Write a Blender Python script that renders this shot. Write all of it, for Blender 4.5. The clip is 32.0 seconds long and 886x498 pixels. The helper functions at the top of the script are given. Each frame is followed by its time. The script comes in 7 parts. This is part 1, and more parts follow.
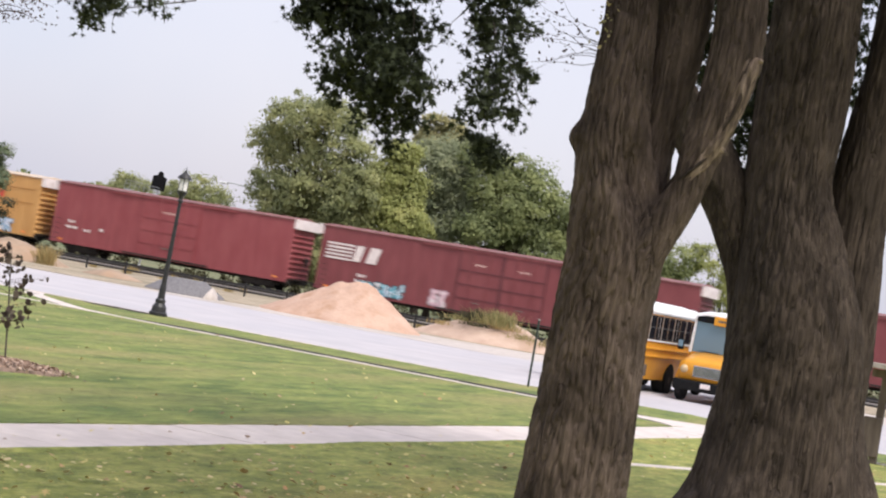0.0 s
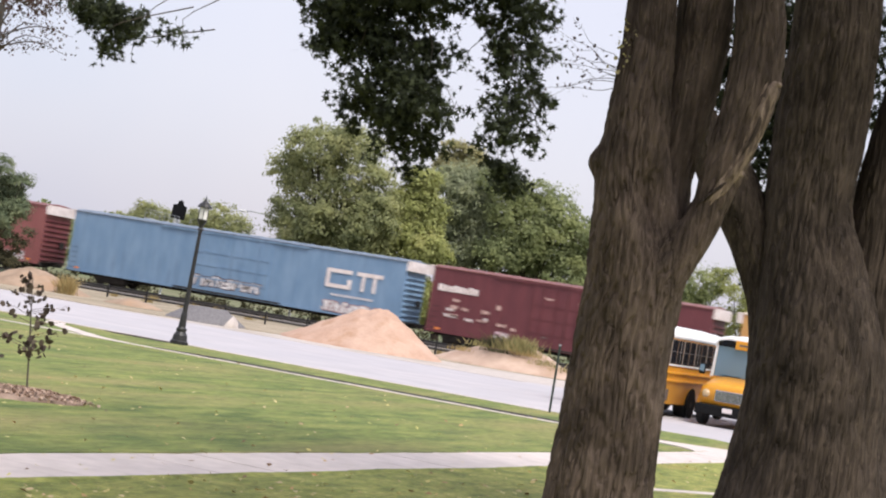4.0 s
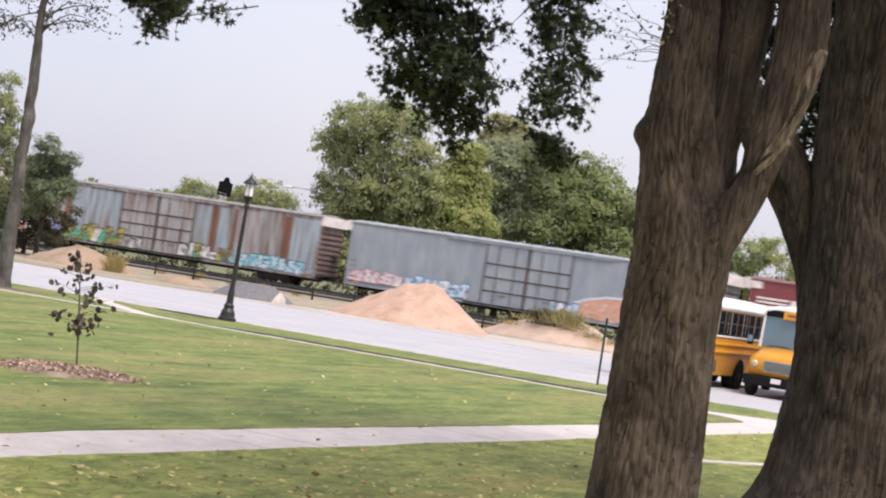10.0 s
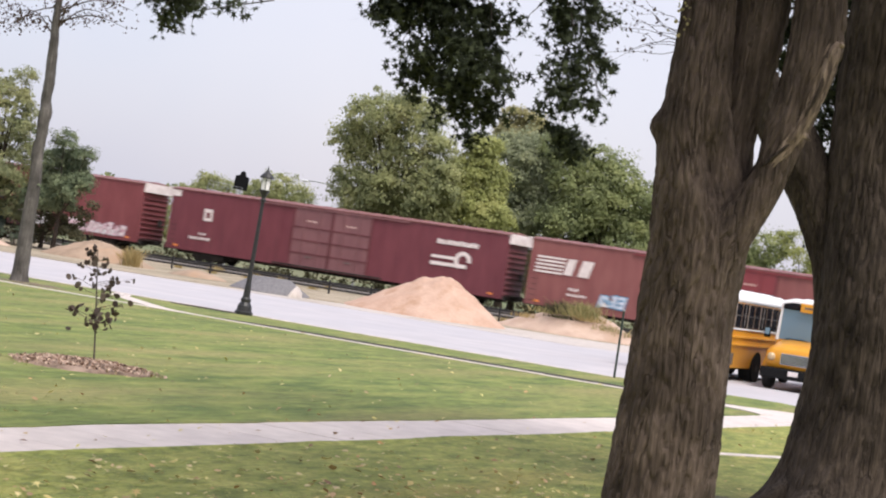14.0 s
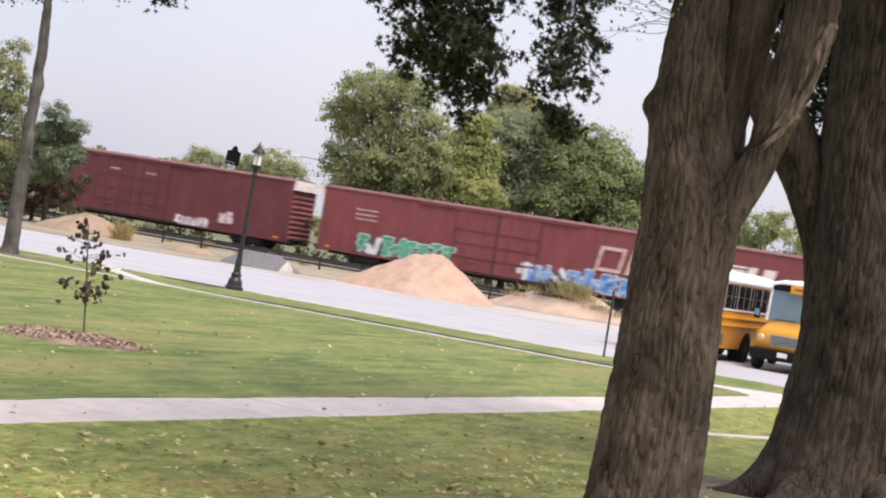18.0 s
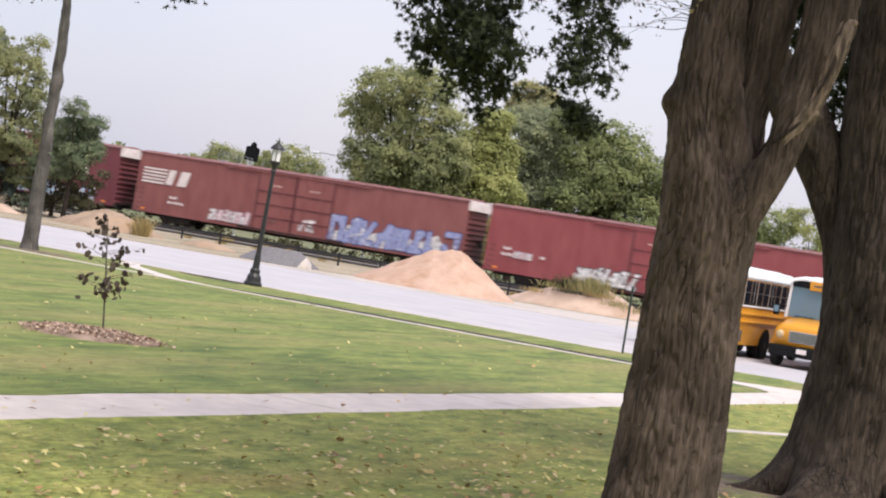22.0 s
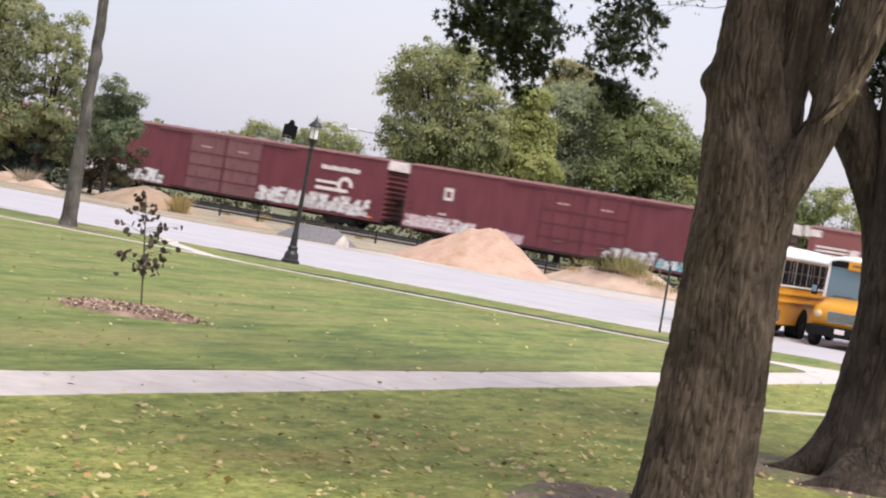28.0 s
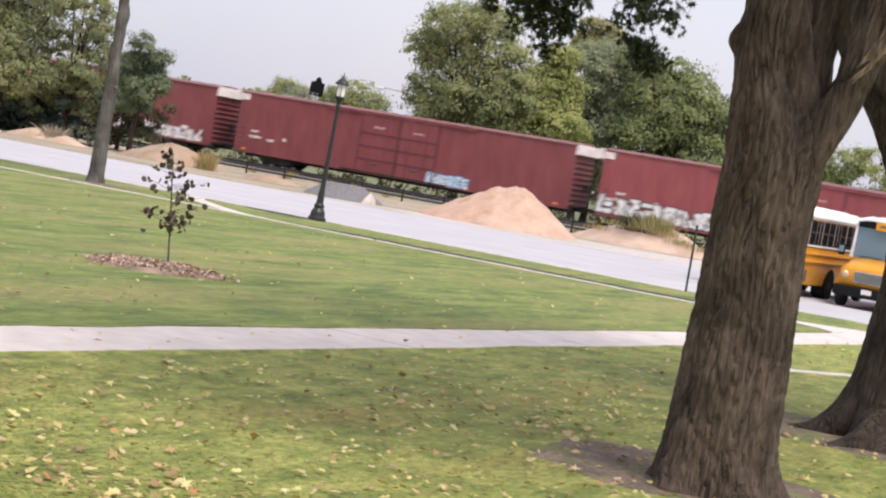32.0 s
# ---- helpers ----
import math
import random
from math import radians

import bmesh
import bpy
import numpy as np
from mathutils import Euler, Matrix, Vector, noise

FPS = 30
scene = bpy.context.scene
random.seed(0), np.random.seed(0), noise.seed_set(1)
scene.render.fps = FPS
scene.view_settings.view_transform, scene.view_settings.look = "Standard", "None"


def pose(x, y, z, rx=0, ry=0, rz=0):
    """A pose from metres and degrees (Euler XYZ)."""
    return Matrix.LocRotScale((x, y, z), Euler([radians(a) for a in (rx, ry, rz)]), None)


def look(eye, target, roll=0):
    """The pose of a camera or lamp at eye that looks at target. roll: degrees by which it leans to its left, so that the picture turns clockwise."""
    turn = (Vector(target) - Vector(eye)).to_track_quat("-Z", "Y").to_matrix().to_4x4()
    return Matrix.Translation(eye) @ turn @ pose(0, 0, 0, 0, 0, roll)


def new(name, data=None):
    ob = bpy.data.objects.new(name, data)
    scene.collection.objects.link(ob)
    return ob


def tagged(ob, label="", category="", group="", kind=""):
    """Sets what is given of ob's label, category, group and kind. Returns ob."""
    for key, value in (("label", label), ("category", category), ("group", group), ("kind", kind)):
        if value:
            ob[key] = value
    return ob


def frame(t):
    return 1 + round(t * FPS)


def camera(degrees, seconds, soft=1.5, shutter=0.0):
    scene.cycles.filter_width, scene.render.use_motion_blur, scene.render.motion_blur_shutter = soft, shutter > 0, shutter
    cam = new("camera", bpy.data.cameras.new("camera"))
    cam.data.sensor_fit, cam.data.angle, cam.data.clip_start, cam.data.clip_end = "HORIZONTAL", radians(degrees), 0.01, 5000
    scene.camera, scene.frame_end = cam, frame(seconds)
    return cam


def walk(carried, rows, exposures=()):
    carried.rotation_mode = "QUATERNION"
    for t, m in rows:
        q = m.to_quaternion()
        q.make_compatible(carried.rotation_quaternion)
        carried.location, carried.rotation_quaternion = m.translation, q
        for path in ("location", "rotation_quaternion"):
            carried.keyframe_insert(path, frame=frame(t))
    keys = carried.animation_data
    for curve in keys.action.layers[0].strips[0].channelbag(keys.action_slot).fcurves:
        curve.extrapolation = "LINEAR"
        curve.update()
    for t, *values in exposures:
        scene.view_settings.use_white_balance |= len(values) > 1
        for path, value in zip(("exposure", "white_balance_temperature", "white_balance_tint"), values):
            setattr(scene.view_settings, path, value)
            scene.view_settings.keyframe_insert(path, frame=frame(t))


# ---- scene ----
# ================= camera and its walk =================
EYE = Vector((0.0, 0.0, 2.5))


def gaze(yaw, pitch, roll):
    """A pose at the window: degrees to the left of +y, up, and lean."""
    a, b = radians(yaw), radians(pitch)
    ahead = Vector((-math.sin(a) * math.cos(b), math.cos(a) * math.cos(b), math.sin(b)))
    return look(EYE, EYE + ahead * 50, roll)


cam = camera(25.98, 32.0, soft=2.1, shutter=0.5)
walk(cam, [(0, gaze(22.439, 1.122, 9.852)), (0.5, gaze(22.906, 1.502, 9.392)), (1, gaze(23.169, 1.714, 9.144)), (1.5, gaze(23.249, 1.775, 8.994)), (2, gaze(23.202, 1.767, 9.120)), (2.5, gaze(23.148, 1.758, 9.196)), (3, gaze(23.122, 1.784, 9.326)), (3.5, gaze(23.125, 1.812, 9.368)), (5.5, gaze(23.415, 1.625, 9.320)), (6, gaze(23.505, 1.536, 9.262)), (6.5, gaze(23.596, 1.451, 9.200)), (7, gaze(23.692, 1.344, 9.073)), (7.5, gaze(23.805, 1.254, 8.978)), (8, gaze(23.909, 1.195, 8.918)), (8.5, gaze(24.021, 1.120, 8.809)), (9, gaze(24.140, 1.032, 8.804)), (9.5, gaze(24.266, 0.909, 8.717)), (10, gaze(24.392, 0.811, 8.709)), (10.5, gaze(24.506, 0.735, 8.702)), (11, gaze(24.566, 0.701, 8.673)), (11.5, gaze(24.629, 0.658, 8.596)), (12, gaze(24.679, 0.622, 8.519)), (12.5, gaze(24.727, 0.577, 8.443)), (13, gaze(24.793, 0.539, 8.414)), (13.5, gaze(24.828, 0.541, 8.479)), (14, gaze(24.847, 0.544, 8.565)), (14.5, gaze(24.857, 0.546, 8.587)), (16.5, gaze(24.723, 0.347, 9.159)), (17, gaze(24.642, 0.239, 9.275)), (17.5, gaze(24.565, 0.124, 9.308)), (18, gaze(24.477, -0.083, 9.227)), (18.5, gaze(24.478, -0.182, 9.227)), (19, gaze(24.500, -0.213, 9.208)), (19.5, gaze(24.565, -0.202, 9.229)), (20, gaze(24.649, -0.177, 9.301)), (20.5, gaze(24.759, -0.189, 9.263)), (21, gaze(24.869, -0.213, 9.290)), (21.5, gaze(24.960, -0.259, 9.242)), (22, gaze(25.009, -0.286, 9.271)), (22.5, gaze(25.035, -0.300, 9.335)), (23, gaze(25.054, -0.324, 9.333)), (23.5, gaze(25.106, -0.352, 9.373)), (24, gaze(25.203, -0.404, 9.520)), (24.5, gaze(25.338, -0.515, 9.645)), (25, gaze(25.506, -0.670, 9.727)), (25.5, gaze(25.664, -0.853, 9.725)), (27.5, gaze(25.996, -1.084, 9.485)), (28, gaze(26.000, -1.110, 9.500)), (28.5, gaze(25.993, -1.133, 9.506)), (29, gaze(25.990, -1.150, 9.618)), (29.5, gaze(26.023, -1.159, 9.605)), (30, gaze(26.094, -1.165, 9.682)), (30.5, gaze(26.213, -1.188, 9.692)), (31, gaze(26.312, -1.358, 9.835)), (31.5, gaze(26.418, -1.758, 9.866)), (32, gaze(26.564, -2.468, 9.779))])

# ================= world, sun and exposure =================
world = bpy.data.worlds.new("overcast_sky")
scene.world = world
world.use_nodes = True
wn, wl = world.node_tree.nodes, world.node_tree.links
wn.clear()
sky = wn.new("ShaderNodeTexSky")
sky.sky_type, sky.sun_disc = "NISHITA", False
sky.sun_elevation, sky.sun_rotation = radians(57), radians(120)
sky.dust_density = 4.0
bg_sky, bg_cloud = wn.new("ShaderNodeBackground"), wn.new("ShaderNodeBackground")
bg_sky.inputs["Strength"].default_value = 0.05
wl.new(sky.outputs[0], bg_sky.inputs["Color"])
w_co = wn.new("ShaderNodeTexCoord")
w_noise = wn.new("ShaderNodeTexNoise")
w_noise.inputs["Scale"].default_value, w_noise.inputs["Detail"].default_value = 3.0, 4.0
w_ramp = wn.new("ShaderNodeValToRGB")
w_ramp.color_ramp.elements[0].position, w_ramp.color_ramp.elements[0].color = 0.35, (0.658, 0.666, 0.806, 1)
w_ramp.color_ramp.elements[1].position, w_ramp.color_ramp.elements[1].color = 0.62, (0.775, 0.740, 0.836, 1)
wl.new(w_co.outputs["Generated"], w_noise.inputs["Vector"])
wl.new(w_noise.outputs["Fac"], w_ramp.inputs["Fac"])
wl.new(w_ramp.outputs["Color"], bg_cloud.inputs["Color"])
bg_cloud.inputs["Strength"].default_value = 0.635
w_add, w_out = wn.new("ShaderNodeAddShader"), wn.new("ShaderNodeOutputWorld")
wl.new(bg_sky.outputs[0], w_add.inputs[0])
wl.new(bg_cloud.outputs[0], w_add.inputs[1])
wl.new(w_add.outputs[0], w_out.inputs["Surface"])

sun_data = bpy.data.lights.new("sun", "SUN")
sun_data.energy, sun_data.angle, sun_data.color = 2.42, radians(24), (1.0, 0.96, 0.90)
sun = new("sun", sun_data)
sun.matrix_world = look((62, -36, 112), (0, 0, 0))
scene.view_settings.exposure = 0.44


# ================= materials =================
def material(name, stops, scale=4.0, detail=6.0, rough=0.8, metal=0.0, bump=0.0, bump_scale=60.0,
             stretch=(1, 1, 1), source="noise", dirt=None, dirt_at=(0.55, 0.75), dirt_scale=1.2, dirt_stretch=(1, 1, 1), tint=0.0, grain=0.0, grain_scale=10.0):
    """A node material. stops: (position, colour) along a noise, or along a random value per piece or per island;
    dirt: a second colour laid over by a coarser noise; tint: extra light and dark per object; grain: fine light and dark."""
    m = bpy.data.materials.new(name)
    m.use_nodes = True
    n, l = m.node_tree.nodes, m.node_tree.links
    bsdf = n["Principled BSDF"]
    bsdf.inputs["Roughness"].default_value, bsdf.inputs["Metallic"].default_value = rough, metal
    co = n.new("ShaderNodeTexCoord")

    def noise_at(s, st, d):
        mp, tx = n.new("ShaderNodeMapping"), n.new("ShaderNodeTexNoise")
        mp.inputs["Scale"].default_value = st
        tx.inputs["Scale"].default_value, tx.inputs["Detail"].default_value = s, d
        l.new(co.outputs["Object"], mp.inputs["Vector"])
        l.new(mp.outputs["Vector"], tx.inputs["Vector"])
        return tx.outputs["Fac"]

    if source == "island":
        fac = n.new("ShaderNodeNewGeometry").outputs["Random Per Island"]
    elif source == "object":
        fac = n.new("ShaderNodeObjectInfo").outputs["Random"]
    else:
        fac = noise_at(scale, stretch, detail)
    ramp = n.new("ShaderNodeValToRGB")
    els = ramp.color_ramp.elements
    while len(els) < len(stops):
        els.new(0.5)
    for e, (p, c) in zip(els, stops):
        e.position, e.color = p, (*c, 1)
    l.new(fac, ramp.inputs["Fac"])
    colour = ramp.outputs["Color"]
    if dirt:
        r2 = n.new("ShaderNodeMapRange")
        r2.inputs["From Min"].default_value, r2.inputs["From Max"].default_value = dirt_at
        l.new(noise_at(dirt_scale, dirt_stretch, 5.0), r2.inputs["Value"])
        mix = n.new("ShaderNodeMixRGB")
        mix.inputs["Color2"].default_value = (*dirt, 1)
        l.new(r2.outputs["Result"], mix.inputs["Fac"])
        l.new(colour, mix.inputs["Color1"])
        colour = mix.outputs["Color"]
    if grain:
        g1, g2 = n.new("ShaderNodeMapRange"), n.new("ShaderNodeMixRGB")
        for key, v in (("From Min", 0.35), ("From Max", 0.65), ("To Min", 1 - grain), ("To Max", 1 + grain)):
            g1.inputs[key].default_value = v
        l.new(noise_at(grain_scale, stretch, 6.0), g1.inputs["Value"])
        g2.blend_type = "MULTIPLY"
        g2.inputs["Fac"].default_value = 1.0
        l.new(colour, g2.inputs["Color1"])
        l.new(g1.outputs["Result"], g2.inputs["Color2"])
        colour = g2.outputs["Color"]
    if tint:
        info, mr, hs = n.new("ShaderNodeObjectInfo"), n.new("ShaderNodeMapRange"), n.new("ShaderNodeHueSaturation")
        mr.inputs["To Min"].default_value, mr.inputs["To Max"].default_value = 1 - tint, 1 + tint
        l.new(info.outputs["Random"], mr.inputs["Value"])
        l.new(mr.outputs["Result"], hs.inputs["Value"])
        l.new(colour, hs.inputs["Color"])
        colour = hs.outputs["Color"]
    l.new(colour, bsdf.inputs["Base Color"])
    if bump:
        b = n.new("ShaderNodeBump")
        b.inputs["Strength"].default_value, b.inputs["Distance"].default_value = bump, 0.02
        l.new(noise_at(bump_scale, stretch, 4.0), b.inputs["Height"])
        l.new(b.outputs["Normal"], bsdf.inputs["Normal"])
    return m


def two(name, a, b, **kw):
    return material(name, [(0.35, a), (0.68, b)], **kw)


def leaves(name, *colours, clear=0.30, patch=0.0):
    """Leaf colours by chance from leaf to leaf, or from bunch to bunch (patch: size in 1/m); part of the light shines through."""
    k = len(colours) - 1
    stops = [(0.32 + 0.36 * i / k if patch else i / k, c) for i, c in enumerate(colours)]
    m = material(name, stops, source="noise" if patch else "island", scale=patch, detail=5, rough=0.6)
    n, l = m.node_tree.nodes, m.node_tree.links
    bsdf, ramp, out = n["Principled BSDF"], n["Color Ramp"], n["Material Output"]
    bsdf.inputs["Specular IOR Level"].default_value = 0.15
    colour = ramp.outputs["Color"]
    if patch:
        each, span, hs = n.new("ShaderNodeNewGeometry"), n.new("ShaderNodeMapRange"), n.new("ShaderNodeHueSaturation")
        span.inputs["To Min"].default_value, span.inputs["To Max"].default_value = 0.86, 1.16
        l.new(each.outputs["Random Per Island"], span.inputs["Value"])
        l.new(span.outputs["Result"], hs.inputs["Value"])
        l.new(colour, hs.inputs["Color"])
        colour = hs.outputs["Color"]
        l.new(colour, bsdf.inputs["Base Color"])
    tr, mx = n.new("ShaderNodeBsdfTranslucent"), n.new("ShaderNodeMixShader")
    mx.inputs["Fac"].default_value = clear
    l.new(colour, tr.inputs["Color"])
    l.new(bsdf.outputs[0], mx.inputs[1])
    l.new(tr.outputs[0], mx.inputs[2])
    l.new(mx.outputs[0], out.inputs["Surface"])
    return m


def glass(name, colour, rough=0.06):
    m = bpy.data.materials.new(name)
    m.use_nodes = True
    b = m.node_tree.nodes["Principled BSDF"]
    b.inputs["Base Color"].default_value = (*colour, 1)
    b.inputs["Roughness"].default_value, b.inputs["IOR"].default_value = rough, 1.5
    return m


M = {}
M["lawn"] = material("lawn_grass", [(0.34, (0.090, 0.130, 0.029)), (0.5, (0.152, 0.190, 0.043)), (0.66, (0.232, 0.252, 0.066))],
                     scale=2.2, detail=10, rough=0.9, bump=1.0, bump_scale=25, stretch=(1, 0.20, 1), grain=0.24, grain_scale=10,
                     dirt=(0.255, 0.232, 0.082), dirt_at=(0.46, 0.72), dirt_scale=0.55, dirt_stretch=(1.2, 0.14, 1))
M["blade"] = leaves("grass_blade", (0.103, 0.150, 0.038), (0.155, 0.205, 0.049), (0.211, 0.246, 0.067), (0.282, 0.277, 0.098), clear=0.2)
M["lawn_dry"] = material("dry_lawn_grass", [(0.34, (0.130, 0.158, 0.032)), (0.5, (0.223, 0.244, 0.053)), (0.66, (0.322, 0.315, 0.086))],
                         scale=3.0, detail=10, rough=0.9, bump=1.0, bump_scale=25, stretch=(1, 0.40, 1), grain=0.24, grain_scale=13, dirt=(0.285, 0.240, 0.066), dirt_at=(0.52, 0.76), dirt_scale=0.8, dirt_stretch=(1.2, 0.35, 1))
M["blade_dry"] = leaves("dry_grass_blade", (0.129, 0.168, 0.034), (0.210, 0.243, 0.048), (0.288, 0.288, 0.066), (0.390, 0.338, 0.110), clear=0.2)
M["drygrass"] = two("dry_grass", (0.40, 0.325, 0.245), (0.31, 0.265, 0.185), scale=0.8, detail=9, rough=0.95, bump=1.0, bump_scale=15,
                    dirt=(0.235, 0.20, 0.135), dirt_at=(0.46, 0.66), dirt_scale=0.35, dirt_stretch=(1, 0.3, 1), grain=0.2, grain_scale=6)
M["ground"] = two("earth_and_grass", (0.10, 0.13, 0.05), (0.20, 0.18, 0.10), scale=0.06, detail=8, rough=0.95, bump=0.6, bump_scale=6)
M["concrete"] = two("pale_concrete", (0.545, 0.478, 0.450), (0.645, 0.570, 0.532), scale=2.5, detail=9, rough=0.9, bump=0.25, bump_scale=80,
                    dirt=(0.34, 0.31, 0.28), dirt_at=(0.58, 0.85), dirt_scale=1.6, tint=0.05)
M["road"] = two("bleached_road", (0.425, 0.405, 0.428), (0.505, 0.475, 0.49), scale=0.5, detail=9, rough=0.85, bump=0.3, bump_scale=50,
                dirt=(0.43, 0.415, 0.445), dirt_at=(0.4, 0.8), dirt_scale=0.16)
M["gravel"] = two("pale_gravel", (0.44, 0.39, 0.36), (0.56, 0.50, 0.46), scale=3, detail=10, rough=0.95, bump=0.9, bump_scale=20,
                  dirt=(0.36, 0.31, 0.25), dirt_scale=0.15)
M["ballast"] = two("ballast_stone", (0.10, 0.09, 0.085), (0.22, 0.20, 0.185), scale=9, detail=6, rough=0.95, bump=1.0, bump_scale=12)
M["sand"] = two("orange_sand", (0.450, 0.292, 0.215), (0.530, 0.366, 0.282), scale=0.9, detail=9, rough=0.95, bump=0.8, bump_scale=14,
                dirt=(0.40, 0.240, 0.155), dirt_at=(0.54, 0.76), dirt_scale=1.1, grain=0.05, grain_scale=7)
M["soil"] = two("brown_soil", (0.28, 0.20, 0.14), (0.40, 0.29, 0.21), scale=1.1, detail=9, rough=0.95, bump=1.0, bump_scale=10,
                dirt=(0.36, 0.22, 0.13), dirt_scale=0.6)
M["tan_soil"] = two("tan_soil", (0.43, 0.305, 0.235), (0.525, 0.39, 0.31), scale=1.1, detail=9, rough=0.95, bump=1.0, bump_scale=10,
                    dirt=(0.34, 0.22, 0.14), dirt_scale=0.5)
# dark soil colour that also stands for step shade along the footpath
M["soil_and_shade"] = two("dark_soil_and_step_shade", (0.022, 0.018, 0.014), (0.055, 0.045, 0.035), scale=3, detail=8, rough=1.0, bump=0.8, bump_scale=30)
M["chips"] = two("grey_stone_chips", (0.135, 0.128, 0.135), (0.205, 0.195, 0.200), scale=9, detail=8, rough=0.95, bump=0.8, bump_scale=24)
M["bare"] = two("bare_dirt", (0.120, 0.086, 0.064), (0.225, 0.165, 0.122), scale=2.6, detail=10, rough=1.0, bump=1.0, bump_scale=22, dirt=(0.16, 0.17, 0.06), dirt_at=(0.52, 0.62), dirt_scale=2.2, grain=0.3, grain_scale=14)
M["mulch"] = two("bark_mulch", (0.19, 0.125, 0.088), (0.40, 0.285, 0.215), scale=3, detail=9, rough=1.0, bump=1.0, bump_scale=26, dirt=(0.12, 0.085, 0.06), dirt_at=(0.52, 0.66), dirt_scale=3.5)
M["chip"] = leaves("bark_chip", (0.175, 0.128, 0.098), (0.375, 0.256, 0.195), (0.525, 0.384, 0.293), (0.625, 0.474, 0.370), clear=0.0)


def bark(name, crack, mid, plate_colour, scale, cracks=1.0):
    """Bark in long uneven plates: drawn-out streaks of tone, broken dark cracks and pale flecks."""
    m = bpy.data.materials.new(name)
    m.use_nodes = True
    n, l = m.node_tree.nodes, m.node_tree.links
    bsdf = n["Principled BSDF"]
    bsdf.inputs["Roughness"].default_value = 0.95
    bsdf.inputs["Specular IOR Level"].default_value = 0.2
    co = n.new("ShaderNodeTexCoord")

    def stretched(z):
        mp = n.new("ShaderNodeMapping")
        mp.inputs["Scale"].default_value = (1, 1, z)
        l.new(co.outputs["Object"], mp.inputs["Vector"])
        return mp.outputs["Vector"]

    def noise_of(vector, size, detail):
        tx = n.new("ShaderNodeTexNoise")
        tx.inputs["Scale"].default_value, tx.inputs["Detail"].default_value = size, detail
        l.new(vector, tx.inputs["Vector"])
        return tx

    def ranged(value, a, b, c, d):
        mr = n.new("ShaderNodeMapRange")
        for key, v in (("From Min", a), ("From Max", b), ("To Min", c), ("To Max", d)):
            mr.inputs[key].default_value = v
        l.new(value, mr.inputs["Value"])
        return mr.outputs["Result"]

    def mixed(kind, fac, one, other):
        mx = n.new("ShaderNodeMixRGB")
        mx.blend_type = kind
        for key, v in (("Fac", fac), ("Color1", one), ("Color2", other)):
            if isinstance(v, (int, float)):
                mx.inputs[key].default_value = v
            elif isinstance(v, tuple):
                mx.inputs[key].default_value = (*v, 1)
            else:
                l.new(v, mx.inputs[key])
        return mx.outputs["Color"]

    long_, mild = stretched(0.10), stretched(0.35)
    wob = noise_of(long_, scale * 0.6, 5)
    sc_, ad = n.new("ShaderNodeVectorMath"), n.new("ShaderNodeVectorMath")
    sc_.operation = "SCALE"
    sc_.inputs["Scale"].default_value = 2.6 / scale
    l.new(wob.outputs["Color"], sc_.inputs[0])
    l.new(long_, ad.inputs[0])
    l.new(sc_.outputs["Vector"], ad.inputs[1])
    vo = n.new("ShaderNodeTexVoronoi")
    vo.feature = "DISTANCE_TO_EDGE"
    vo.inputs["Scale"].default_value = scale
    l.new(ad.outputs["Vector"], vo.inputs["Vector"])
    there = ranged(noise_of(mild, 5.0, 4).outputs["Fac"], 0.40, 0.62, 0.0, 1.0)
    crack_mask = n.new("ShaderNodeMath")
    crack_mask.operation = "MULTIPLY"
    l.new(ranged(vo.outputs["Distance"], 0.0, 0.17, cracks, 0.0), crack_mask.inputs[0])
    l.new(there, crack_mask.inputs[1])
    streak = noise_of(stretched(0.10), scale * 2.0, 9)
    tone = n.new("ShaderNodeValToRGB")
    els = tone.color_ramp.elements
    els.new(0.5)
    for e, (p, c) in zip(els, ((0.30, mid), (0.52, tuple((a + b) / 2 for a, b in zip(mid, plate_colour))), (0.72, plate_colour))):
        e.position, e.color = p, (*c, 1)
    l.new(streak.outputs["Fac"], tone.inputs["Fac"])
    fleck = ranged(noise_of(mild, scale * 2.6, 5).outputs["Fac"], 0.60, 0.74, 0.0, 0.55)
    colour = mixed("MIX", fleck, tone.outputs["Color"], tuple(min(1.0, v * 1.55) for v in plate_colour))
    colour = mixed("MIX", crack_mask.outputs[0], colour, crack)
    colour = mixed("MULTIPLY", 1.0, colour, ranged(noise_of(co.outputs["Object"], 2.2, 5).outputs["Fac"], 0.35, 0.70, 0.66, 1.28))
    l.new(colour, bsdf.inputs["Base Color"])
    high = n.new("ShaderNodeMath")
    high.operation = "SUBTRACT"
    l.new(streak.outputs["Fac"], high.inputs[0])
    l.new(crack_mask.outputs[0], high.inputs[1])
    bp_ = n.new("ShaderNodeBump")
    bp_.inputs["Strength"].default_value, bp_.inputs["Distance"].default_value = 0.8, 0.05
    l.new(high.outputs[0], bp_.inputs["Height"])
    l.new(bp_.outputs["Normal"], bsdf.inputs["Normal"])
    return m


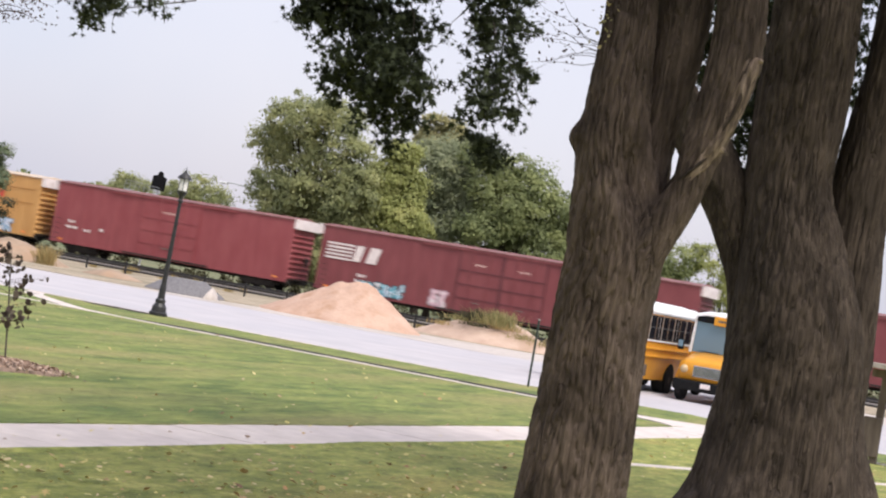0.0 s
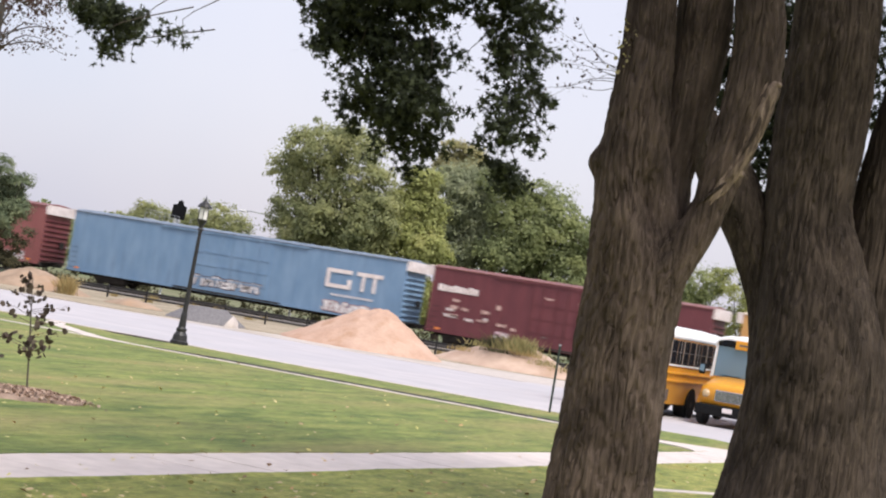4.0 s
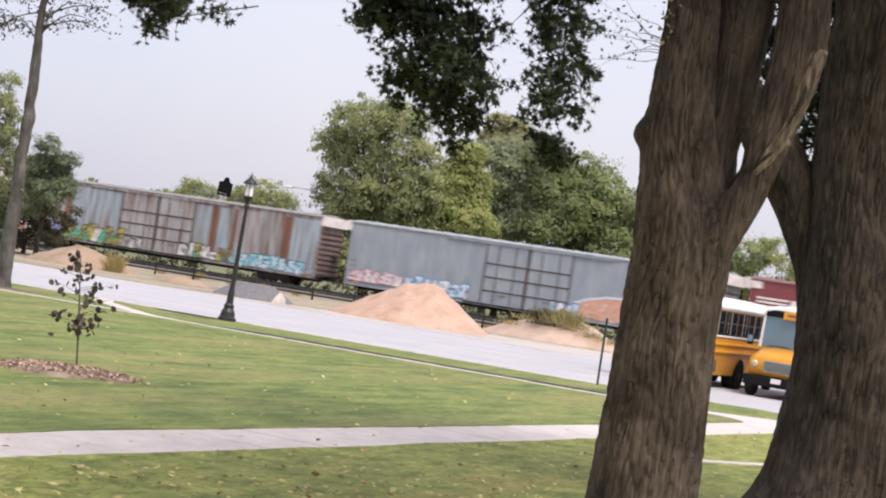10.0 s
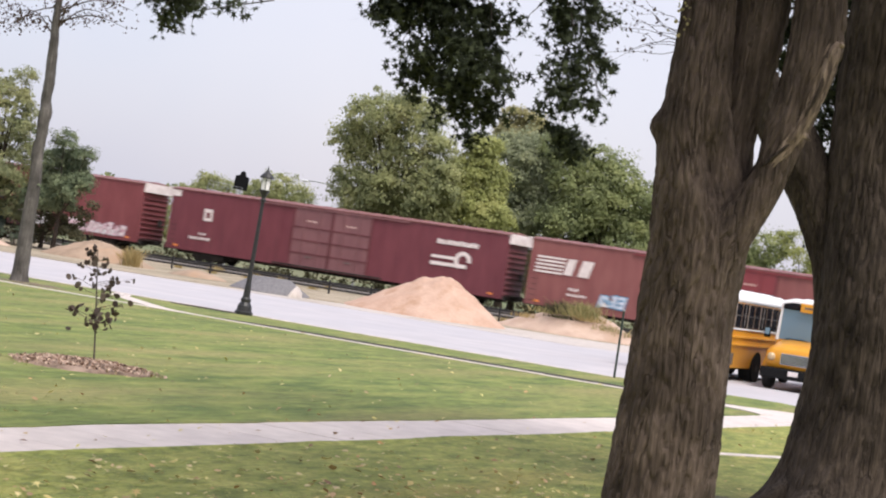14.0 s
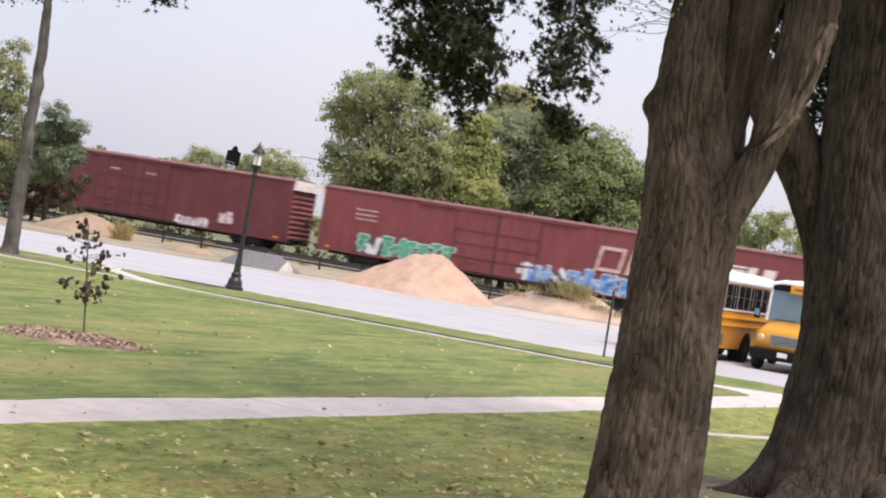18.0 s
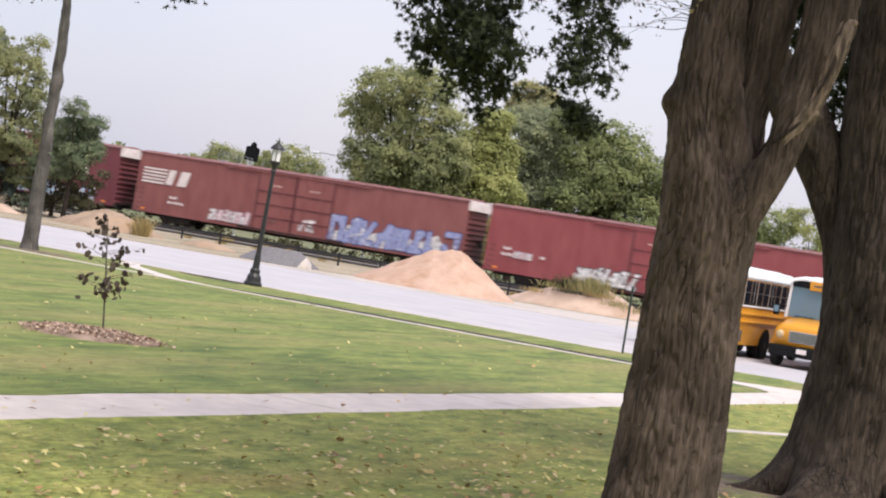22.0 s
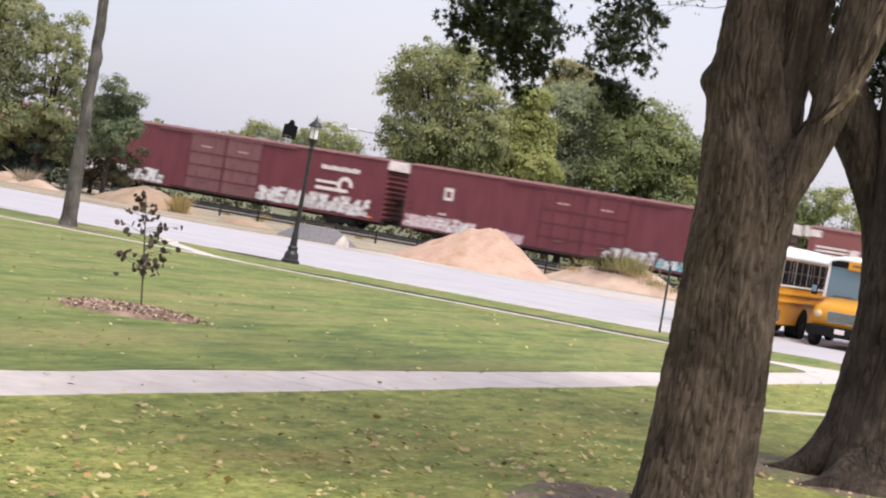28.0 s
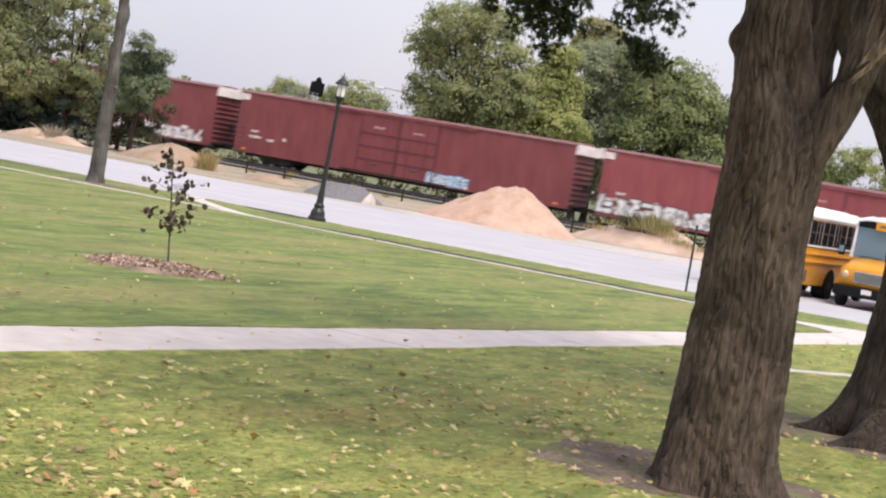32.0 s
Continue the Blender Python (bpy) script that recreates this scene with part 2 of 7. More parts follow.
M["bark"] = bark("rough_brown_bark", (0.029, 0.022, 0.018), (0.078, 0.057, 0.045), (0.160, 0.120, 0.095), 12.0, 0.5)
M["bark_grey"] = bark("smooth_grey_bark", (0.062, 0.055, 0.050), (0.105, 0.094, 0.086), (0.160, 0.145, 0.132), 9.0, 0.5)
M["bark_dark"] = bark("dark_bark", (0.025, 0.019, 0.016), (0.050, 0.038, 0.030), (0.096, 0.073, 0.057), 11.0, 0.6)
M["bare_wood"] = material("weathered_wood_scar", [(0.36, (0.095, 0.068, 0.050)), (0.48, (0.215, 0.158, 0.116)), (0.64, (0.345, 0.262, 0.198))], scale=20, detail=7, rough=0.9, bump=0.8, bump_scale=40, stretch=(1, 1, 0.12), dirt=(0.06, 0.045, 0.034), dirt_at=(0.56, 0.68), dirt_scale=9.0, dirt_stretch=(1, 1, 0.3))
M["twig"] = two("twig", (0.07, 0.055, 0.045), (0.12, 0.10, 0.085), scale=20, rough=0.9)
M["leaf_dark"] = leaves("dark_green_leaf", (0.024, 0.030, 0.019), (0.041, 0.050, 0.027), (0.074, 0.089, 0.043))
# further trees: leaf colours lifted well above true foliage to paint in haze
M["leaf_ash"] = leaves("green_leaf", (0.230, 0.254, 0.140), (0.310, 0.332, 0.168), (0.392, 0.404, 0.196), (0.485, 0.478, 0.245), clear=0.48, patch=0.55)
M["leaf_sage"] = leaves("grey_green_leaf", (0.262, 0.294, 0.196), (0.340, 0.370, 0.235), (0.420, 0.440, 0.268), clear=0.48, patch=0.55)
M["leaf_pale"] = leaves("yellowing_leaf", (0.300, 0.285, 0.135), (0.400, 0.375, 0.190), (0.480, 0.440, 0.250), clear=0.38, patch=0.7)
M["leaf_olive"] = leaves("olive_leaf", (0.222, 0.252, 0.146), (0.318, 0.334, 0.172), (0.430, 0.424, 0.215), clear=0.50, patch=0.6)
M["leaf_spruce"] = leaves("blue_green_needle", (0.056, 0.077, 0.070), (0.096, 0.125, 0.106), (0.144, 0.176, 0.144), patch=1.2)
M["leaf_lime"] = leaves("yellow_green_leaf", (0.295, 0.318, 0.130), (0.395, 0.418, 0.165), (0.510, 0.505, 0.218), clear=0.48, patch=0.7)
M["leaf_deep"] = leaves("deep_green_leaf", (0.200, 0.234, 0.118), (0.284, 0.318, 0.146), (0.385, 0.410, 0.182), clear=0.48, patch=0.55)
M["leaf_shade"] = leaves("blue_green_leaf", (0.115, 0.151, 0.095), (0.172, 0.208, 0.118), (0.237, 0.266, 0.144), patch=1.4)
M["leaf_red"] = leaves("purple_brown_leaf", (0.063, 0.044, 0.039), (0.098, 0.074, 0.057), (0.144, 0.115, 0.083), clear=0.2)
M["leaf_rust"] = leaves("rusty_green_leaf", (0.095, 0.055, 0.052), (0.125, 0.080, 0.068), (0.085, 0.080, 0.052))
M["leaf_fallen"] = leaves("fallen_leaf", (0.50, 0.38, 0.17), (0.60, 0.52, 0.20), (0.64, 0.55, 0.26), (0.56, 0.44, 0.27), (0.46, 0.22, 0.10), (0.68, 0.58, 0.30), (0.24, 0.14, 0.09), (0.46, 0.31, 0.15), (0.62, 0.57, 0.22), clear=0.12)
M["straw"] = leaves("straw_stem", (0.36, 0.27, 0.12), (0.50, 0.38, 0.18), (0.30, 0.26, 0.12))
M["weed"] = leaves("weed_leaf", (0.216, 0.216, 0.095), (0.338, 0.304, 0.135), (0.486, 0.405, 0.203))
M["under_leaf"] = leaves("dull_undergrowth_leaf", (0.05, 0.052, 0.03), (0.085, 0.082, 0.045), (0.13, 0.115, 0.065))
M["bush"] = leaves("grey_green_bush_leaf", (0.09, 0.12, 0.085), (0.15, 0.18, 0.125))
M["black_iron"] = two("black_painted_iron", (0.012, 0.012, 0.013), (0.03, 0.028, 0.028), scale=14, rough=0.45, bump=0.1)
M["lamp_glass"] = glass("milky_lamp_glass", (0.72, 0.70, 0.68), 0.25)
M["steel"] = two("worn_steel", (0.16, 0.15, 0.14), (0.26, 0.24, 0.22), scale=10, rough=0.5, metal=0.7)
M["under"] = two("black_underframe", (0.018, 0.016, 0.015), (0.05, 0.042, 0.036), scale=4, rough=0.9, bump=0.3, bump_scale=15)
M["galv"] = two("galvanised_metal", (0.42, 0.43, 0.44), (0.56, 0.57, 0.58), scale=8, rough=0.5, metal=0.3)
M["dark_post"] = two("dark_green_post", (0.018, 0.03, 0.024), (0.04, 0.055, 0.045), scale=12, rough=0.6)
M["wood_grey"] = two("weathered_brown_wood", (0.10, 0.075, 0.06), (0.18, 0.14, 0.115), scale=5, rough=0.9, bump=0.5, stretch=(1, 1, 0.2))
M["wood_pale"] = two("pale_weathered_wood", (0.30, 0.26, 0.23), (0.42, 0.37, 0.33), scale=5, rough=0.9, bump=0.4)
M["timber"] = two("creosoted_timber", (0.035, 0.028, 0.023), (0.075, 0.06, 0.05), scale=5, rough=0.95)
M["bus_yellow"] = two("bus_yellow_paint", (0.64, 0.285, 0.022), (0.71, 0.335, 0.032), scale=1.5, rough=0.32)
M["bus_white"] = two("bus_white_roof_paint", (0.74, 0.74, 0.74), (0.82, 0.82, 0.82), scale=2, rough=0.4)
M["bus_black"] = two("black_bus_trim", (0.006, 0.006, 0.007), (0.013, 0.013, 0.013), scale=9, rough=0.75)
M["bus_black"].node_tree.nodes["Principled BSDF"].inputs["Specular IOR Level"].default_value = 0.15
M["bus_glass"] = glass("dark_bus_glass", (0.010, 0.012, 0.016), 0.15)
M["bus_glass"].node_tree.nodes["Principled BSDF"].inputs["IOR"].default_value = 1.18
# blue-grey base holds the sky's reflection as colour
M["shield"] = glass("windshield_with_painted_sky", (0.165, 0.265, 0.345), 0.08)
M["rubber"] = two("tyre_rubber", (0.012, 0.012, 0.012), (0.025, 0.024, 0.023), scale=15, rough=0.85)
M["chrome"] = two("chrome", (0.50, 0.50, 0.52), (0.62, 0.62, 0.64), scale=6, rough=0.2, metal=0.9)
M["headlight"] = glass("headlight_glass", (0.52, 0.38, 0.22), 0.12)
M["white"] = two("white_lettering_paint", (0.70, 0.62, 0.60), (0.84, 0.77, 0.75), scale=3, rough=0.6, dirt=(0.52, 0.42, 0.38), dirt_at=(0.55, 0.8), dirt_scale=2.0)
M["peach"] = two("faded_lettering_paint", (0.52, 0.34, 0.30), (0.68, 0.50, 0.45), scale=3, rough=0.7)
M["orange_mark"] = two("orange_reflector", (0.75, 0.22, 0.05), (0.85, 0.30, 0.08), scale=3, rough=0.4)
M["red_mark"] = two("red_lettering_paint", (0.50, 0.06, 0.04), (0.58, 0.10, 0.06), scale=3, rough=0.6)
M["pink_mark"] = two("magenta_lettering_paint", (0.52, 0.10, 0.22), (0.62, 0.18, 0.28), scale=3, rough=0.6)


def paint(name, a, b, rust=(0.10, 0.035, 0.025), at=(0.56, 0.82)):
    return two(name, a, b, scale=1.4, detail=8, rough=0.55, stretch=(1, 1, 0.35), bump=0.15, bump_scale=6,
               dirt=rust, dirt_at=at, dirt_scale=2.0, dirt_stretch=(2.2, 1, 0.14))


P = {
    "oxide": paint("oxide_red_paint", (0.185, 0.042, 0.048), (0.230, 0.060, 0.065), (0.13, 0.038, 0.038)),
    "bright": paint("bright_red_paint", (0.255, 0.054, 0.062), (0.305, 0.078, 0.084), (0.20, 0.052, 0.055)),
    "dark": paint("dark_red_paint", (0.115, 0.028, 0.036), (0.150, 0.038, 0.046), (0.075, 0.022, 0.028)),
    "faded": paint("faded_red_paint", (0.225, 0.072, 0.070), (0.275, 0.100, 0.094), (0.155, 0.055, 0.054)),
    "plum": paint("plum_red_paint", (0.140, 0.030, 0.042), (0.175, 0.042, 0.054), (0.10, 0.026, 0.034)),
    "blue": paint("sky_blue_paint", (0.150, 0.255, 0.395), (0.200, 0.310, 0.455), (0.11, 0.17, 0.26)),
    "grey": paint("blue_grey_paint", (0.250, 0.285, 0.330), (0.330, 0.360, 0.400), (0.20, 0.19, 0.19)),
    "rusty": paint("rusted_grey_paint", (0.24, 0.235, 0.24), (0.35, 0.345, 0.35), (0.16, 0.065, 0.040), (0.48, 0.62)),
    "yellow": paint("golden_yellow_paint", (0.520, 0.275, 0.088), (0.595, 0.330, 0.118), (0.42, 0.21, 0.08), (0.6, 0.9)),
    "black": paint("black_door_paint", (0.014, 0.016, 0.022), (0.028, 0.030, 0.036), (0.05, 0.04, 0.04)),
    "greydoor": paint("grimy_grey_door_paint", (0.13, 0.12, 0.12), (0.24, 0.24, 0.25), (0.10, 0.06, 0.05)),
    "frame": paint("dark_brown_frame_paint", (0.055, 0.042, 0.042), (0.095, 0.075, 0.072), (0.05, 0.03, 0.028)),
    "rust_end": paint("rust_brown_end_paint", (0.115, 0.062, 0.055), (0.165, 0.095, 0.085), (0.06, 0.03, 0.028)),
    "rib_red": paint("dark_red_rib_paint", (0.105, 0.026, 0.032), (0.140, 0.036, 0.042), (0.07, 0.02, 0.024)),
    "pale_blue": paint("pale_blue_panel_paint", (0.29, 0.35, 0.41), (0.38, 0.445, 0.50), (0.20, 0.13, 0.10), (0.48, 0.66)),
    "pale_grey": paint("pale_grey_panel_paint", (0.32, 0.315, 0.33), (0.43, 0.42, 0.43), (0.20, 0.105, 0.08), (0.48, 0.66)),
    "rust": paint("bare_rust", (0.145, 0.062, 0.040), (0.205, 0.095, 0.060), (0.08, 0.032, 0.024)),
    "mauve": paint("mauve_grey_door_paint", (0.185, 0.078, 0.086), (0.225, 0.100, 0.106), (0.12, 0.05, 0.055)),
    "brickdoor": paint("crimson_door_paint", (0.21, 0.034, 0.044), (0.245, 0.048, 0.056), (0.16, 0.034, 0.04)),
}


def spray(name, *colours):
    k = len(colours) - 1
    return material(name, [(0.30 + 0.40 * i / k, c) for i, c in enumerate(colours)], scale=2.2, detail=5.0, rough=0.6, stretch=(1, 1, 1.2))


W_, K_ = (0.72, 0.70, 0.70), (0.03, 0.03, 0.04)
SPRAY = {
    "white": spray("white_spray_paint", (0.40, 0.36, 0.38), W_, (0.74, 0.73, 0.74), (0.30, 0.26, 0.28)),
    "bw": spray("black_and_white_spray_paint", (0.22, 0.21, 0.23), W_, (0.78, 0.77, 0.78), (0.12, 0.12, 0.13)),
    "blue": spray("blue_and_white_spray_paint", (0.06, 0.13, 0.36), (0.10, 0.26, 0.60), (0.30, 0.48, 0.74), (0.08, 0.16, 0.42)),
    "sky": spray("light_blue_spray_paint", (0.30, 0.44, 0.60), (0.48, 0.60, 0.72), (0.66, 0.66, 0.74), (0.34, 0.48, 0.66)),
    "teal": spray("turquoise_spray_paint", (0.12, 0.36, 0.44), (0.28, 0.54, 0.64), (0.60, 0.66, 0.72), (0.18, 0.44, 0.58)),
    "green": spray("green_spray_paint", (0.02, 0.14, 0.09), (0.05, 0.30, 0.19), (0.14, 0.46, 0.32), (0.02, 0.12, 0.08)),
    "dark": spray("dark_sprayed_ground", (0.03, 0.03, 0.04), (0.10, 0.10, 0.13), (0.05, 0.06, 0.09), (0.20, 0.20, 0.24)),
    "pink": spray("pink_and_white_spray_paint", (0.50, 0.22, 0.28), W_, (0.66, 0.42, 0.48), (0.55, 0.55, 0.58)),
    "orange": spray("salmon_orange_spray_paint", (0.52, 0.25, 0.17), (0.62, 0.38, 0.29), (0.54, 0.27, 0.20), (0.66, 0.50, 0.42)),
    "purple": spray("violet_spray_paint", (0.16, 0.17, 0.36), (0.36, 0.38, 0.60), (0.22, 0.26, 0.48), W_),
    "yellow": spray("yellow_and_green_spray_paint", (0.10, 0.16, 0.06), (0.56, 0.46, 0.10), (0.05, 0.08, 0.05), (0.52, 0.20, 0.16)),
    "smoke": spray("grey_spray_paint", (0.30, 0.28, 0.29), (0.56, 0.54, 0.55), (0.66, 0.64, 0.65), (0.20, 0.19, 0.20)),
}


# ================= mesh helpers =================
def mesh_of(name, verts, faces, mat, smooth=False):
    me = bpy.data.meshes.new(name)
    me.from_pydata(verts, [], faces)
    me.materials.append(mat)
    if smooth:
        me.polygons.foreach_set("use_smooth", [True] * len(me.polygons))
    me.update()
    return me


def part(name, bm, mat=None, parent=None, label="", smooth=False):
    """Links a bmesh, or a mesh, as one object under a thing."""
    if isinstance(bm, bmesh.types.BMesh):
        me = bpy.data.meshes.new(name)
        bmesh.ops.recalc_face_normals(bm, faces=bm.faces)
        bm.to_mesh(me)
        bm.free()
        me.materials.append(mat)
        if smooth:
            me.polygons.foreach_set("use_smooth", [True] * len(me.polygons))
    else:
        me = bm
    ob = new(name, me)
    ob.parent = parent
    if label:
        ob["label"] = label
    return ob


def thing(name, label, category, at=(0, 0, 0), group="", kind="", turn=0.0):
    root = new(name)
    root.empty_display_size = 0.2
    root.matrix_basis = pose(*at, 0, 0, turn)
    return tagged(root, label, category, group, kind)


def box(bm, x0, x1, y0, y1, z0, z1, bevel=0.0):
    v = [bm.verts.new(p) for p in ((x0, y0, z0), (x1, y0, z0), (x1, y1, z0), (x0, y1, z0), (x0, y0, z1), (x1, y0, z1), (x1, y1, z1), (x0, y1, z1))]
    f = [bm.faces.new([v[i] for i in q]) for q in ((3, 2, 1, 0), (4, 5, 6, 7), (0, 1, 5, 4), (1, 2, 6, 5), (2, 3, 7, 6), (3, 0, 4, 7))]
    if bevel:
        bmesh.ops.bevel(bm, geom=list({e for q in f for e in q.edges}), offset=bevel, segments=2, affect="EDGES", profile=0.5)
    return bm


def boxed(x0, x1, y0, y1, z0, z1, bevel=0.0):
    return box(bmesh.new(), x0, x1, y0, y1, z0, z1, bevel)


def lathe(bm, profile, segs=16, at=(0, 0, 0), axis="z", ribs=0, rib_depth=0.0):
    """Turns (radius, height) pairs round an axis; closed at both ends."""
    rings = []
    for r, h in profile:
        ring = []
        for i in range(segs):
            a = 2 * math.pi * i / segs
            q = r * (1 - rib_depth * (i % 2)) if ribs else r
            c, s = q * math.cos(a), q * math.sin(a)
            p = {"z": (c, s, h), "x": (h, c, s), "y": (c, h, s)}[axis]
            ring.append(bm.verts.new((p[0] + at[0], p[1] + at[1], p[2] + at[2])))
        rings.append(ring)
    for a, b in zip(rings, rings[1:]):
        for i in range(segs):
            bm.faces.new((a[i], a[(i + 1) % segs], b[(i + 1) % segs], b[i]))
    bm.faces.new(rings[0][::-1])
    bm.faces.new(rings[-1])
    return bm


def plate(bm, pts, y, depth):
    """A flat shape in x and z, facing -y, of that depth."""
    a = [bm.verts.new((x, y, z)) for x, z in pts]
    b = [bm.verts.new((x, y + depth, z)) for x, z in pts]
    bm.faces.new(a)
    bm.faces.new(b[::-1])
    for i in range(len(a)):
        j = (i + 1) % len(a)
        bm.faces.new((a[i], b[i], b[j], a[j]))
    return bm


def smooth_path(pts, step):
    """A Catmull-Rom line through (x, y, z, radius) points."""
    p = [np.array(q, float) for q in pts]
    p = [2 * p[0] - p[1], *p, 2 * p[-1] - p[-2]]
    out = []
    for i in range(1, len(p) - 2):
        a, b, c, d = p[i - 1:i + 3]
        k = max(2, int(np.linalg.norm((c - b)[:3]) / step))
        for j in range(k):
            t = j / k
            out.append(0.5 * (2 * b + (c - a) * t + (2 * a - 5 * b + 4 * c - d) * t * t + (3 * b - a - 3 * c + d) * t ** 3))
    out.append(p[-2])
    return out


def limb(verts, faces, pts, segs=10, step=0.3, bark=0.0, ridges=0, seed=0, flare=None, fz=3.0):
    """A tapered limb along (x, y, z, radius) points, with bark ridges."""
    path = smooth_path(pts, step)
    base = len(verts)
    for k, q in enumerate(path):
        c, r = Vector(q[:3]), float(q[3])
        d = Vector(path[min(k + 1, len(path) - 1)][:3]) - Vector(path[max(k - 1, 0)][:3])
        d = d.normalized() if d.length > 1e-6 else Vector((0, 0, 1))
        u = d.cross(Vector((0, 1, 0)) if abs(d.y) < 0.9 else Vector((1, 0, 0))).normalized()
        w = d.cross(u)
        for i in range(segs):
            a = 2 * math.pi * i / segs
            rr = r
            if bark:
                wob = 0.35 * noise.noise(Vector((math.cos(a) * 2, math.sin(a) * 2, c.z * 1.7 + seed)))
                g = noise.noise(Vector((math.cos(a + wob * 0.3) * ridges, math.sin(a + wob * 0.3) * ridges, c.z * fz + seed)))
                f = noise.noise(Vector((math.cos(a) * ridges * 2.1, math.sin(a) * ridges * 2.1, c.z * fz * 2.5 + seed)))
                big = noise.noise(Vector((math.cos(a) * 1.1, math.sin(a) * 1.1, c.z * 0.7 + seed + 9)))
                rr += bark * (0.55 * f - 1.25 * math.exp(-((g / 0.14) ** 2)) + 0.3) + r * 0.07 * big
            if flare:
                rr += flare(a, c.z)
            verts.append(tuple(c + u * (rr * math.cos(a)) + w * (rr * math.sin(a))))
    n = len(path)
    for k in range(n - 1):
        for i in range(segs):
            j = (i + 1) % segs
            faces.append((base + k * segs + i, base + k * segs + j, base + (k + 1) * segs + j, base + (k + 1) * segs + i))
    faces.append(tuple(base + (n - 1) * segs + i for i in range(segs)))


LEAF_QUAD = np.array([(0, -0.5, 0), (0.34, 0.0, 0.10), (0, 0.5, 0), (-0.34, 0.0, 0.10)])
LEAF_LOBED = np.array([(0, -0.5, 0), (0.10, -0.22, 0.03), (0.48, -0.34, 0.05), (0.17, -0.06, 0.02), (0.50, 0.26, 0.06), (0.10, 0.12, 0.01),
                       (0, 0.62, -0.06), (-0.10, 0.12, 0.01), (-0.50, 0.26, 0.06), (-0.17, -0.06, 0.02), (-0.48, -0.34, 0.05), (-0.10, -0.22, 0.03)])


LEAF_BROAD = np.array([(0, -0.5, 0), (0.26, -0.40, 0.03), (0.42, -0.10, 0.05), (0.40, 0.20, 0.05), (0.20, 0.40, 0.02), (0, 0.52, 0), (-0.20, 0.40, 0.02), (-0.40, 0.20, 0.05), (-0.42, -0.10, 0.05), (-0.26, -0.40, 0.03)])
LEAF_DRY = np.array([(0, -0.5, 0.05), (0.22, -0.34, 0.0), (0.40, -0.16, 0.06), (0.24, 0.04, 0.0), (0.30, 0.30, 0.07), (0, 0.5, 0.05), (-0.26, 0.26, 0.0), (-0.34, 0.02, 0.08), (-0.20, -0.30, 0.02)])


def leaf_mesh(name, centres, sizes, mat, rng, shape=LEAF_QUAD, flat=0.0, droop=0.0, out=None, spread=0.45):
    """One mesh of loose leaves: a small shape at every centre, turned by chance (flat: lying; droop: hanging)."""
    n, k = len(centres), len(shape)
    a = rng.normal(size=(n, 3))
    a[:, 2] = a[:, 2] * (1 - flat) + flat * 4
    if out is not None:
        a = a * spread + out
    a /= np.linalg.norm(a, axis=1)[:, None]
    h = rng.normal(size=(n, 3))
    h[:, 2] -= droop * 3
    h -= a * (h * a).sum(1)[:, None]
    h /= np.linalg.norm(h, axis=1)[:, None] + 1e-9
    s = np.cross(a, h)
    v = centres[:, None, :] + sizes[:, None, None] * (shape[None, :, 0:1] * s[:, None] + shape[None, :, 1:2] * h[:, None] + shape[None, :, 2:3] * a[:, None])
    me = bpy.data.meshes.new(name)
    me.vertices.add(n * k)
    me.vertices.foreach_set("co", v.reshape(-1).astype(np.float32))
    me.loops.add(n * k)
    me.loops.foreach_set("vertex_index", np.arange(n * k, dtype=np.int32))
    me.polygons.add(n)
    me.polygons.foreach_set("loop_start", np.arange(0, n * k, k, dtype=np.int32))
    me.materials.append(mat)
    me.update(calc_edges=True)
    return me


def in_lobes(lobes, n, rng, shell=0.55, clump=0.0, per=30, outward=False):
    """n places inside the lobes (x, y, z, wide, high), more of them near the outside; clump: metres over which bunches of leaves scatter, per leaves in each."""
    lo = np.array(lobes, float)
    vol = lo[:, 3] ** 2 * lo[:, 4]
    pick = rng.choice(len(lo), n, p=vol / vol.sum())
    d = rng.normal(size=(n, 3))
    d /= np.linalg.norm(d, axis=1)[:, None]
    r = shell + (1 - shell) * rng.random(n) ** 0.6 * 1.25
    r = np.where(rng.random(n) < 0.25, rng.random(n), r)
    p = lo[pick, :3] + d * r[:, None] * np.stack([lo[pick, 3], lo[pick, 3], lo[pick, 4]], 1)
    if clump:
        m = max(3, n // per)
        own = rng.integers(0, m, n)
        off = np.clip(rng.normal(size=(n, 3)), -1.7, 1.7) * np.array([1, 1, 0.7]) * clump * rng.uniform(0.5, 1.3, (m, 1))[own]
        p, d = p[:m][own] + off, d[:m][own] * 0.7 + off / clump * 0.75
    if outward:
        d = d + np.array([0.0, -0.1, 0.35])
        return p, d / (np.linalg.norm(d, axis=1)[:, None] + 1e-9)
    return p


# ================= ground, road, pavements =================
def sheet(name, pts, z, mat, label, category, depth=0.12, cuts=0):
    bm = bmesh.new()
    top = [bm.verts.new((x, y, z)) for x, y in pts]
    low = [bm.verts.new((x, y, z - depth)) for x, y in pts]
    bm.faces.new(top)
    for i in range(len(pts)):
        j = (i + 1) % len(pts)
        bm.faces.new((top[i], low[i], low[j], top[j]))
    return tagged(part(name, bm, mat), label, category, kind="structure")


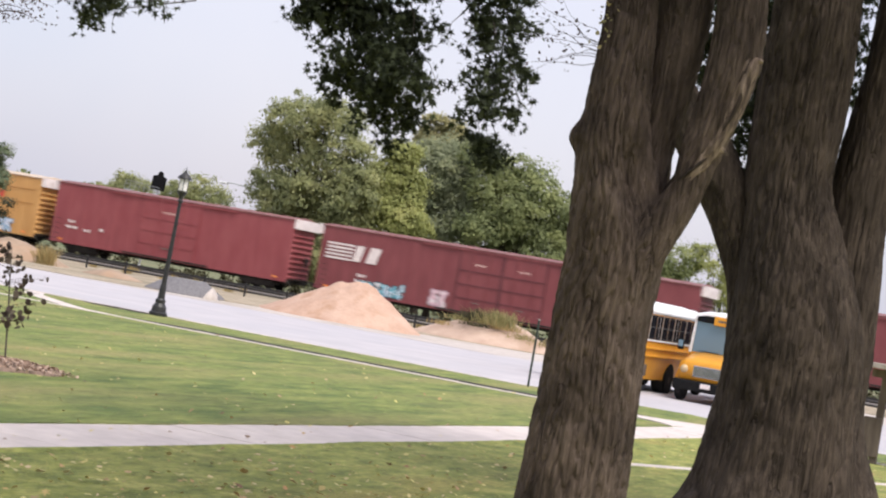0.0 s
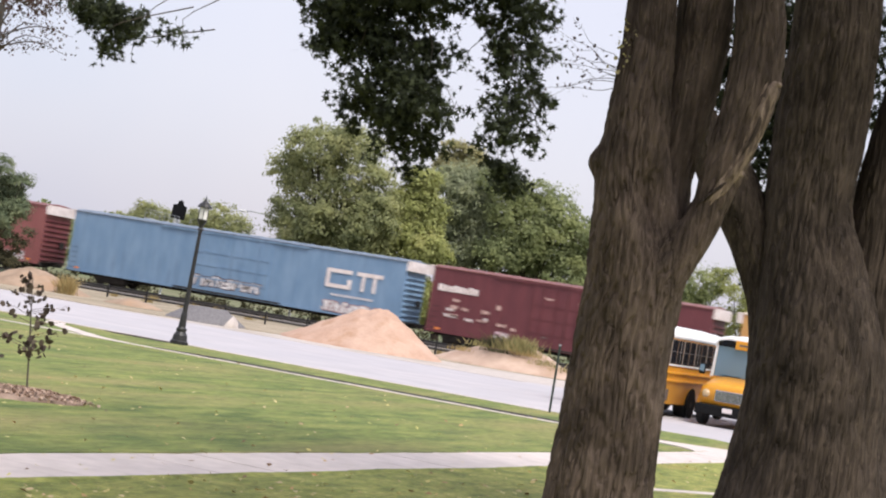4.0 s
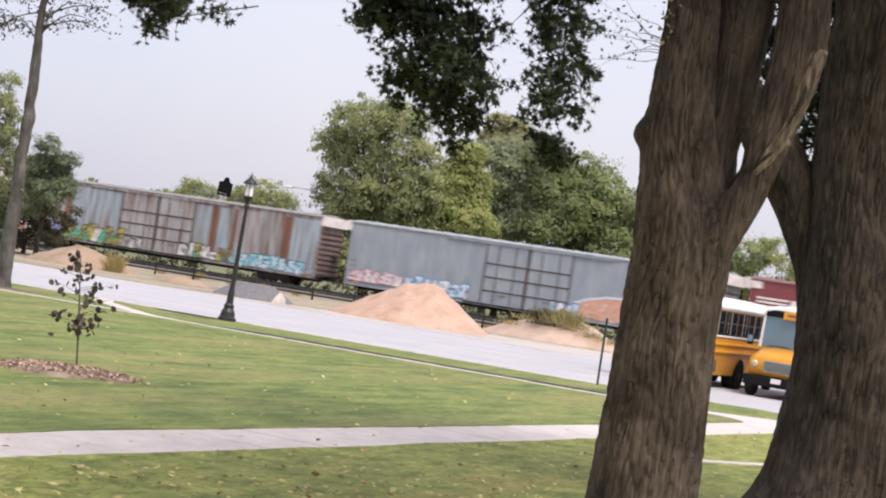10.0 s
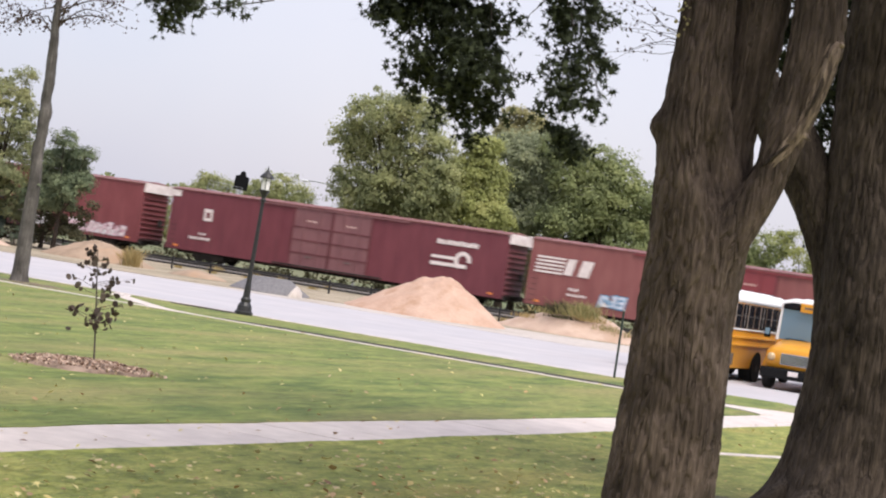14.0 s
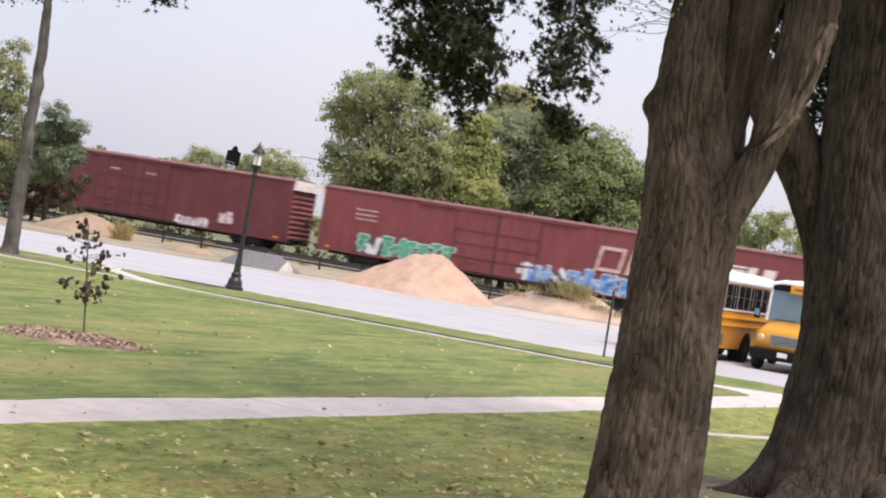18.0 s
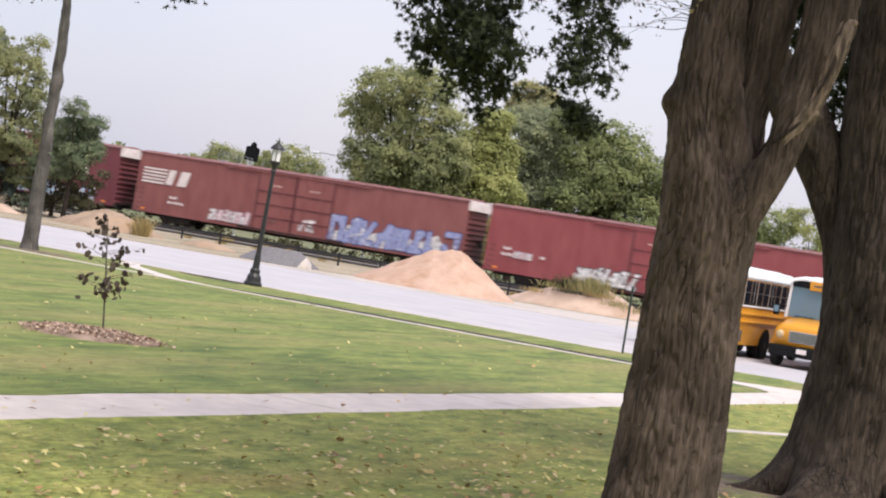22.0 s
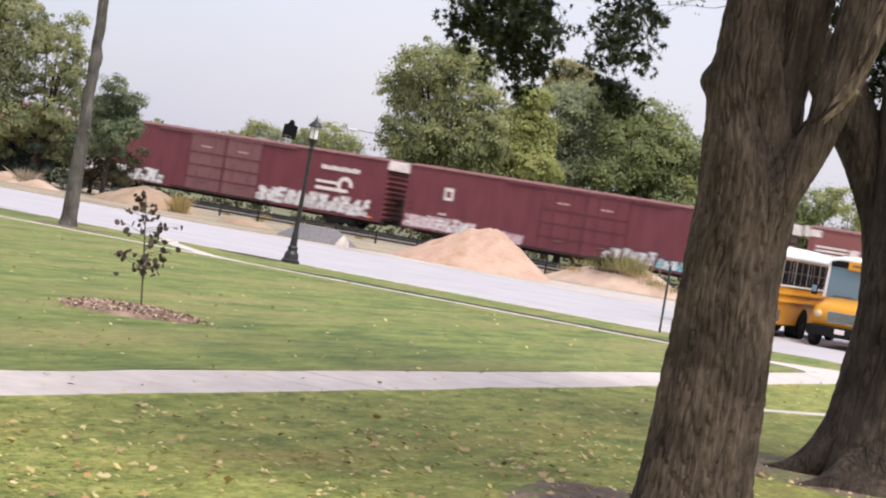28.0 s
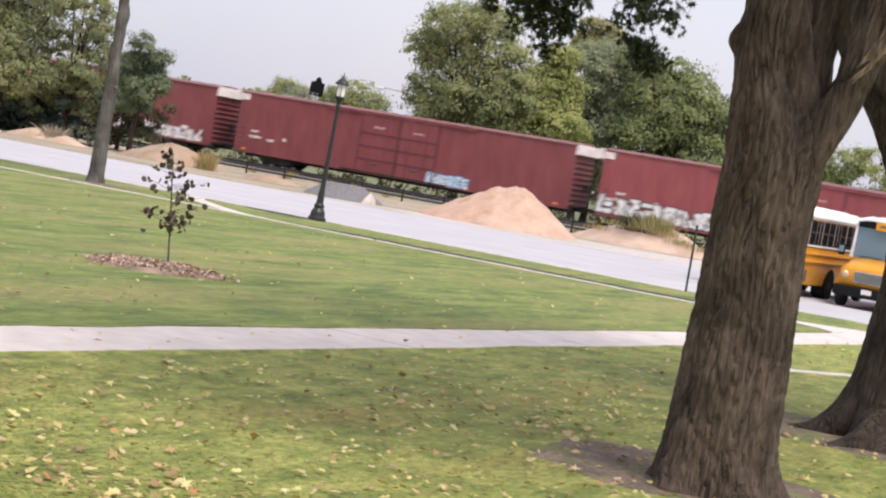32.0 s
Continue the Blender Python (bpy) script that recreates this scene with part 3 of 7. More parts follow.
sheet("ground", [(-1800, -600), (1800, -600), (1800, 2600), (-1800, 2600)], -0.16, M["ground"], "rough earth and dry grass stretching to the horizon", "ground", 0.5)
sheet("lawn", [(-160, -40), (120, -40), (120, 54.85), (-12, 54.85), (-14.5, 56.6), (-17.5, 55.4), (-160, 54.85)], 0.0, M["lawn"], "mown green lawn scattered with fallen leaves", "lawn", 0.155)
sheet("lawn", [(-13.75, -40), (120, -40), (120, 48.4), (-11.8, 48.4)], 0.004, M["lawn_dry"], "drier olive lawn beside the house with fallen leaves", "lawn", 0.1)
sheet("road", [(-170, 55.0), (130, 55.0), (130, 81), (-170, 81)], -0.10, M["road"], "wide sun-bleached pale concrete road", "road", 0.05)


def far_edge(x):
    return 79 + 17 * (1 / (1 + math.exp(-(x + 44) / 5.0))) + 1.2 * noise.noise(Vector((x * 0.21, 3.0, 0)))


sheet("gravel_lot", [(-170, 80.9), (130, 80.9)] + [(x, max(far_edge(x), 81.2)) for x in range(130, -171, -3)], -0.085, M["gravel"], "pale gravel yard beside the road", "gravel yard", 0.06)
sheet("verge", [(x, max(far_edge(x), 81.2) - 0.25) for x in range(-170, 131, 3)] + [(130, 115.6), (-170, 115.6)], -0.06, M["drygrass"], "dry yellowed grass verge along the railway", "verge", 0.09)


def slabs(name, label, x0, y0, dx, dy, n, size_x, size_y, turn=0.0):
    """A pavement of single concrete slabs with open joints."""
    root = thing(name, label, "pavement", at=(x0, y0, 0), kind="structure", turn=turn)
    me = bpy.data.meshes.new("slab")
    bm = boxed(0.008, size_x - 0.008, 0.008, size_y - 0.008, -0.09, 0.014, 0.006)
    bm.to_mesh(me)
    bm.free()
    me.materials.append(M["concrete"])
    for i in range(n):
        ob = part("slab", me, None, root)
        ob.matrix_basis = pose(dx * i, dy * i, random.uniform(-0.004, 0.004), random.uniform(-0.15, 0.15), random.uniform(-0.15, 0.15), 0)


slabs("pavement_1", "pale concrete footpath of square slabs across the lawn", -13.53, 2.0, 0, 1.5, 31, 1.5, 1.5, -1.25)
slabs("pavement_2", "pale concrete footpath along the road behind a grass strip", -92.0, 48.97, 1.4, 0, 64, 1.4, 0.37)
# soil strip with the shade of the small step painted in
sheet("soil_edge", [(-30, 49.36), (-13.5, 49.36), (-13.5, 50.5), (-28.5, 50.4), (-30, 49.6)], 0.010, M["soil_and_shade"], "dark strip of soil and painted step shade along the footpath", "soil", 0.05)
sheet("pavement_4", [(-37.2, 54.7), (-36.2, 52.9), (-33.7, 50.5), (-32.2, 49.3), (-31.0, 48.97), (-30.3, 49.3), (-31.7, 49.72), (-33.3, 51.05), (-35.7, 53.3), (-36.55, 54.7)], 0.012, M["concrete"], "pale concrete spur of the footpath to the road", "path", 0.06)
sheet("pavement_5", [(-12.40, 46.3), (-12.52, 47.3), (-12.75, 47.9), (-13.2, 48.4), (-13.9, 48.75), (-15.0, 48.96), (-15.0, 49.40), (-13.9, 50.0), (-12.7, 51.2), (-9.5, 51.6), (-9.5, 46.3)], 0.024, M["concrete"], "pale concrete landing where the footpaths meet", "path", 0.07)
for far_side in (True, False):
    # turf creeping unevenly over the edge of the footpath
    edge = np.random.default_rng(17 + far_side)
    slow, fine = edge.normal(0, 1, 26), edge.normal(0, 1, 300)
    vs, fs = [], []
    for i in range(233):
        y = 2.0 + 0.2 * i
        reach = min(max(0.004 + 0.040 * float(np.interp(y / 2.0, np.arange(26), slow)) + 0.014 * fine[i], -0.012), 0.13)
        x, s = (-13.53, 1) if far_side else (-12.03, -1)
        x += 0.0218 * (y - 2.0)
        vs += [(x - s * 0.16, y, -0.004), (x - s * 0.03, y, 0.024), (x + s * reach, y, 0.029), (x + s * reach, y, 0.0)]
        if i:
            fs += [(4 * i - 4 + k, 4 * i - 3 + k, 4 * i + 1 + k, 4 * i + k) for k in range(3)]
    tagged(part("turf_edge", mesh_of("turf_edge", vs, fs, M["lawn" if far_side else "lawn_dry"])), "uneven turf edge creeping over the footpath", "lawn", kind="structure")
walkway = thing("pavement_3", "narrow concrete strip across the lawn beside the tree", "path", at=(-9.75, 31.6, 0), kind="structure", turn=-20.0)
for i in range(12):
    part("slab", boxed(0, 0.26, 1.3 * i + 0.01, 1.3 * i + 1.29, -0.08, 0.02, 0.006), M["concrete"], walkway)

# kerb stones with the road one step below
kerb = thing("kerb", "pale concrete kerb stones along the lawn", "kerb", kind="structure")
kerb_mesh = bpy.data.meshes.new("kerb_stone")
kb = boxed(0.01, 2.39, -0.08, 0.08, -0.14, 0.025, 0.02)
kb.to_mesh(kerb_mesh)
kb.free()
kerb_mesh.materials.append(M["concrete"])
for i in range(48):
    x = -132 + 2.4 * i
    if x < -20.0:
        part("kerb_stone", kerb_mesh, None, kerb).matrix_basis = pose(x, 54.93, random.uniform(-0.004, 0.004), 0, 0, random.uniform(-0.2, 0.2))


def patch(name, cx, cy, rx, ry, z, mat, label, category, seed=0, rise=0.0, kind=""):
    """A low irregular patch of earth, thin at its rim."""
    bm = bmesh.new()
    rings, segs = 7, 40
    grid = []
    for k in range(rings + 1):
        f = k / rings
        row = []
        for i in range(segs):
            a = 2 * math.pi * i / segs
            w = 1 + 0.28 * noise.noise(Vector((math.cos(a) * 1.4 + seed, math.sin(a) * 1.4, seed))) + 0.10 * noise.noise(Vector((math.cos(a) * 5, math.sin(a) * 5, seed)))
            h = z + rise * (1 - f * f) + (0.35 * rise + 0.004) * noise.noise(Vector((f * 6 * math.cos(a), f * 6 * math.sin(a), seed))) * (1 - f)
            if k == rings:
                h = -0.01
            row.append(bm.verts.new((cx + rx * f * w * math.cos(a), cy + ry * f * w * math.sin(a), h)))
        grid.append(row)
    for a, b in zip(grid, grid[1:]):
        for i in range(segs):
            j = (i + 1) % segs
            bm.faces.new((a[i], a[j], b[j], b[i]))
    bmesh.ops.remove_doubles(bm, verts=grid[0], dist=0.001)
    return tagged(part(name, bm, mat, smooth=True), label, category, kind=kind)


patch("bare_soil", -5.75, 17.35, 1.55, 1.6, 0.012, M["bare"], "bare trodden dirt round the foot of the tree", "soil", 3, 0.03, "structure")
patch("bare_soil", -5.2, 24.0, 2.9, 1.9, 0.012, M["bare"], "bare trodden dirt round the foot of the old tree", "soil", 7, 0.05, "structure")
patch("bare_soil", -33.3, 54.35, 1.5, 0.45, 0.012, M["soil_and_shade"], "dark bare soil strip beside the lamp post and kerb", "soil", 9, 0.02, "structure")
patch("bare_soil", -38.0, 50.5, 1.6, 0.8, 0.012, M["bare"], "bare soil round the street tree", "soil", 5, 0.03, "structure")


# the house wall behind the window from which one looks out
wall = thing("wall_south", "plain pale house wall with an open window", "wall", at=(0, -0.75, -0.1), kind="structure")
for x0, x1, z0, z1 in ((-16, -0.7, 0, 7.5), (0.7, 16, 0, 7.5), (-0.7, 0.7, 0, 1.7), (-0.7, 0.7, 3.4, 7.5)):
    part("wall_panel", boxed(x0, x1, -0.15, 0.15, z0, z1), M["wood_pale"], wall)

# ---------------- mounds of earth and sand ----------------
def mound(name, cx, cy, rx, ry, h, mat, label, category, seed, peak=1.0, rough=0.06, turn=0.0, flat=0.0, shift=0.0, blunt=0.16):
    bm = bmesh.new()
    rings, segs = 26, 64
    grid = []
    for k in range(rings + 1):
        f = k / rings
        row = []
        for i in range(segs):
            a = 2 * math.pi * i / segs
            w = 1 + 0.14 * noise.noise(Vector((math.cos(a) * 1.3 + seed, math.sin(a) * 1.3, 0))) + 0.05 * noise.noise(Vector((math.cos(a) * 4, math.sin(a) * 4, seed)))
            x, y = rx * f * w * math.cos(a), ry * f * w * math.sin(a)
            fr = (math.sqrt(f * f + blunt * blunt) - blunt) / (math.sqrt(1 + blunt * blunt) - blunt)
            g = max(0.0, 1 - fr) ** peak if not flat else min(1.0, (1 - f) / (1 - flat))
            z, x = h * g, x + shift * (1 - f)
            z += rough * h * noise.noise(Vector((x * 1.3, y * 1.3, seed))) * (1 - f ** 3) + 0.35 * rough * h * noise.noise(Vector((x * 4, y * 4, seed))) * (1 - f)
            row.append(bm.verts.new((x, y, z if k < rings else -0.12)))
        grid.append(row)
    for a, b in zip(grid, grid[1:]):
        for i in range(segs):
            j = (i + 1) % segs
            bm.faces.new((a[i], a[j], b[j], b[i]))
    bmesh.ops.remove_doubles(bm, verts=grid[0], dist=0.001)
    ob = tagged(part(name, bm, mat, smooth=True), label, category, group="heaps beside the road")
    ob.matrix_basis = pose(cx, cy, -0.07, 0, 0, turn)
    return ob


mound("sand_mound", -41.3, 88.0, 4.3, 3.6, 2.08, M["sand"], "tall cone of orange sand tipped at the roadside", "sand heap", 2, 1.16, 0.09, shift=0.9, blunt=0.30)
mound("earth_mound", -36.2, 96.5, 4.3, 3.0, 1.45, M["tan_soil"], "low tan earth heap overgrown with weeds", "earth heap", 11, 0.95, 0.12)
mound("earth_mound", -64.2, 92.0, 3.9, 2.6, 1.15, M["soil"], "low reddish-brown earth heap beside dry grass", "earth heap", 21, 0.95, 0.10)
mound("stone_mound", -48.9, 85.6, 2.2, 2.2, 0.74, M["chips"], "flat-topped heap of grey stone chips", "stone heap", 31, 1.0, 0.02, 0.0, 0.45)
mound("earth_mound", -56.4, 90.5, 1.9, 1.3, 0.42, M["soil"], "small spread of brown earth", "earth heap", 41, 0.9, 0.12)
mound("sand_mound", -74.8, 92.5, 2.0, 1.2, 0.60, M["tan_soil"], "small tan sand heap", "sand heap", 51, 0.9, 0.08)
mound("sand_mound", -71.6, 91.5, 1.5, 1.0, 0.48, M["tan_soil"], "small tan sand heap", "sand heap", 61, 0.9, 0.08)
mound("sand_mound", -78.8, 91.5, 2.0, 1.4, 0.62, M["sand"], "small orange sand heap", "sand heap", 71, 0.9, 0.08)
mound("sand_mound", -47.0, 84.9, 0.32, 1.8, 0.55, M["gravel"], "pale sand spilled against the stone heap", "sand heap", 81, 0.9, 0.08, 20)

# ---------------- railway ----------------
bm = bmesh.new()
prof = [(115.2, -0.16), (116.6, 0.05), (120.4, 0.05), (121.9, -0.16)]
for x in range(-720, 620, 20):
    a = [bm.verts.new((x, y, z)) for y, z in prof]
    b = [bm.verts.new((x + 20, y, z)) for y, z in prof]
    for i in range(3):
        bm.faces.new((a[i], b[i], b[i + 1], a[i + 1]))
tagged(part("ballast_bed", bm, M["ballast"]), "grey stone ballast bed under the railway track", "ballast", kind="structure")
TRACK_Y, RAIL_Z = 118.53, 0.27
for side in (-0.7525, 0.7525):
    bm = boxed(-720, 618, TRACK_Y + side - 0.036, TRACK_Y + side + 0.036, RAIL_Z - 0.04, RAIL_Z)
    box(bm, -720, 618, TRACK_Y + side - 0.01, TRACK_Y + side + 0.01, RAIL_Z - 0.13, RAIL_Z - 0.04)
    box(bm, -720, 618, TRACK_Y + side - 0.07, TRACK_Y + side + 0.07, RAIL_Z - 0.155, RAIL_Z - 0.13)
    tagged(part("rail", bm, M["steel"]), "worn steel railway rail with polished top", "rail", group="rails of the track", kind="structure")
sv, sf = [], []
for i in range(2200):
    x = -720 + 0.6 * i
    k = len(sv)
    sv += [(x - 0.11, 117.2, 0.02), (x + 0.11, 117.2, 0.02), (x + 0.11, 119.86, 0.02), (x - 0.11, 119.86, 0.02),
           (x - 0.11, 117.2, 0.115), (x + 0.11, 117.2, 0.115), (x + 0.11, 119.86, 0.115), (x - 0.11, 119.86, 0.115)]
    sf += [(k + 4, k + 5, k + 6, k + 7), (k, k + 1, k + 5, k + 4), (k + 1, k + 2, k + 6, k + 5), (k + 2, k + 3, k + 7, k + 6), (k + 3, k, k + 4, k + 7)]
tagged(part("sleepers", mesh_of("sleepers", sv, sf, M["timber"])), "dark creosoted timber sleepers under the rails", "sleepers", kind="stuff")

fence = thing("fence", "low black steel rail fence along the railway", "fence", at=(0, 101.0, -0.06))
post_mesh = bpy.data.meshes.new("post")
pb = boxed(-0.05, 0.05, -0.05, 0.05, -0.1, 0.80, 0.012)
pb.to_mesh(post_mesh)
pb.free()
post_mesh.materials.append(M["black_iron"])
for i in range(-20, 30):
    part("post", post_mesh, None, fence).matrix_basis = pose(-62.1 + 2.78 * i, 0, random.uniform(-0.02, 0.02), 0, random.uniform(-1, 1), 0)
for z in (0.66, 0.30):
    for i in range(-20, 29):
        part("fence_rail", boxed(-62.1 + 2.78 * i + 0.05, -62.1 + 2.78 * (i + 1) - 0.05, -0.035, 0.035, z - 0.055, z + 0.055, 0.012), M["black_iron"], fence)


# ================= trees =================
def tree_wood(name, limbs, mat, parent, label="", **kw):
    """Limbs of a tree, each a part; thin twigs are joined."""
    if name == "twig":
        v, f = [], []
        for k, pts in enumerate(limbs):
            limb(v, f, pts, seed=k * 3.7, **kw)
        return tagged(part(name, mesh_of(name, v, f, mat, True), None, parent, label), kind="stuff")
    for k, pts in enumerate(limbs):
        v, f = [], []
        limb(v, f, pts, seed=k * 3.7, **kw)
        ob = part(name, mesh_of(name, v, f, mat, True), None, parent, label)
    return ob


def far_tree(label, lobes, leaf, n, size, seed, mat="bark_dark", base=None, group="trees behind the railway", category="tree", droop=0.0, clump=0.62, z0=-0.16, wide=(0.45, 0.95), per=55):
    """A tree with tapered trunk, limbs to each lobe and a crown of loose leaves."""
    rng = np.random.default_rng(seed)
    lo = np.array(lobes)
    bx, by = base if base else (float(np.average(lo[:, 0], weights=lo[:, 3])), float(np.average(lo[:, 1], weights=lo[:, 3])))
    root = thing("tree", label, category, at=(bx, by, z0), group=group)
    top = float(lo[:, 2].max())
    r = max(0.12, 0.022 * top)
    mid = (0.1, 0.0, top * 0.30 - z0)
    tree_wood("trunk", [[(0, 0, -0.1, r * 1.35), (0.05, 0, 0.6, r), (*mid, r * 0.8), (0.0, 0.1, top * 0.55, r * 0.5), (0.1, 0, top * 0.9, r * 0.12)]], M[mat], root, segs=9, step=0.8, bark=0.02, ridges=3)
    tree_wood("limb", [[(*mid, r * 0.5), ((lo[k, 0] - bx) * 0.5, (lo[k, 1] - by) * 0.5, (mid[2] + lo[k, 2]) * 0.48, r * 0.33), (lo[k, 0] - bx, lo[k, 1] - by, lo[k, 2] - z0, r * 0.10)] for k in range(len(lo))], M[mat], root, segs=6, step=0.9)
    # uneven sprays that stand out of the crown
    tips = []
    for q in lobes:
        for _ in range(5):
            v_ = rng.normal(size=3)
            v_ = v_ / np.linalg.norm(v_)
            v_[2] = abs(v_[2]) * 0.9 + 0.1
            w_ = q[3] * rng.uniform(0.16, 0.30)
            tips.append((q[0] + v_[0] * q[3] * 0.98, q[1] + v_[1] * q[3] * 0.98, q[2] + v_[2] * q[4] * 0.85, w_, w_ * rng.uniform(0.8, 1.7)))
    k_ = int(n * 0.12)
    f_ = int(n * 0.42)
    p, d = in_tufts(lobes, n - k_ - f_, rng, wide, per)
    p1, d1 = in_lobes(lobes, f_, rng, 0.60, wide[1] * 0.55, 60, True)
    p, d = np.concatenate([p, p1]), np.concatenate([d, d1])
    p2, d2 = in_lobes(tips, k_, rng, 0.2, clump * 0.4, 40, True)
    p, d = np.concatenate([p, p2]), np.concatenate([d, d2])
    p = p - np.array([bx, by, z0])
    part("crown", leaf_mesh("crown", p, size * rng.uniform(0.55, 1.25, n), M[leaf], rng, droop=droop, out=d, spread=0.28), None, root)
    return root


def in_tufts(lobes, n, rng, wide, per):
    """n leaf places in domed tufts on the outside of the lobes, with the way each leaf faces."""
    lo = np.array(lobes, float)
    area = lo[:, 3] * (lo[:, 3] + lo[:, 4])
    m = max(4, n // per)
    pick = rng.choice(len(lo), m, p=area / area.sum())
    d = rng.normal(size=(m, 3)) + np.array([0.0, 0.0, 0.25])
    d /= np.linalg.norm(d, axis=1)[:, None]
    reach = np.where(rng.random(m) < 0.16, rng.uniform(0.2, 0.7, m), rng.uniform(0.72, 1.06, m))
    c = lo[pick, :3] + d * reach[:, None] * np.stack([lo[pick, 3], lo[pick, 3], lo[pick, 4]], 1)
    size = rng.uniform(*wide, m)
    own = rng.integers(0, m, n)
    lead = d * 0.8 + np.array([0, 0, 0.75])
    e = rng.normal(size=(n, 3))
    e /= np.linalg.norm(e, axis=1)[:, None]
    side = (e * lead[own]).sum(1)
    e[side < -0.15] *= -1
    r = size[own] * rng.random(n) ** 0.6 * 1.12
    p = c[own] + e * r[:, None] * np.array([1.0, 1.0, 0.62])
    p[:, 2] -= 0.35 * (e[:, 0] ** 2 + e[:, 1] ** 2) * r
    out = e * 0.55 + d[own] * 0.45 + np.array([0, -0.1, 0.5])
    return p, out / (np.linalg.norm(out, axis=1)[:, None] + 1e-9)


def extend_down(lobes, k, low):
    """Adds broader lobes under the crown, down to the height low."""
    lo = np.array(lobes)
    c = lo[:, :2].mean(0)
    w = float(np.ptp(lo[:, 0]) / 2 + lo[:, 3].mean() * 0.6)
    return list(lobes) + [(float(c[0] + random.uniform(-0.6, 0.6) * w), float(c[1] + random.uniform(-1.5, 1.5)), low + random.uniform(0, 4.8), w * 0.4, 1.7) for _ in range(k)]


TREE_A = [(-68.82, 133.01, 13.42, 2.21, 1.50), (-65.58, 133.37, 13.67, 2.02, 1.40), (-71.49, 134.72, 11.12, 1.80, 1.71), (-67.79, 134.20, 11.14, 2.30, 1.86), (-63.98, 133.03, 10.84, 1.96, 1.83), (-70.39, 133.84, 8.21, 1.78, 1.51), (-67.14, 133.95, 7.92, 2.56, 1.85), (-63.80, 133.18, 7.80, 2.17, 1.74), (-71.99, 134.56, 7.28, 0.90, 1.17), (-62.74, 133.07, 9.01, 1.65, 1.82), (-68.13, 133.74, 14.53, 1.33, 0.71), (-66.73, 134.04, 14.80, 1.06, 0.57), (-70.05, 133.83, 14.36, 0.89, 0.58), (-72.47, 134.21, 11.86, 0.63, 0.81), (-69.13, 134.57, 5.95, 2.45, 0.98), (-64.88, 135.10, 5.85, 2.65, 0.97)]
TREE_B = [(-61.45, 137.15, 12.18, 1.42, 1.06), (-62.27, 137.74, 10.22, 1.87, 1.60), (-60.45, 137.81, 9.67, 1.15, 1.42), (-60.66, 137.17, 7.22, 1.85, 1.50), (-62.65, 136.70, 7.52, 1.59, 1.68), (-59.48, 138.26, 6.70, 1.06, 0.89)]
TREE_C = [(-62.36, 145.52, 12.70, 1.68, 1.68), (-60.41, 145.55, 11.51, 2.09, 2.09), (-62.16, 146.94, 9.32, 1.88, 1.88), (-59.30, 146.20, 9.26, 2.09, 2.09), (-60.40, 145.93, 7.32, 2.56, 1.21), (-60.45, 146.66, 13.74, 1.22, 1.22)]
TREE_D = [(-56.50, 144.39, 12.37, 1.92, 1.46), (-54.34, 145.04, 12.69, 2.01, 1.28), (-52.04, 143.30, 11.21, 1.89, 1.44), (-55.77, 144.31, 10.42, 2.37, 1.82), (-52.88, 143.52, 9.32, 2.61, 1.80), (-50.46, 144.58, 10.44, 1.44, 1.26), (-48.95, 144.53, 9.35, 1.62, 1.44), (-55.44, 143.32, 7.62, 2.53, 1.36), (-51.65, 144.79, 7.76, 2.53, 1.36), (-49.10, 144.38, 7.60, 2.07, 1.26), (-58.01, 144.44, 13.41, 1.19, 0.92)]
TREE_PALE = [(-64.56, 151.25, 15.82, 1.65, 1.07), (-63.51, 152.33, 15.43, 1.17, 1.17), (-65.57, 151.80, 14.75, 1.17, 0.98), (-63.97, 151.35, 14.18, 1.74, 1.16)]
TREE_FAR_1 = [(-121.05, 195.57, 7.92, 2.37, 1.22), (-123.25, 194.19, 7.27, 1.69, 0.68)]
TREE_FAR_2 = [(-114.75, 199.33, 8.82, 2.71, 1.69), (-112.89, 200.39, 8.3, 2.03, 1.22), (-116.94, 198.05, 7.71, 2.03, 1.35)]
TREE_R1 = [(-50.54, 183.16, 8.67, 2.24, 1.96), (-51.9, 182.77, 7.32, 1.68, 1.12), (-48.71, 183.65, 10.37, 1.12, 0.84)]
TREE_R2 = [(-47.46, 183.98, 9.19, 2.24, 2.24), (-44.78, 184.65, 8.81, 2.24, 2.51)]
TREE_L1 = [(-78.81, 94.77, 8.32, 2.25, 2.25), (-80.22, 93.83, 4.80, 2.91, 2.91), (-77.70, 94.62, 10.02, 1.80, 1.44), (-78.63, 94.91, 5.86, 2.18, 1.63), (-77.08, 93.05, 3.69, 2.13, 1.21), (-82.81, 94.84, 8.59, 2.60, 2.60), (-79.78, 93.75, 11.59, 2.54, 1.82), (-75.68, 93.95, 8.20, 1.21, 1.42)]
TREE_L3 = [(-78.32, 96.56, 3.42, 1.46, 1.10), (-76.34, 97.01, 3.02, 1.45, 0.94), (-79.30, 96.58, 2.56, 1.84, 1.10), (-74.44, 96.79, 2.18, 1.08, 0.57), (-74.96, 96.15, 8.09, 1.65, 1.65), (-76.90, 97.48, 6.07, 1.68, 1.02), (-74.79, 96.50, 9.59, 1.15, 1.22), (-75.33, 97.89, 6.68, 1.31, 1.45), (-75.08, 96.46, 4.38, 1.87, 1.15), (-74.09, 97.15, 3.45, 1.44, 1.01), (-76.92, 96.76, 9.93, 1.31, 1.09), (-73.88, 97.27, 5.17, 1.08, 1.08), (-76.59, 96.27, 3.80, 1.45, 0.94)]
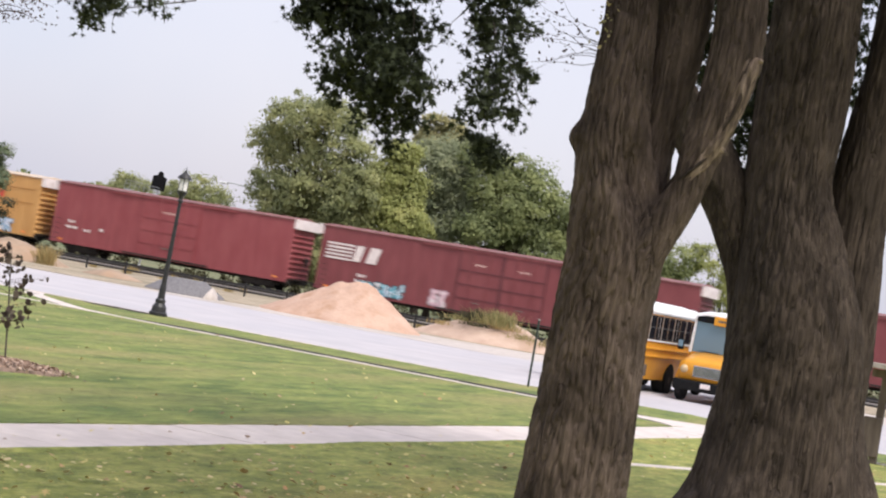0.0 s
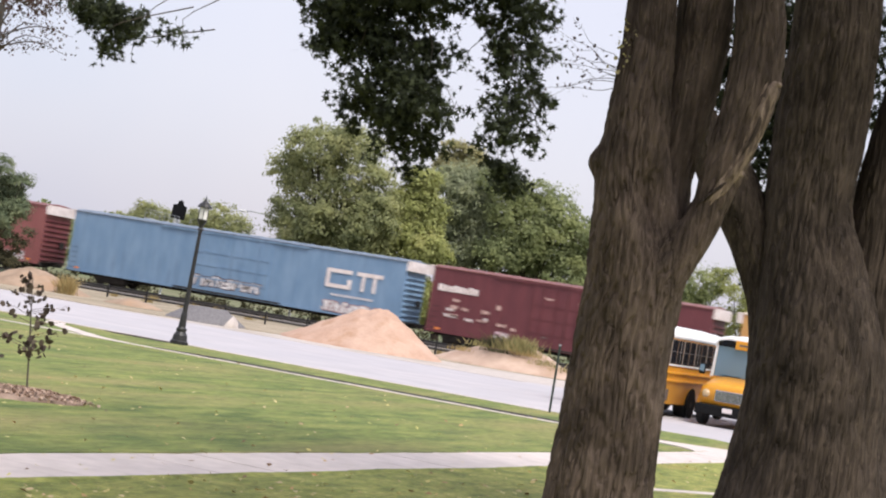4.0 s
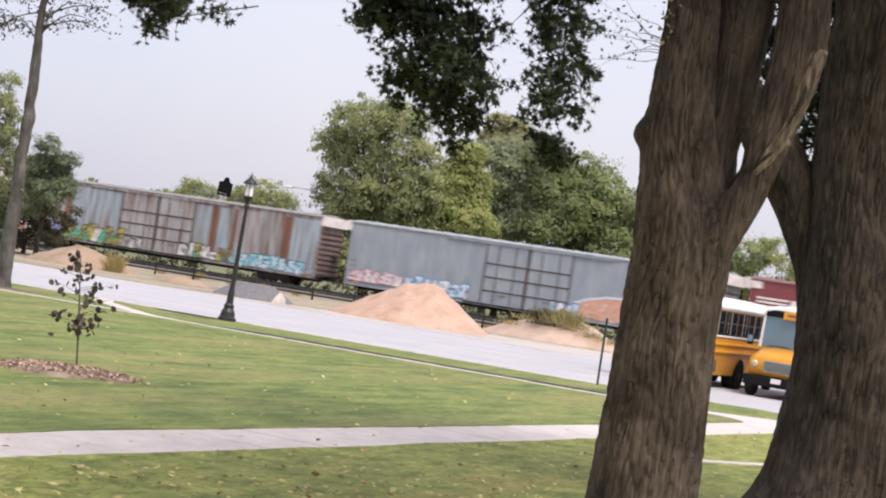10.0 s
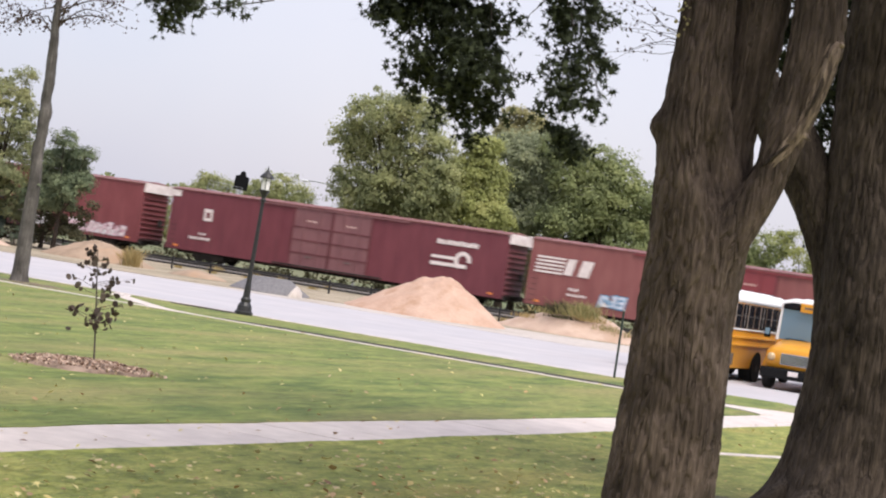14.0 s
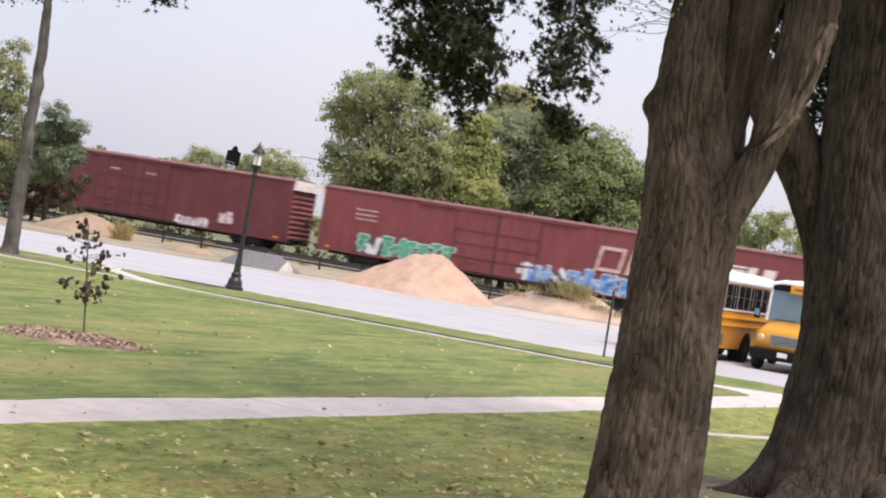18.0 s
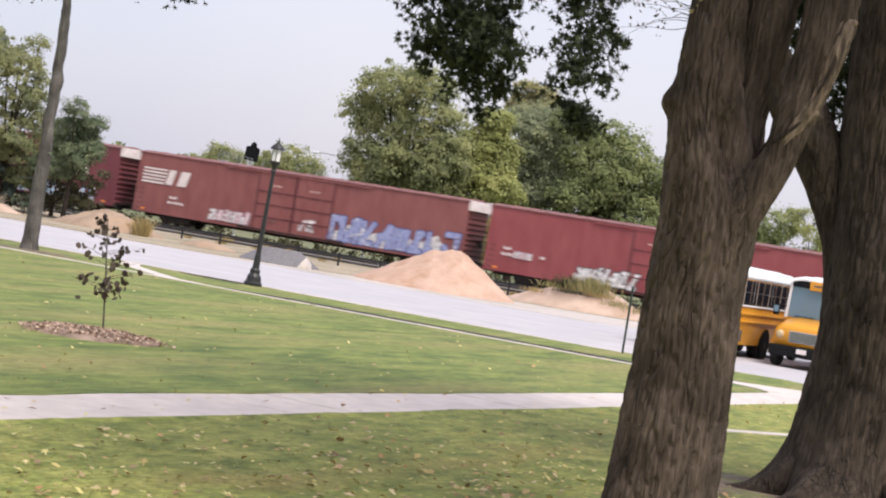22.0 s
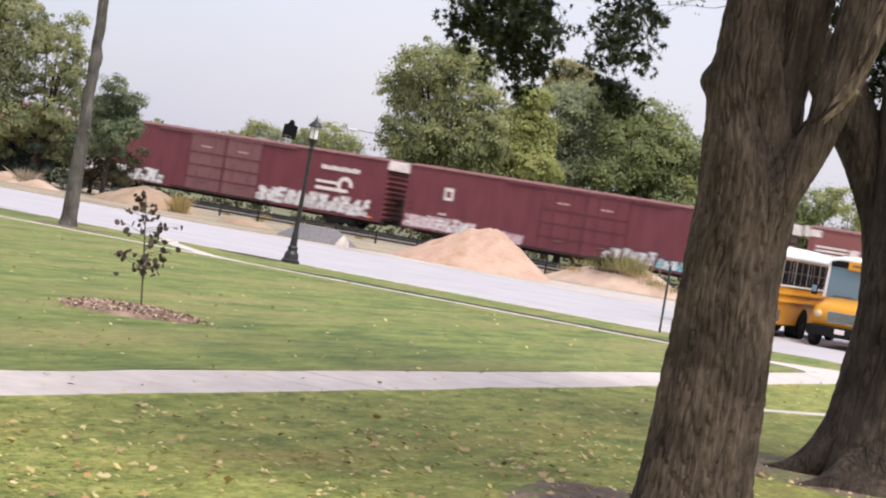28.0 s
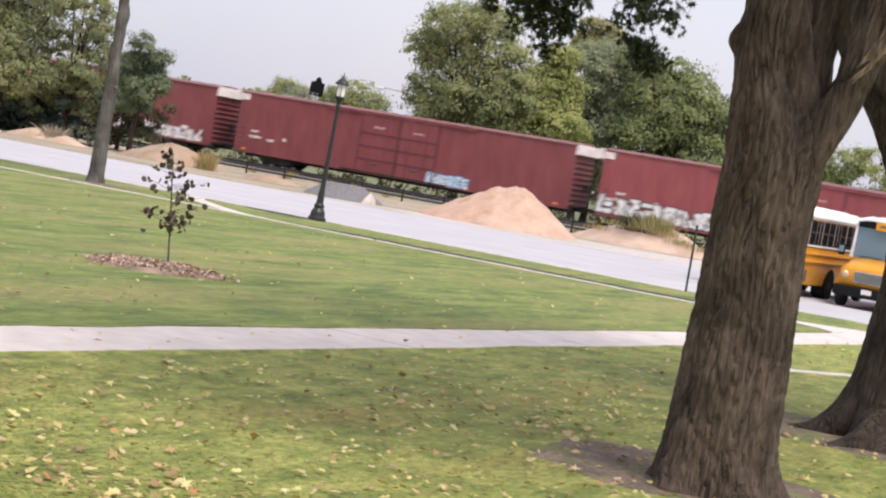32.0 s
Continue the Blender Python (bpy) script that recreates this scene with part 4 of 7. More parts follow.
SHRUB_DARK = [(-80.79, 98.26, 1.99, 2.10, 1.42), (-79.12, 99.13, 1.95, 1.72, 1.19), (-83.40, 98.69, 0.37, 2.51, 1.75), (-78.78, 98.70, 0.67, 1.56, 0.67), (-75.57, 96.93, 1.79, 0.94, 0.80)]
BRUSH = [(-76.17, 99.19, 1.64, 1.47, 0.96), (-73.47, 98.50, 1.96, 1.45, 1.08), (-71.54, 98.76, 2.33, 1.29, 0.93), (-70.35, 98.81, 2.72, 0.86, 0.64), (-75.96, 100.36, 0.68, 2.22, 0.37), (-71.62, 98.60, 1.16, 1.79, 0.36)]
TREE_L2 = [(-69.69, 94.73, 6.67, 0.62, 0.62), (-70.82, 96.09, 5.32, 1.12, 0.98), (-69.56, 96.11, 5.76, 0.77, 0.63), (-68.62, 95.66, 6.03, 0.38, 0.38), (-69.75, 96.51, 4.88, 0.91, 0.70), (-68.71, 94.79, 3.78, 1.10, 0.69), (-71.34, 96.34, 4.02, 1.06, 1.06), (-67.96, 94.71, 4.28, 0.69, 0.51), (-72.63, 96.61, 3.02, 1.07, 0.71), (-70.59, 95.80, 2.97, 1.19, 0.49)]
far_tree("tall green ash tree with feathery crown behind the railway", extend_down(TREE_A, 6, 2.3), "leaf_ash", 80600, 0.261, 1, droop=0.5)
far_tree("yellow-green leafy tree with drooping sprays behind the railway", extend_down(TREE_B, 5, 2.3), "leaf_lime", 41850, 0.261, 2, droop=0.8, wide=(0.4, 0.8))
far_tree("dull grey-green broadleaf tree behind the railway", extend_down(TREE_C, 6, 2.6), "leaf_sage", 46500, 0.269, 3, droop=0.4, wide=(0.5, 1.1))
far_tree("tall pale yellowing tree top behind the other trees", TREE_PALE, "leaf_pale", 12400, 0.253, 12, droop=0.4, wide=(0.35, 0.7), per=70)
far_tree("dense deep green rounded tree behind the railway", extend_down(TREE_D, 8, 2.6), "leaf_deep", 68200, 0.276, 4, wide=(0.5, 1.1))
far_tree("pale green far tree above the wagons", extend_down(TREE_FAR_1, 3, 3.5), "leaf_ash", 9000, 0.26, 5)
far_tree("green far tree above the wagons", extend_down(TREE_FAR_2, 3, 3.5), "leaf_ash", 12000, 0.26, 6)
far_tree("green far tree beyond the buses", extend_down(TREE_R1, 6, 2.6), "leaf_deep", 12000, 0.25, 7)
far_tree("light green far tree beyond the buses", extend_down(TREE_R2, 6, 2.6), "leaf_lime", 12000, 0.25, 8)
far_tree("broad olive green tree beside the railway fence", TREE_L1, "leaf_olive", 49600, 0.198, 9, group="trees before the railway", base=(-79.8, 94.6), z0=-0.06, wide=(0.3, 0.7), per=80)
far_tree("thin-crowned green tree with sky between its sprays", TREE_L3, "leaf_olive", 26350, 0.19, 13, group="trees before the railway", base=(-76.2, 97.0), z0=-0.06, wide=(0.22, 0.5), per=60)
far_tree("small dark green bushy tree beside the railway fence", TREE_L2, "leaf_shade", 34100, 0.142, 10, group="trees before the railway", z0=-0.06, wide=(0.2, 0.45), per=80)
far_tree("dark evergreen shrub under the trees", SHRUB_DARK, "leaf_spruce", 24000, 0.26, 11, group="trees before the railway", category="shrub", z0=-0.06, wide=(0.3, 0.6))
far_tree("brown thicket of half-bare brush along the fence", BRUSH, "under_leaf", 9000, 0.18, 14, group="trees before the railway", category="brush", z0=-0.06, wide=(0.2, 0.45), per=40)
# low growth behind the track
und = np.random.default_rng(78)
und_lobes = [(x + und.uniform(-1, 1), 125.5 + und.uniform(-1.2, 1.5), 0.35 + und.uniform(-0.15, 0.2), 1.9, 0.55) for x in np.arange(-120, 20, 1.9)]
up_ = in_lobes(und_lobes, 18000, und, 0.3, 0.3, 40)
tagged(part("undergrowth", leaf_mesh("undergrowth", up_, und.uniform(0.14, 0.30, len(up_)), M["under_leaf"], und)), "dry brown undergrowth behind the railway track", "undergrowth", kind="stuff")
# further woods
wood_rng = np.random.default_rng(77)
wood_lobes = [(x, 270 + 25 * math.sin(x * 0.05), 4.5 + 2.2 * math.sin(x * 0.37) + random.uniform(-1, 1), 7, 4.2) for x in range(-330, 160, 8)]
wp = in_lobes(wood_lobes, 30000, wood_rng, 0.5, 0.7, 40)
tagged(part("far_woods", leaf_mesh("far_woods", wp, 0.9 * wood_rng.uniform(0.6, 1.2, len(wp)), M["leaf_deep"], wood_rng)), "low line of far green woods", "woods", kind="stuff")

# ---------------- the near tree with its fork ----------------
near_tree = thing("tree", "large rough-barked tree with forked trunk and hanging leaves", "tree", group="old trees on the lawn")


def near_flare(a, z):
    swell = 0.105 * math.exp(-(((z - 4.09) / 0.115) ** 2) - (min(a, 2 * math.pi - a) / 0.75) ** 2) - 0.20 * math.exp(-(((z - 3.68) / 0.34) ** 2) - ((a - 2.45) / 0.45) ** 2)
    return swell + (0.16 * math.exp(-z / 0.30) * (0.7 + 0.6 * math.cos(5 * a + 0.8)) if z < 1.4 else 0.0)


def fork_hollow(a, z):
    """The hollow in the crotch of the fork, on the inner side of the limb."""
    b = min(abs(a - 0.35), abs(a - 0.35 - 2 * math.pi), abs(a - 0.35 + 2 * math.pi))
    return -0.11 * math.exp(-(((z - 3.72) / 0.26) ** 2) - (b / 0.75) ** 2)


v, f = [], []
limb(v, f, [(-5.215, 16.62, -0.06, 0.535), (-5.225, 16.60, 0.35, 0.492), (-5.205, 16.58, 1.0, 0.478), (-5.195, 16.57, 1.7, 0.458), (-5.205, 16.56, 2.5, 0.438), (-5.18, 16.55, 3.0, 0.43), (-5.225, 16.50, 3.5, 0.40), (-5.32, 16.46, 4.0, 0.325), (-5.36, 16.45, 4.59, 0.275), (-5.37, 16.44, 5.1, 0.24), (-5.41, 16.43, 5.7, 0.21), (-5.5, 16.4, 7.2, 0.17), (-5.8, 16.1, 9.5, 0.11)],
     segs=190, step=0.032, bark=0.022, ridges=7.5, seed=1.0, flare=near_flare, fz=4.5)
part("trunk", mesh_of("trunk", v, f, M["bark"], True), None, near_tree)
tree_wood("limb", [[(-5.03, 16.76, 3.2, 0.20), (-5.05, 16.75, 3.73, 0.206), (-5.07, 16.75, 4.02, 0.201), (-5.03, 16.76, 4.33, 0.196), (-4.98, 16.78, 5.07, 0.226), (-5.0, 16.77, 5.63, 0.25), (-5.06, 16.75, 6.48, 0.23), (-4.9, 17.1, 9.4, 0.11)]], M["bark"], near_tree, "", segs=100, step=0.04, bark=0.016, ridges=4.5, fz=5.0)
tree_wood("limb", [[(-5.08, 16.50, 2.4, 0.24), (-5.0, 16.48, 2.95, 0.263), (-4.87, 16.5, 3.27, 0.233), (-4.73, 16.54, 3.57, 0.212), (-4.62, 16.57, 3.89, 0.192), (-4.5, 16.6, 4.37, 0.197), (-4.41, 16.63, 4.89, 0.228), (-4.42, 16.62, 5.39, 0.22), (-4.46, 16.61, 5.87, 0.212), (-4.3, 16.65, 7.2, 0.17), (-3.6, 16.9, 9.4, 0.09)]], M["bark"], near_tree, "", segs=110, step=0.04, bark=0.016, ridges=4.5, fz=5.0, flare=fork_hollow)
# the healed scar along the right limb
tree_wood("scar", [[(-4.702, 16.410, 3.627, 0.026), (-4.581, 16.444, 3.847, 0.057), (-4.474, 16.473, 4.034, 0.070), (-4.394, 16.495, 4.212, 0.070), (-4.334, 16.511, 4.387, 0.070), (-4.288, 16.523, 4.564, 0.075), (-4.260, 16.530, 4.734, 0.081), (-4.237, 16.536, 4.873, 0.075), (-4.217, 16.541, 4.966, 0.039)]], M["bare_wood"], near_tree, "pale peeling bare-wood scar along the limb", segs=40, step=0.03, bark=0.022, ridges=3, fz=4.0)
tree_wood("scar_seam", [[(-4.358, 16.432, 4.273, 0.006), (-4.344, 16.436, 4.310, 0.012), (-4.292, 16.449, 4.443, 0.018), (-4.256, 16.459, 4.588, 0.018), (-4.248, 16.461, 4.699, 0.012), (-4.247, 16.461, 4.724, 0.004)],
                        [(-4.667, 16.347, 3.776, 0.005), (-4.642, 16.354, 3.805, 0.012), (-4.535, 16.384, 3.921, 0.016), (-4.474, 16.401, 3.990, 0.012), (-4.453, 16.406, 4.013, 0.004)]], M["bark_dark"], near_tree, "dark seam in the scar", segs=10, step=0.03, bark=0.004, ridges=2)
tree_wood("knot", [[(-4.285, 16.518, 4.82, 0.055), (-4.225, 16.532, 4.90, 0.042), (-4.175, 16.546, 4.94, 0.030), (-4.135, 16.556, 4.93, 0.010)], [(-4.380, 16.488, 4.127, 0.035), (-4.335, 16.502, 4.105, 0.022), (-4.300, 16.512, 4.075, 0.006)]], M["bare_wood"], near_tree, "ragged stub of a broken branch", segs=24, step=0.01, bark=0.006, ridges=2, fz=9.0)

HANG = [(-7.00, 13.60, 4.46, 0.24, 0.13), (-6.70, 13.70, 4.50, 0.26, 0.17), (-6.39, 13.87, 4.56, 0.19, 0.17), (-7.20, 13.93, 4.35, 0.10, 0.06), (-6.83, 13.80, 4.09, 0.19, 0.15), (-6.44, 13.56, 4.23, 0.26, 0.18), (-6.22, 13.72, 4.28, 0.16, 0.18), (-6.70, 13.80, 3.93, 0.19, 0.13), (-6.26, 13.48, 3.97, 0.25, 0.18), (-6.15, 13.79, 4.07, 0.11, 0.15), (-6.40, 13.63, 3.75, 0.20, 0.12), (-6.17, 13.74, 3.79, 0.13, 0.12), (-6.33, 13.78, 3.59, 0.12, 0.10), (-6.35, 13.78, 3.46, 0.04, 0.06), (-6.59, 13.71, 3.70, 0.07, 0.09), (-5.97, 13.73, 4.43, 0.08, 0.08), (-7.02, 13.55, 4.73, 0.32, 0.16), (-6.60, 13.70, 4.83, 0.41, 0.21), (-6.26, 13.51, 5.04, 0.44, 0.16)]
HANG_INNER = [(-5.67, 13.99, 4.64, 0.21, 0.13), (-5.46, 14.01, 4.53, 0.12, 0.17), (-5.82, 14.11, 4.47, 0.11, 0.17), (-5.58, 13.96, 4.23, 0.19, 0.18), (-5.74, 13.81, 4.13, 0.04, 0.08), (-5.36, 14.01, 4.21, 0.09, 0.17), (-5.57, 13.88, 3.96, 0.19, 0.12), (-5.40, 14.10, 3.96, 0.09, 0.12), (-5.68, 13.96, 3.78, 0.10, 0.10), (-5.33, 13.95, 3.76, 0.06, 0.11), (-5.69, 14.16, 3.62, 0.10, 0.08), (-5.40, 13.96, 3.61, 0.10, 0.03), (-5.55, 13.94, 3.50, 0.04, 0.04), (-5.91, 13.94, 3.90, 0.05, 0.03), (-5.71, 13.99, 4.91, 0.27, 0.17), (-5.83, 13.84, 5.14, 0.31, 0.16)]
HANG_TIP = [(-5.60, 13.95, 3.66, 0.12, 0.09), (-5.52, 13.95, 3.56, 0.12, 0.08), (-5.48, 13.95, 3.46, 0.06, 0.07)]
HANG_LEFT = [(-8.38, 12.55, 4.14, 0.12, 0.09), (-8.41, 12.61, 4.04, 0.04, 0.06), (-8.27, 12.56, 4.22, 0.11, 0.05), (-7.96, 12.62, 4.27, 0.08, 0.03), (-8.54, 12.62, 4.34, 0.27, 0.09)]
rng = np.random.default_rng(5)
HANG, HANG_INNER = [[(x, y, z, 1.22 * w, 1.18 * h) for x, y, z, w, h in q] for q in (HANG, HANG_INNER)]
hang_p = np.concatenate([in_lobes(HANG, 10500, rng, 0.1, 0.055, 14), in_lobes(HANG_INNER, 3600, rng, 0.1, 0.05, 12), in_lobes(HANG_LEFT, 1500, rng, 0.1, 0.07, 14), in_lobes(HANG_TIP, 420, np.random.default_rng(5), 0.1, 0.05, 12)])
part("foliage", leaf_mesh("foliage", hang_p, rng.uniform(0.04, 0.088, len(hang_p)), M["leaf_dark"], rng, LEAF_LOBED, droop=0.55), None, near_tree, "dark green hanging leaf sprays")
twigs = []
for k in range(22):
    h = (HANG + HANG_INNER)[int(rng.integers(0, 30))] if k < 18 else HANG_LEFT[int(rng.integers(0, 4))]
    x, y, z = h[0] + rng.uniform(-1, 1) * h[3], h[1] + rng.uniform(-0.3, 0.3), h[2]
    t0 = z + rng.uniform(0.3, 0.6)
    cx = HANG[17][0] if x < -6.0 else HANG_INNER[14][0]
    twigs.append([(0.6 * x + 0.4 * cx, y, t0, 0.006), (0.9 * x + 0.1 * cx + rng.uniform(-0.1, 0.1), y, (t0 * 0.6 + z * 0.4), 0.0045), (x + rng.uniform(-0.06, 0.06), y, z + 0.15, 0.003), (x + rng.uniform(-0.08, 0.08), y, z - h[4] * rng.uniform(0.0, 0.6), 0.002)])
# bare twigs left of the trunk
for k in range(10):
    z, e = 4.55 + 0.08 * k + rng.uniform(-0.05, 0.05), rng.uniform(0.15, 0.55)
    q = [(-5.52, 16.3, 4.74 + 0.02 * k, 0.0042)]
    for j in range(1, 6):
        q.append((-5.52 - (0.3 + e) * j / 5 + rng.uniform(-0.03, 0.03), 16.28 - 0.03 * j, q[0][2] + (z - q[0][2]) * j / 5 + rng.uniform(-0.045, 0.045), 0.0038 - 0.0006 * j))
    twigs.append(q)
bare_ = [q for tw in twigs[-10:] for q in tw[2:]]
tw_p = np.array([q[:3] for q in bare_ for _ in range(3)]) + rng.normal(0, 0.035, (3 * len(bare_), 3))
tagged(part("twig_leaves", leaf_mesh("twig_leaves", tw_p, rng.uniform(0.025, 0.05, len(tw_p)), M["leaf_rust"], rng, droop=0.3), None, near_tree, "few reddish leaves on bare twigs"), kind="stuff")
sh_p = rng.normal((-5.52, 16.18, 5.1), (0.06, 0.04, 0.18), (36, 3))
tagged(part("sprout", leaf_mesh("sprout", sh_p, rng.uniform(0.02, 0.045, len(sh_p)), M["weed"], rng, LEAF_BROAD, droop=0.4), None, near_tree, "olive sprouts on the trunk"), kind="stuff")
tree_wood("twig", twigs, M["twig"], near_tree, "thin bare twigs", segs=5, step=0.12)
tree_wood("branch", [[(-5.4, 16.4, 5.9, 0.13), (-5.7, 15.4, 6.5, 0.10), (-6.1, 14.2, 6.3, 0.06), (-6.5, 13.5, 5.5, 0.03)], [(-5.7, 15.4, 6.5, 0.07), (-5.6, 14.4, 6.4, 0.05), (-5.6, 13.9, 5.4, 0.025)], [(-5.9, 14.9, 6.5, 0.06), (-7.4, 13.3, 5.8, 0.04), (-8.4, 12.5, 4.7, 0.02)]], M["bark"], near_tree, "overhanging branch", segs=9, step=0.15, bark=0.006, ridges=3)
crown_lobes = [(-5.2 + 3.0 * math.cos(a), 16.6 + 2.8 * math.sin(a), 8.6 + 0.7 * math.sin(2.3 * a), 2.1, 1.4) for a in (0.3, 1.3, 2.4, 3.4, 4.4, 5.5)] + [(-5.2, 16.6, 10.6, 2.8, 1.7)]
# unseen leaf lobes on the sun side, added to shade the upper trunk
over = [(-4.0, 15.4, 7.8, 1.5, 0.8), (-3.1, 14.9, 8.4, 1.6, 0.9), (-4.9, 15.2, 7.9, 1.4, 0.7), (-2.4, 15.6, 8.8, 1.6, 0.9), (-3.6, 13.9, 8.6, 1.6, 0.8)]
cp = np.concatenate([in_lobes(crown_lobes, 6000, rng, 0.4, 0.25), in_lobes(over, 1500, rng, 0.2, 0.25)])
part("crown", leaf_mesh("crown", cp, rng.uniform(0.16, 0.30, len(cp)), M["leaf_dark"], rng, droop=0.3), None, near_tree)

# ---------------- the old tree of several stems ----------------
old_tree = thing("tree", "massive old tree with several dark stems and spreading roots", "tree", group="old trees on the lawn")


def old_flare(a, z):
    return 0.62 * math.exp(-max(z, 0) / 0.42) * (0.55 + 0.45 * math.cos(4 * a + 0.4)) if z < 2.2 else 0.0


v, f = [], []
limb(v, f, [(-5.0, 24.1, -0.08, 1.02), (-5.0, 24.1, 0.5, 0.97), (-4.98, 24.08, 1.2, 0.93), (-4.97, 24.06, 1.9, 0.88), (-5.0, 24.02, 2.6, 0.85), (-5.1, 23.97, 3.2, 0.76), (-5.24, 23.94, 3.8, 0.64), (-5.38, 23.9, 4.49, 0.54), (-5.38, 23.9, 5.44, 0.56), (-5.37, 23.9, 6.16, 0.565), (-5.39, 23.9, 6.88, 0.55), (-5.5, 23.88, 8.2, 0.46), (-5.7, 23.7, 10.4, 0.26)],
     segs=190, step=0.055, bark=0.028, ridges=10, seed=11.0, flare=old_flare, fz=2.6)
part("trunk", mesh_of("trunk", v, f, M["bark_dark"], True), None, old_tree)
for pts in ([(-5.45, 24.0, 2.2, 0.38), (-5.54, 23.94, 2.8, 0.33), (-5.67, 23.90, 3.25, 0.29), (-5.82, 23.88, 3.6, 0.285), (-6.08, 23.81, 4.16, 0.31), (-6.44, 23.72, 4.75, 0.33), (-6.91, 23.61, 5.42, 0.239), (-7.4, 23.46, 6.29, 0.217), (-8.1, 23.2, 8.0, 0.16)],
            [(-4.2, 24.5, -0.1, 0.85), (-4.35, 24.48, 0.6, 0.66), (-4.55, 24.46, 1.6, 0.50), (-4.56, 24.48, 2.57, 0.47), (-4.56, 24.48, 3.44, 0.43), (-4.57, 24.47, 4.16, 0.385), (-4.53, 24.48, 5.04, 0.385), (-4.42, 24.49, 6.0, 0.375), (-4.38, 24.5, 6.74, 0.38), (-4.3, 24.5, 8.2, 0.32), (-3.6, 24.8, 10.3, 0.18)]):
    tree_wood("stem", [pts], M["bark_dark"], old_tree, "", segs=90, step=0.06, bark=0.02, ridges=6, fz=2.6)
for pts in ([(-5.6, 23.7, 0.42, 0.32), (-6.0, 23.5, 0.10, 0.22), (-6.45, 23.4, -0.04, 0.13), (-6.9, 23.5, -0.10, 0.06)], [(-5.2, 23.3, 0.40, 0.30), (-5.45, 22.8, 0.08, 0.19), (-5.75, 22.4, -0.05, 0.10), (-6.0, 22.2, -0.10, 0.05)], [(-4.4, 23.4, 0.4, 0.28), (-4.2, 22.7, 0.1, 0.16), (-4.3, 22.1, -0.05, 0.06)]):
    tree_wood("root", [pts], M["bark_dark"], old_tree, "", segs=18, step=0.1, bark=0.02, ridges=3)
BIG_LEAVES = [(-6.34, 25.21, 6.88, 0.46, 0.54), (-6.28, 25.23, 5.96, 0.31, 0.69), (-6.29, 25.23, 5.27, 0.23, 0.38), (-5.14, 25.49, 6.88, 0.31, 0.84), (-5.01, 25.51, 5.99, 0.31, 0.46), (-5.33, 25.45, 5.18, 0.15, 0.46), (-6.98, 25.05, 6.48, 0.23, 0.31), (-3.9, 25.6, 6.6, 0.5, 1.2), (-3.8, 25.6, 5.4, 0.3, 0.5)]
DENSE = [(-7.1, 25.0, 6.85, 0.26, 0.34), (-7.05, 25.0, 6.3, 0.22, 0.30), (-7.0, 25.0, 5.85, 0.22, 0.28), (-7.0, 25.0, 5.5, 0.17, 0.20), (-6.4, 25.2, 6.9, 0.30, 0.40), (-6.33, 25.2, 6.2, 0.28, 0.40), (-6.3, 25.2, 5.6, 0.28, 0.36), (-6.28, 25.2, 5.15, 0.26, 0.24), (-6.12, 25.2, 4.75, 0.12, 0.14), (-6.2, 25.0, 3.05, 0.10, 0.12), (-6.22, 25.0, 3.55, 0.07, 0.16)]
bp = np.concatenate([in_lobes(BIG_LEAVES, 4200, rng, 0.1, 0.10, 18), in_lobes(DENSE, 2600, rng, 0.0, 0.10, 18)])
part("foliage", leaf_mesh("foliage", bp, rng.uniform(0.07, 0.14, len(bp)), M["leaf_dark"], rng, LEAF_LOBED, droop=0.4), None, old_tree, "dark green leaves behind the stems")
crown_lobes = [(-5.0 + 4.2 * math.cos(a), 24.2 + 3.6 * math.sin(a), 10.2 + math.sin(2.3 * a), 2.9, 1.7) for a in (0.1, 1.1, 2.2, 3.2, 4.2, 5.3)] + [(-5.0, 24.2, 12.8, 3.6, 2.1)]
cp = in_lobes(crown_lobes, 8000, rng, 0.4, 0.3)
part("crown", leaf_mesh("crown", cp, rng.uniform(0.18, 0.32, len(cp)), M["leaf_dark"], rng, droop=0.3), None, old_tree)

# ---------------- the street tree beside the road ----------------
street_tree = thing("tree", "slim grey-barked street tree with sparse rusty leaves", "tree", at=(-38.05, 50.45, 0))
tree_wood("trunk", [[(0, 0, -0.05, 0.34), (0, 0, 0.3, 0.27), (0.0, 0, 1.0, 0.245), (0.0, 0, 2.0, 0.225), (0.03, 0, 3.2, 0.205), (0.0, 0, 3.9, 0.185), (-0.05, 0, 4.3, 0.195), (0.02, 0, 4.7, 0.17), (0.0, 0, 5.2, 0.19), (0.05, 0, 5.55, 0.20), (-0.02, 0, 5.9, 0.165), (0.0, 0, 6.5, 0.17), (-0.05, 0, 7.6, 0.15), (-0.1, 0, 9.0, 0.11), (0.0, 0, 11, 0.05)]], M["bark_grey"], street_tree, segs=20, step=0.18, bark=0.022, ridges=3)
RED_SPRAY = [(-39.92, 50.50, 8.70, 0.76, 0.53), (-39.26, 50.87, 8.53, 0.65, 0.34), (-37.62, 50.51, 9.00, 0.71, 0.41), (-37.12, 50.69, 8.59, 0.59, 0.26), (-36.43, 50.90, 8.87, 0.56, 0.24), (-35.60, 50.79, 8.51, 0.33, 0.15), (-36.48, 50.69, 9.30, 0.74, 0.30), (-37.98, 50.76, 8.42, 0.41, 0.24), (-35.47, 50.77, 9.10, 0.33, 0.16), (-39.86, 50.20, 8.13, 0.45, 0.17), (-39.17, 50.43, 9.86, 1.70, 0.57), (-36.90, 50.29, 10.18, 1.66, 0.55)]
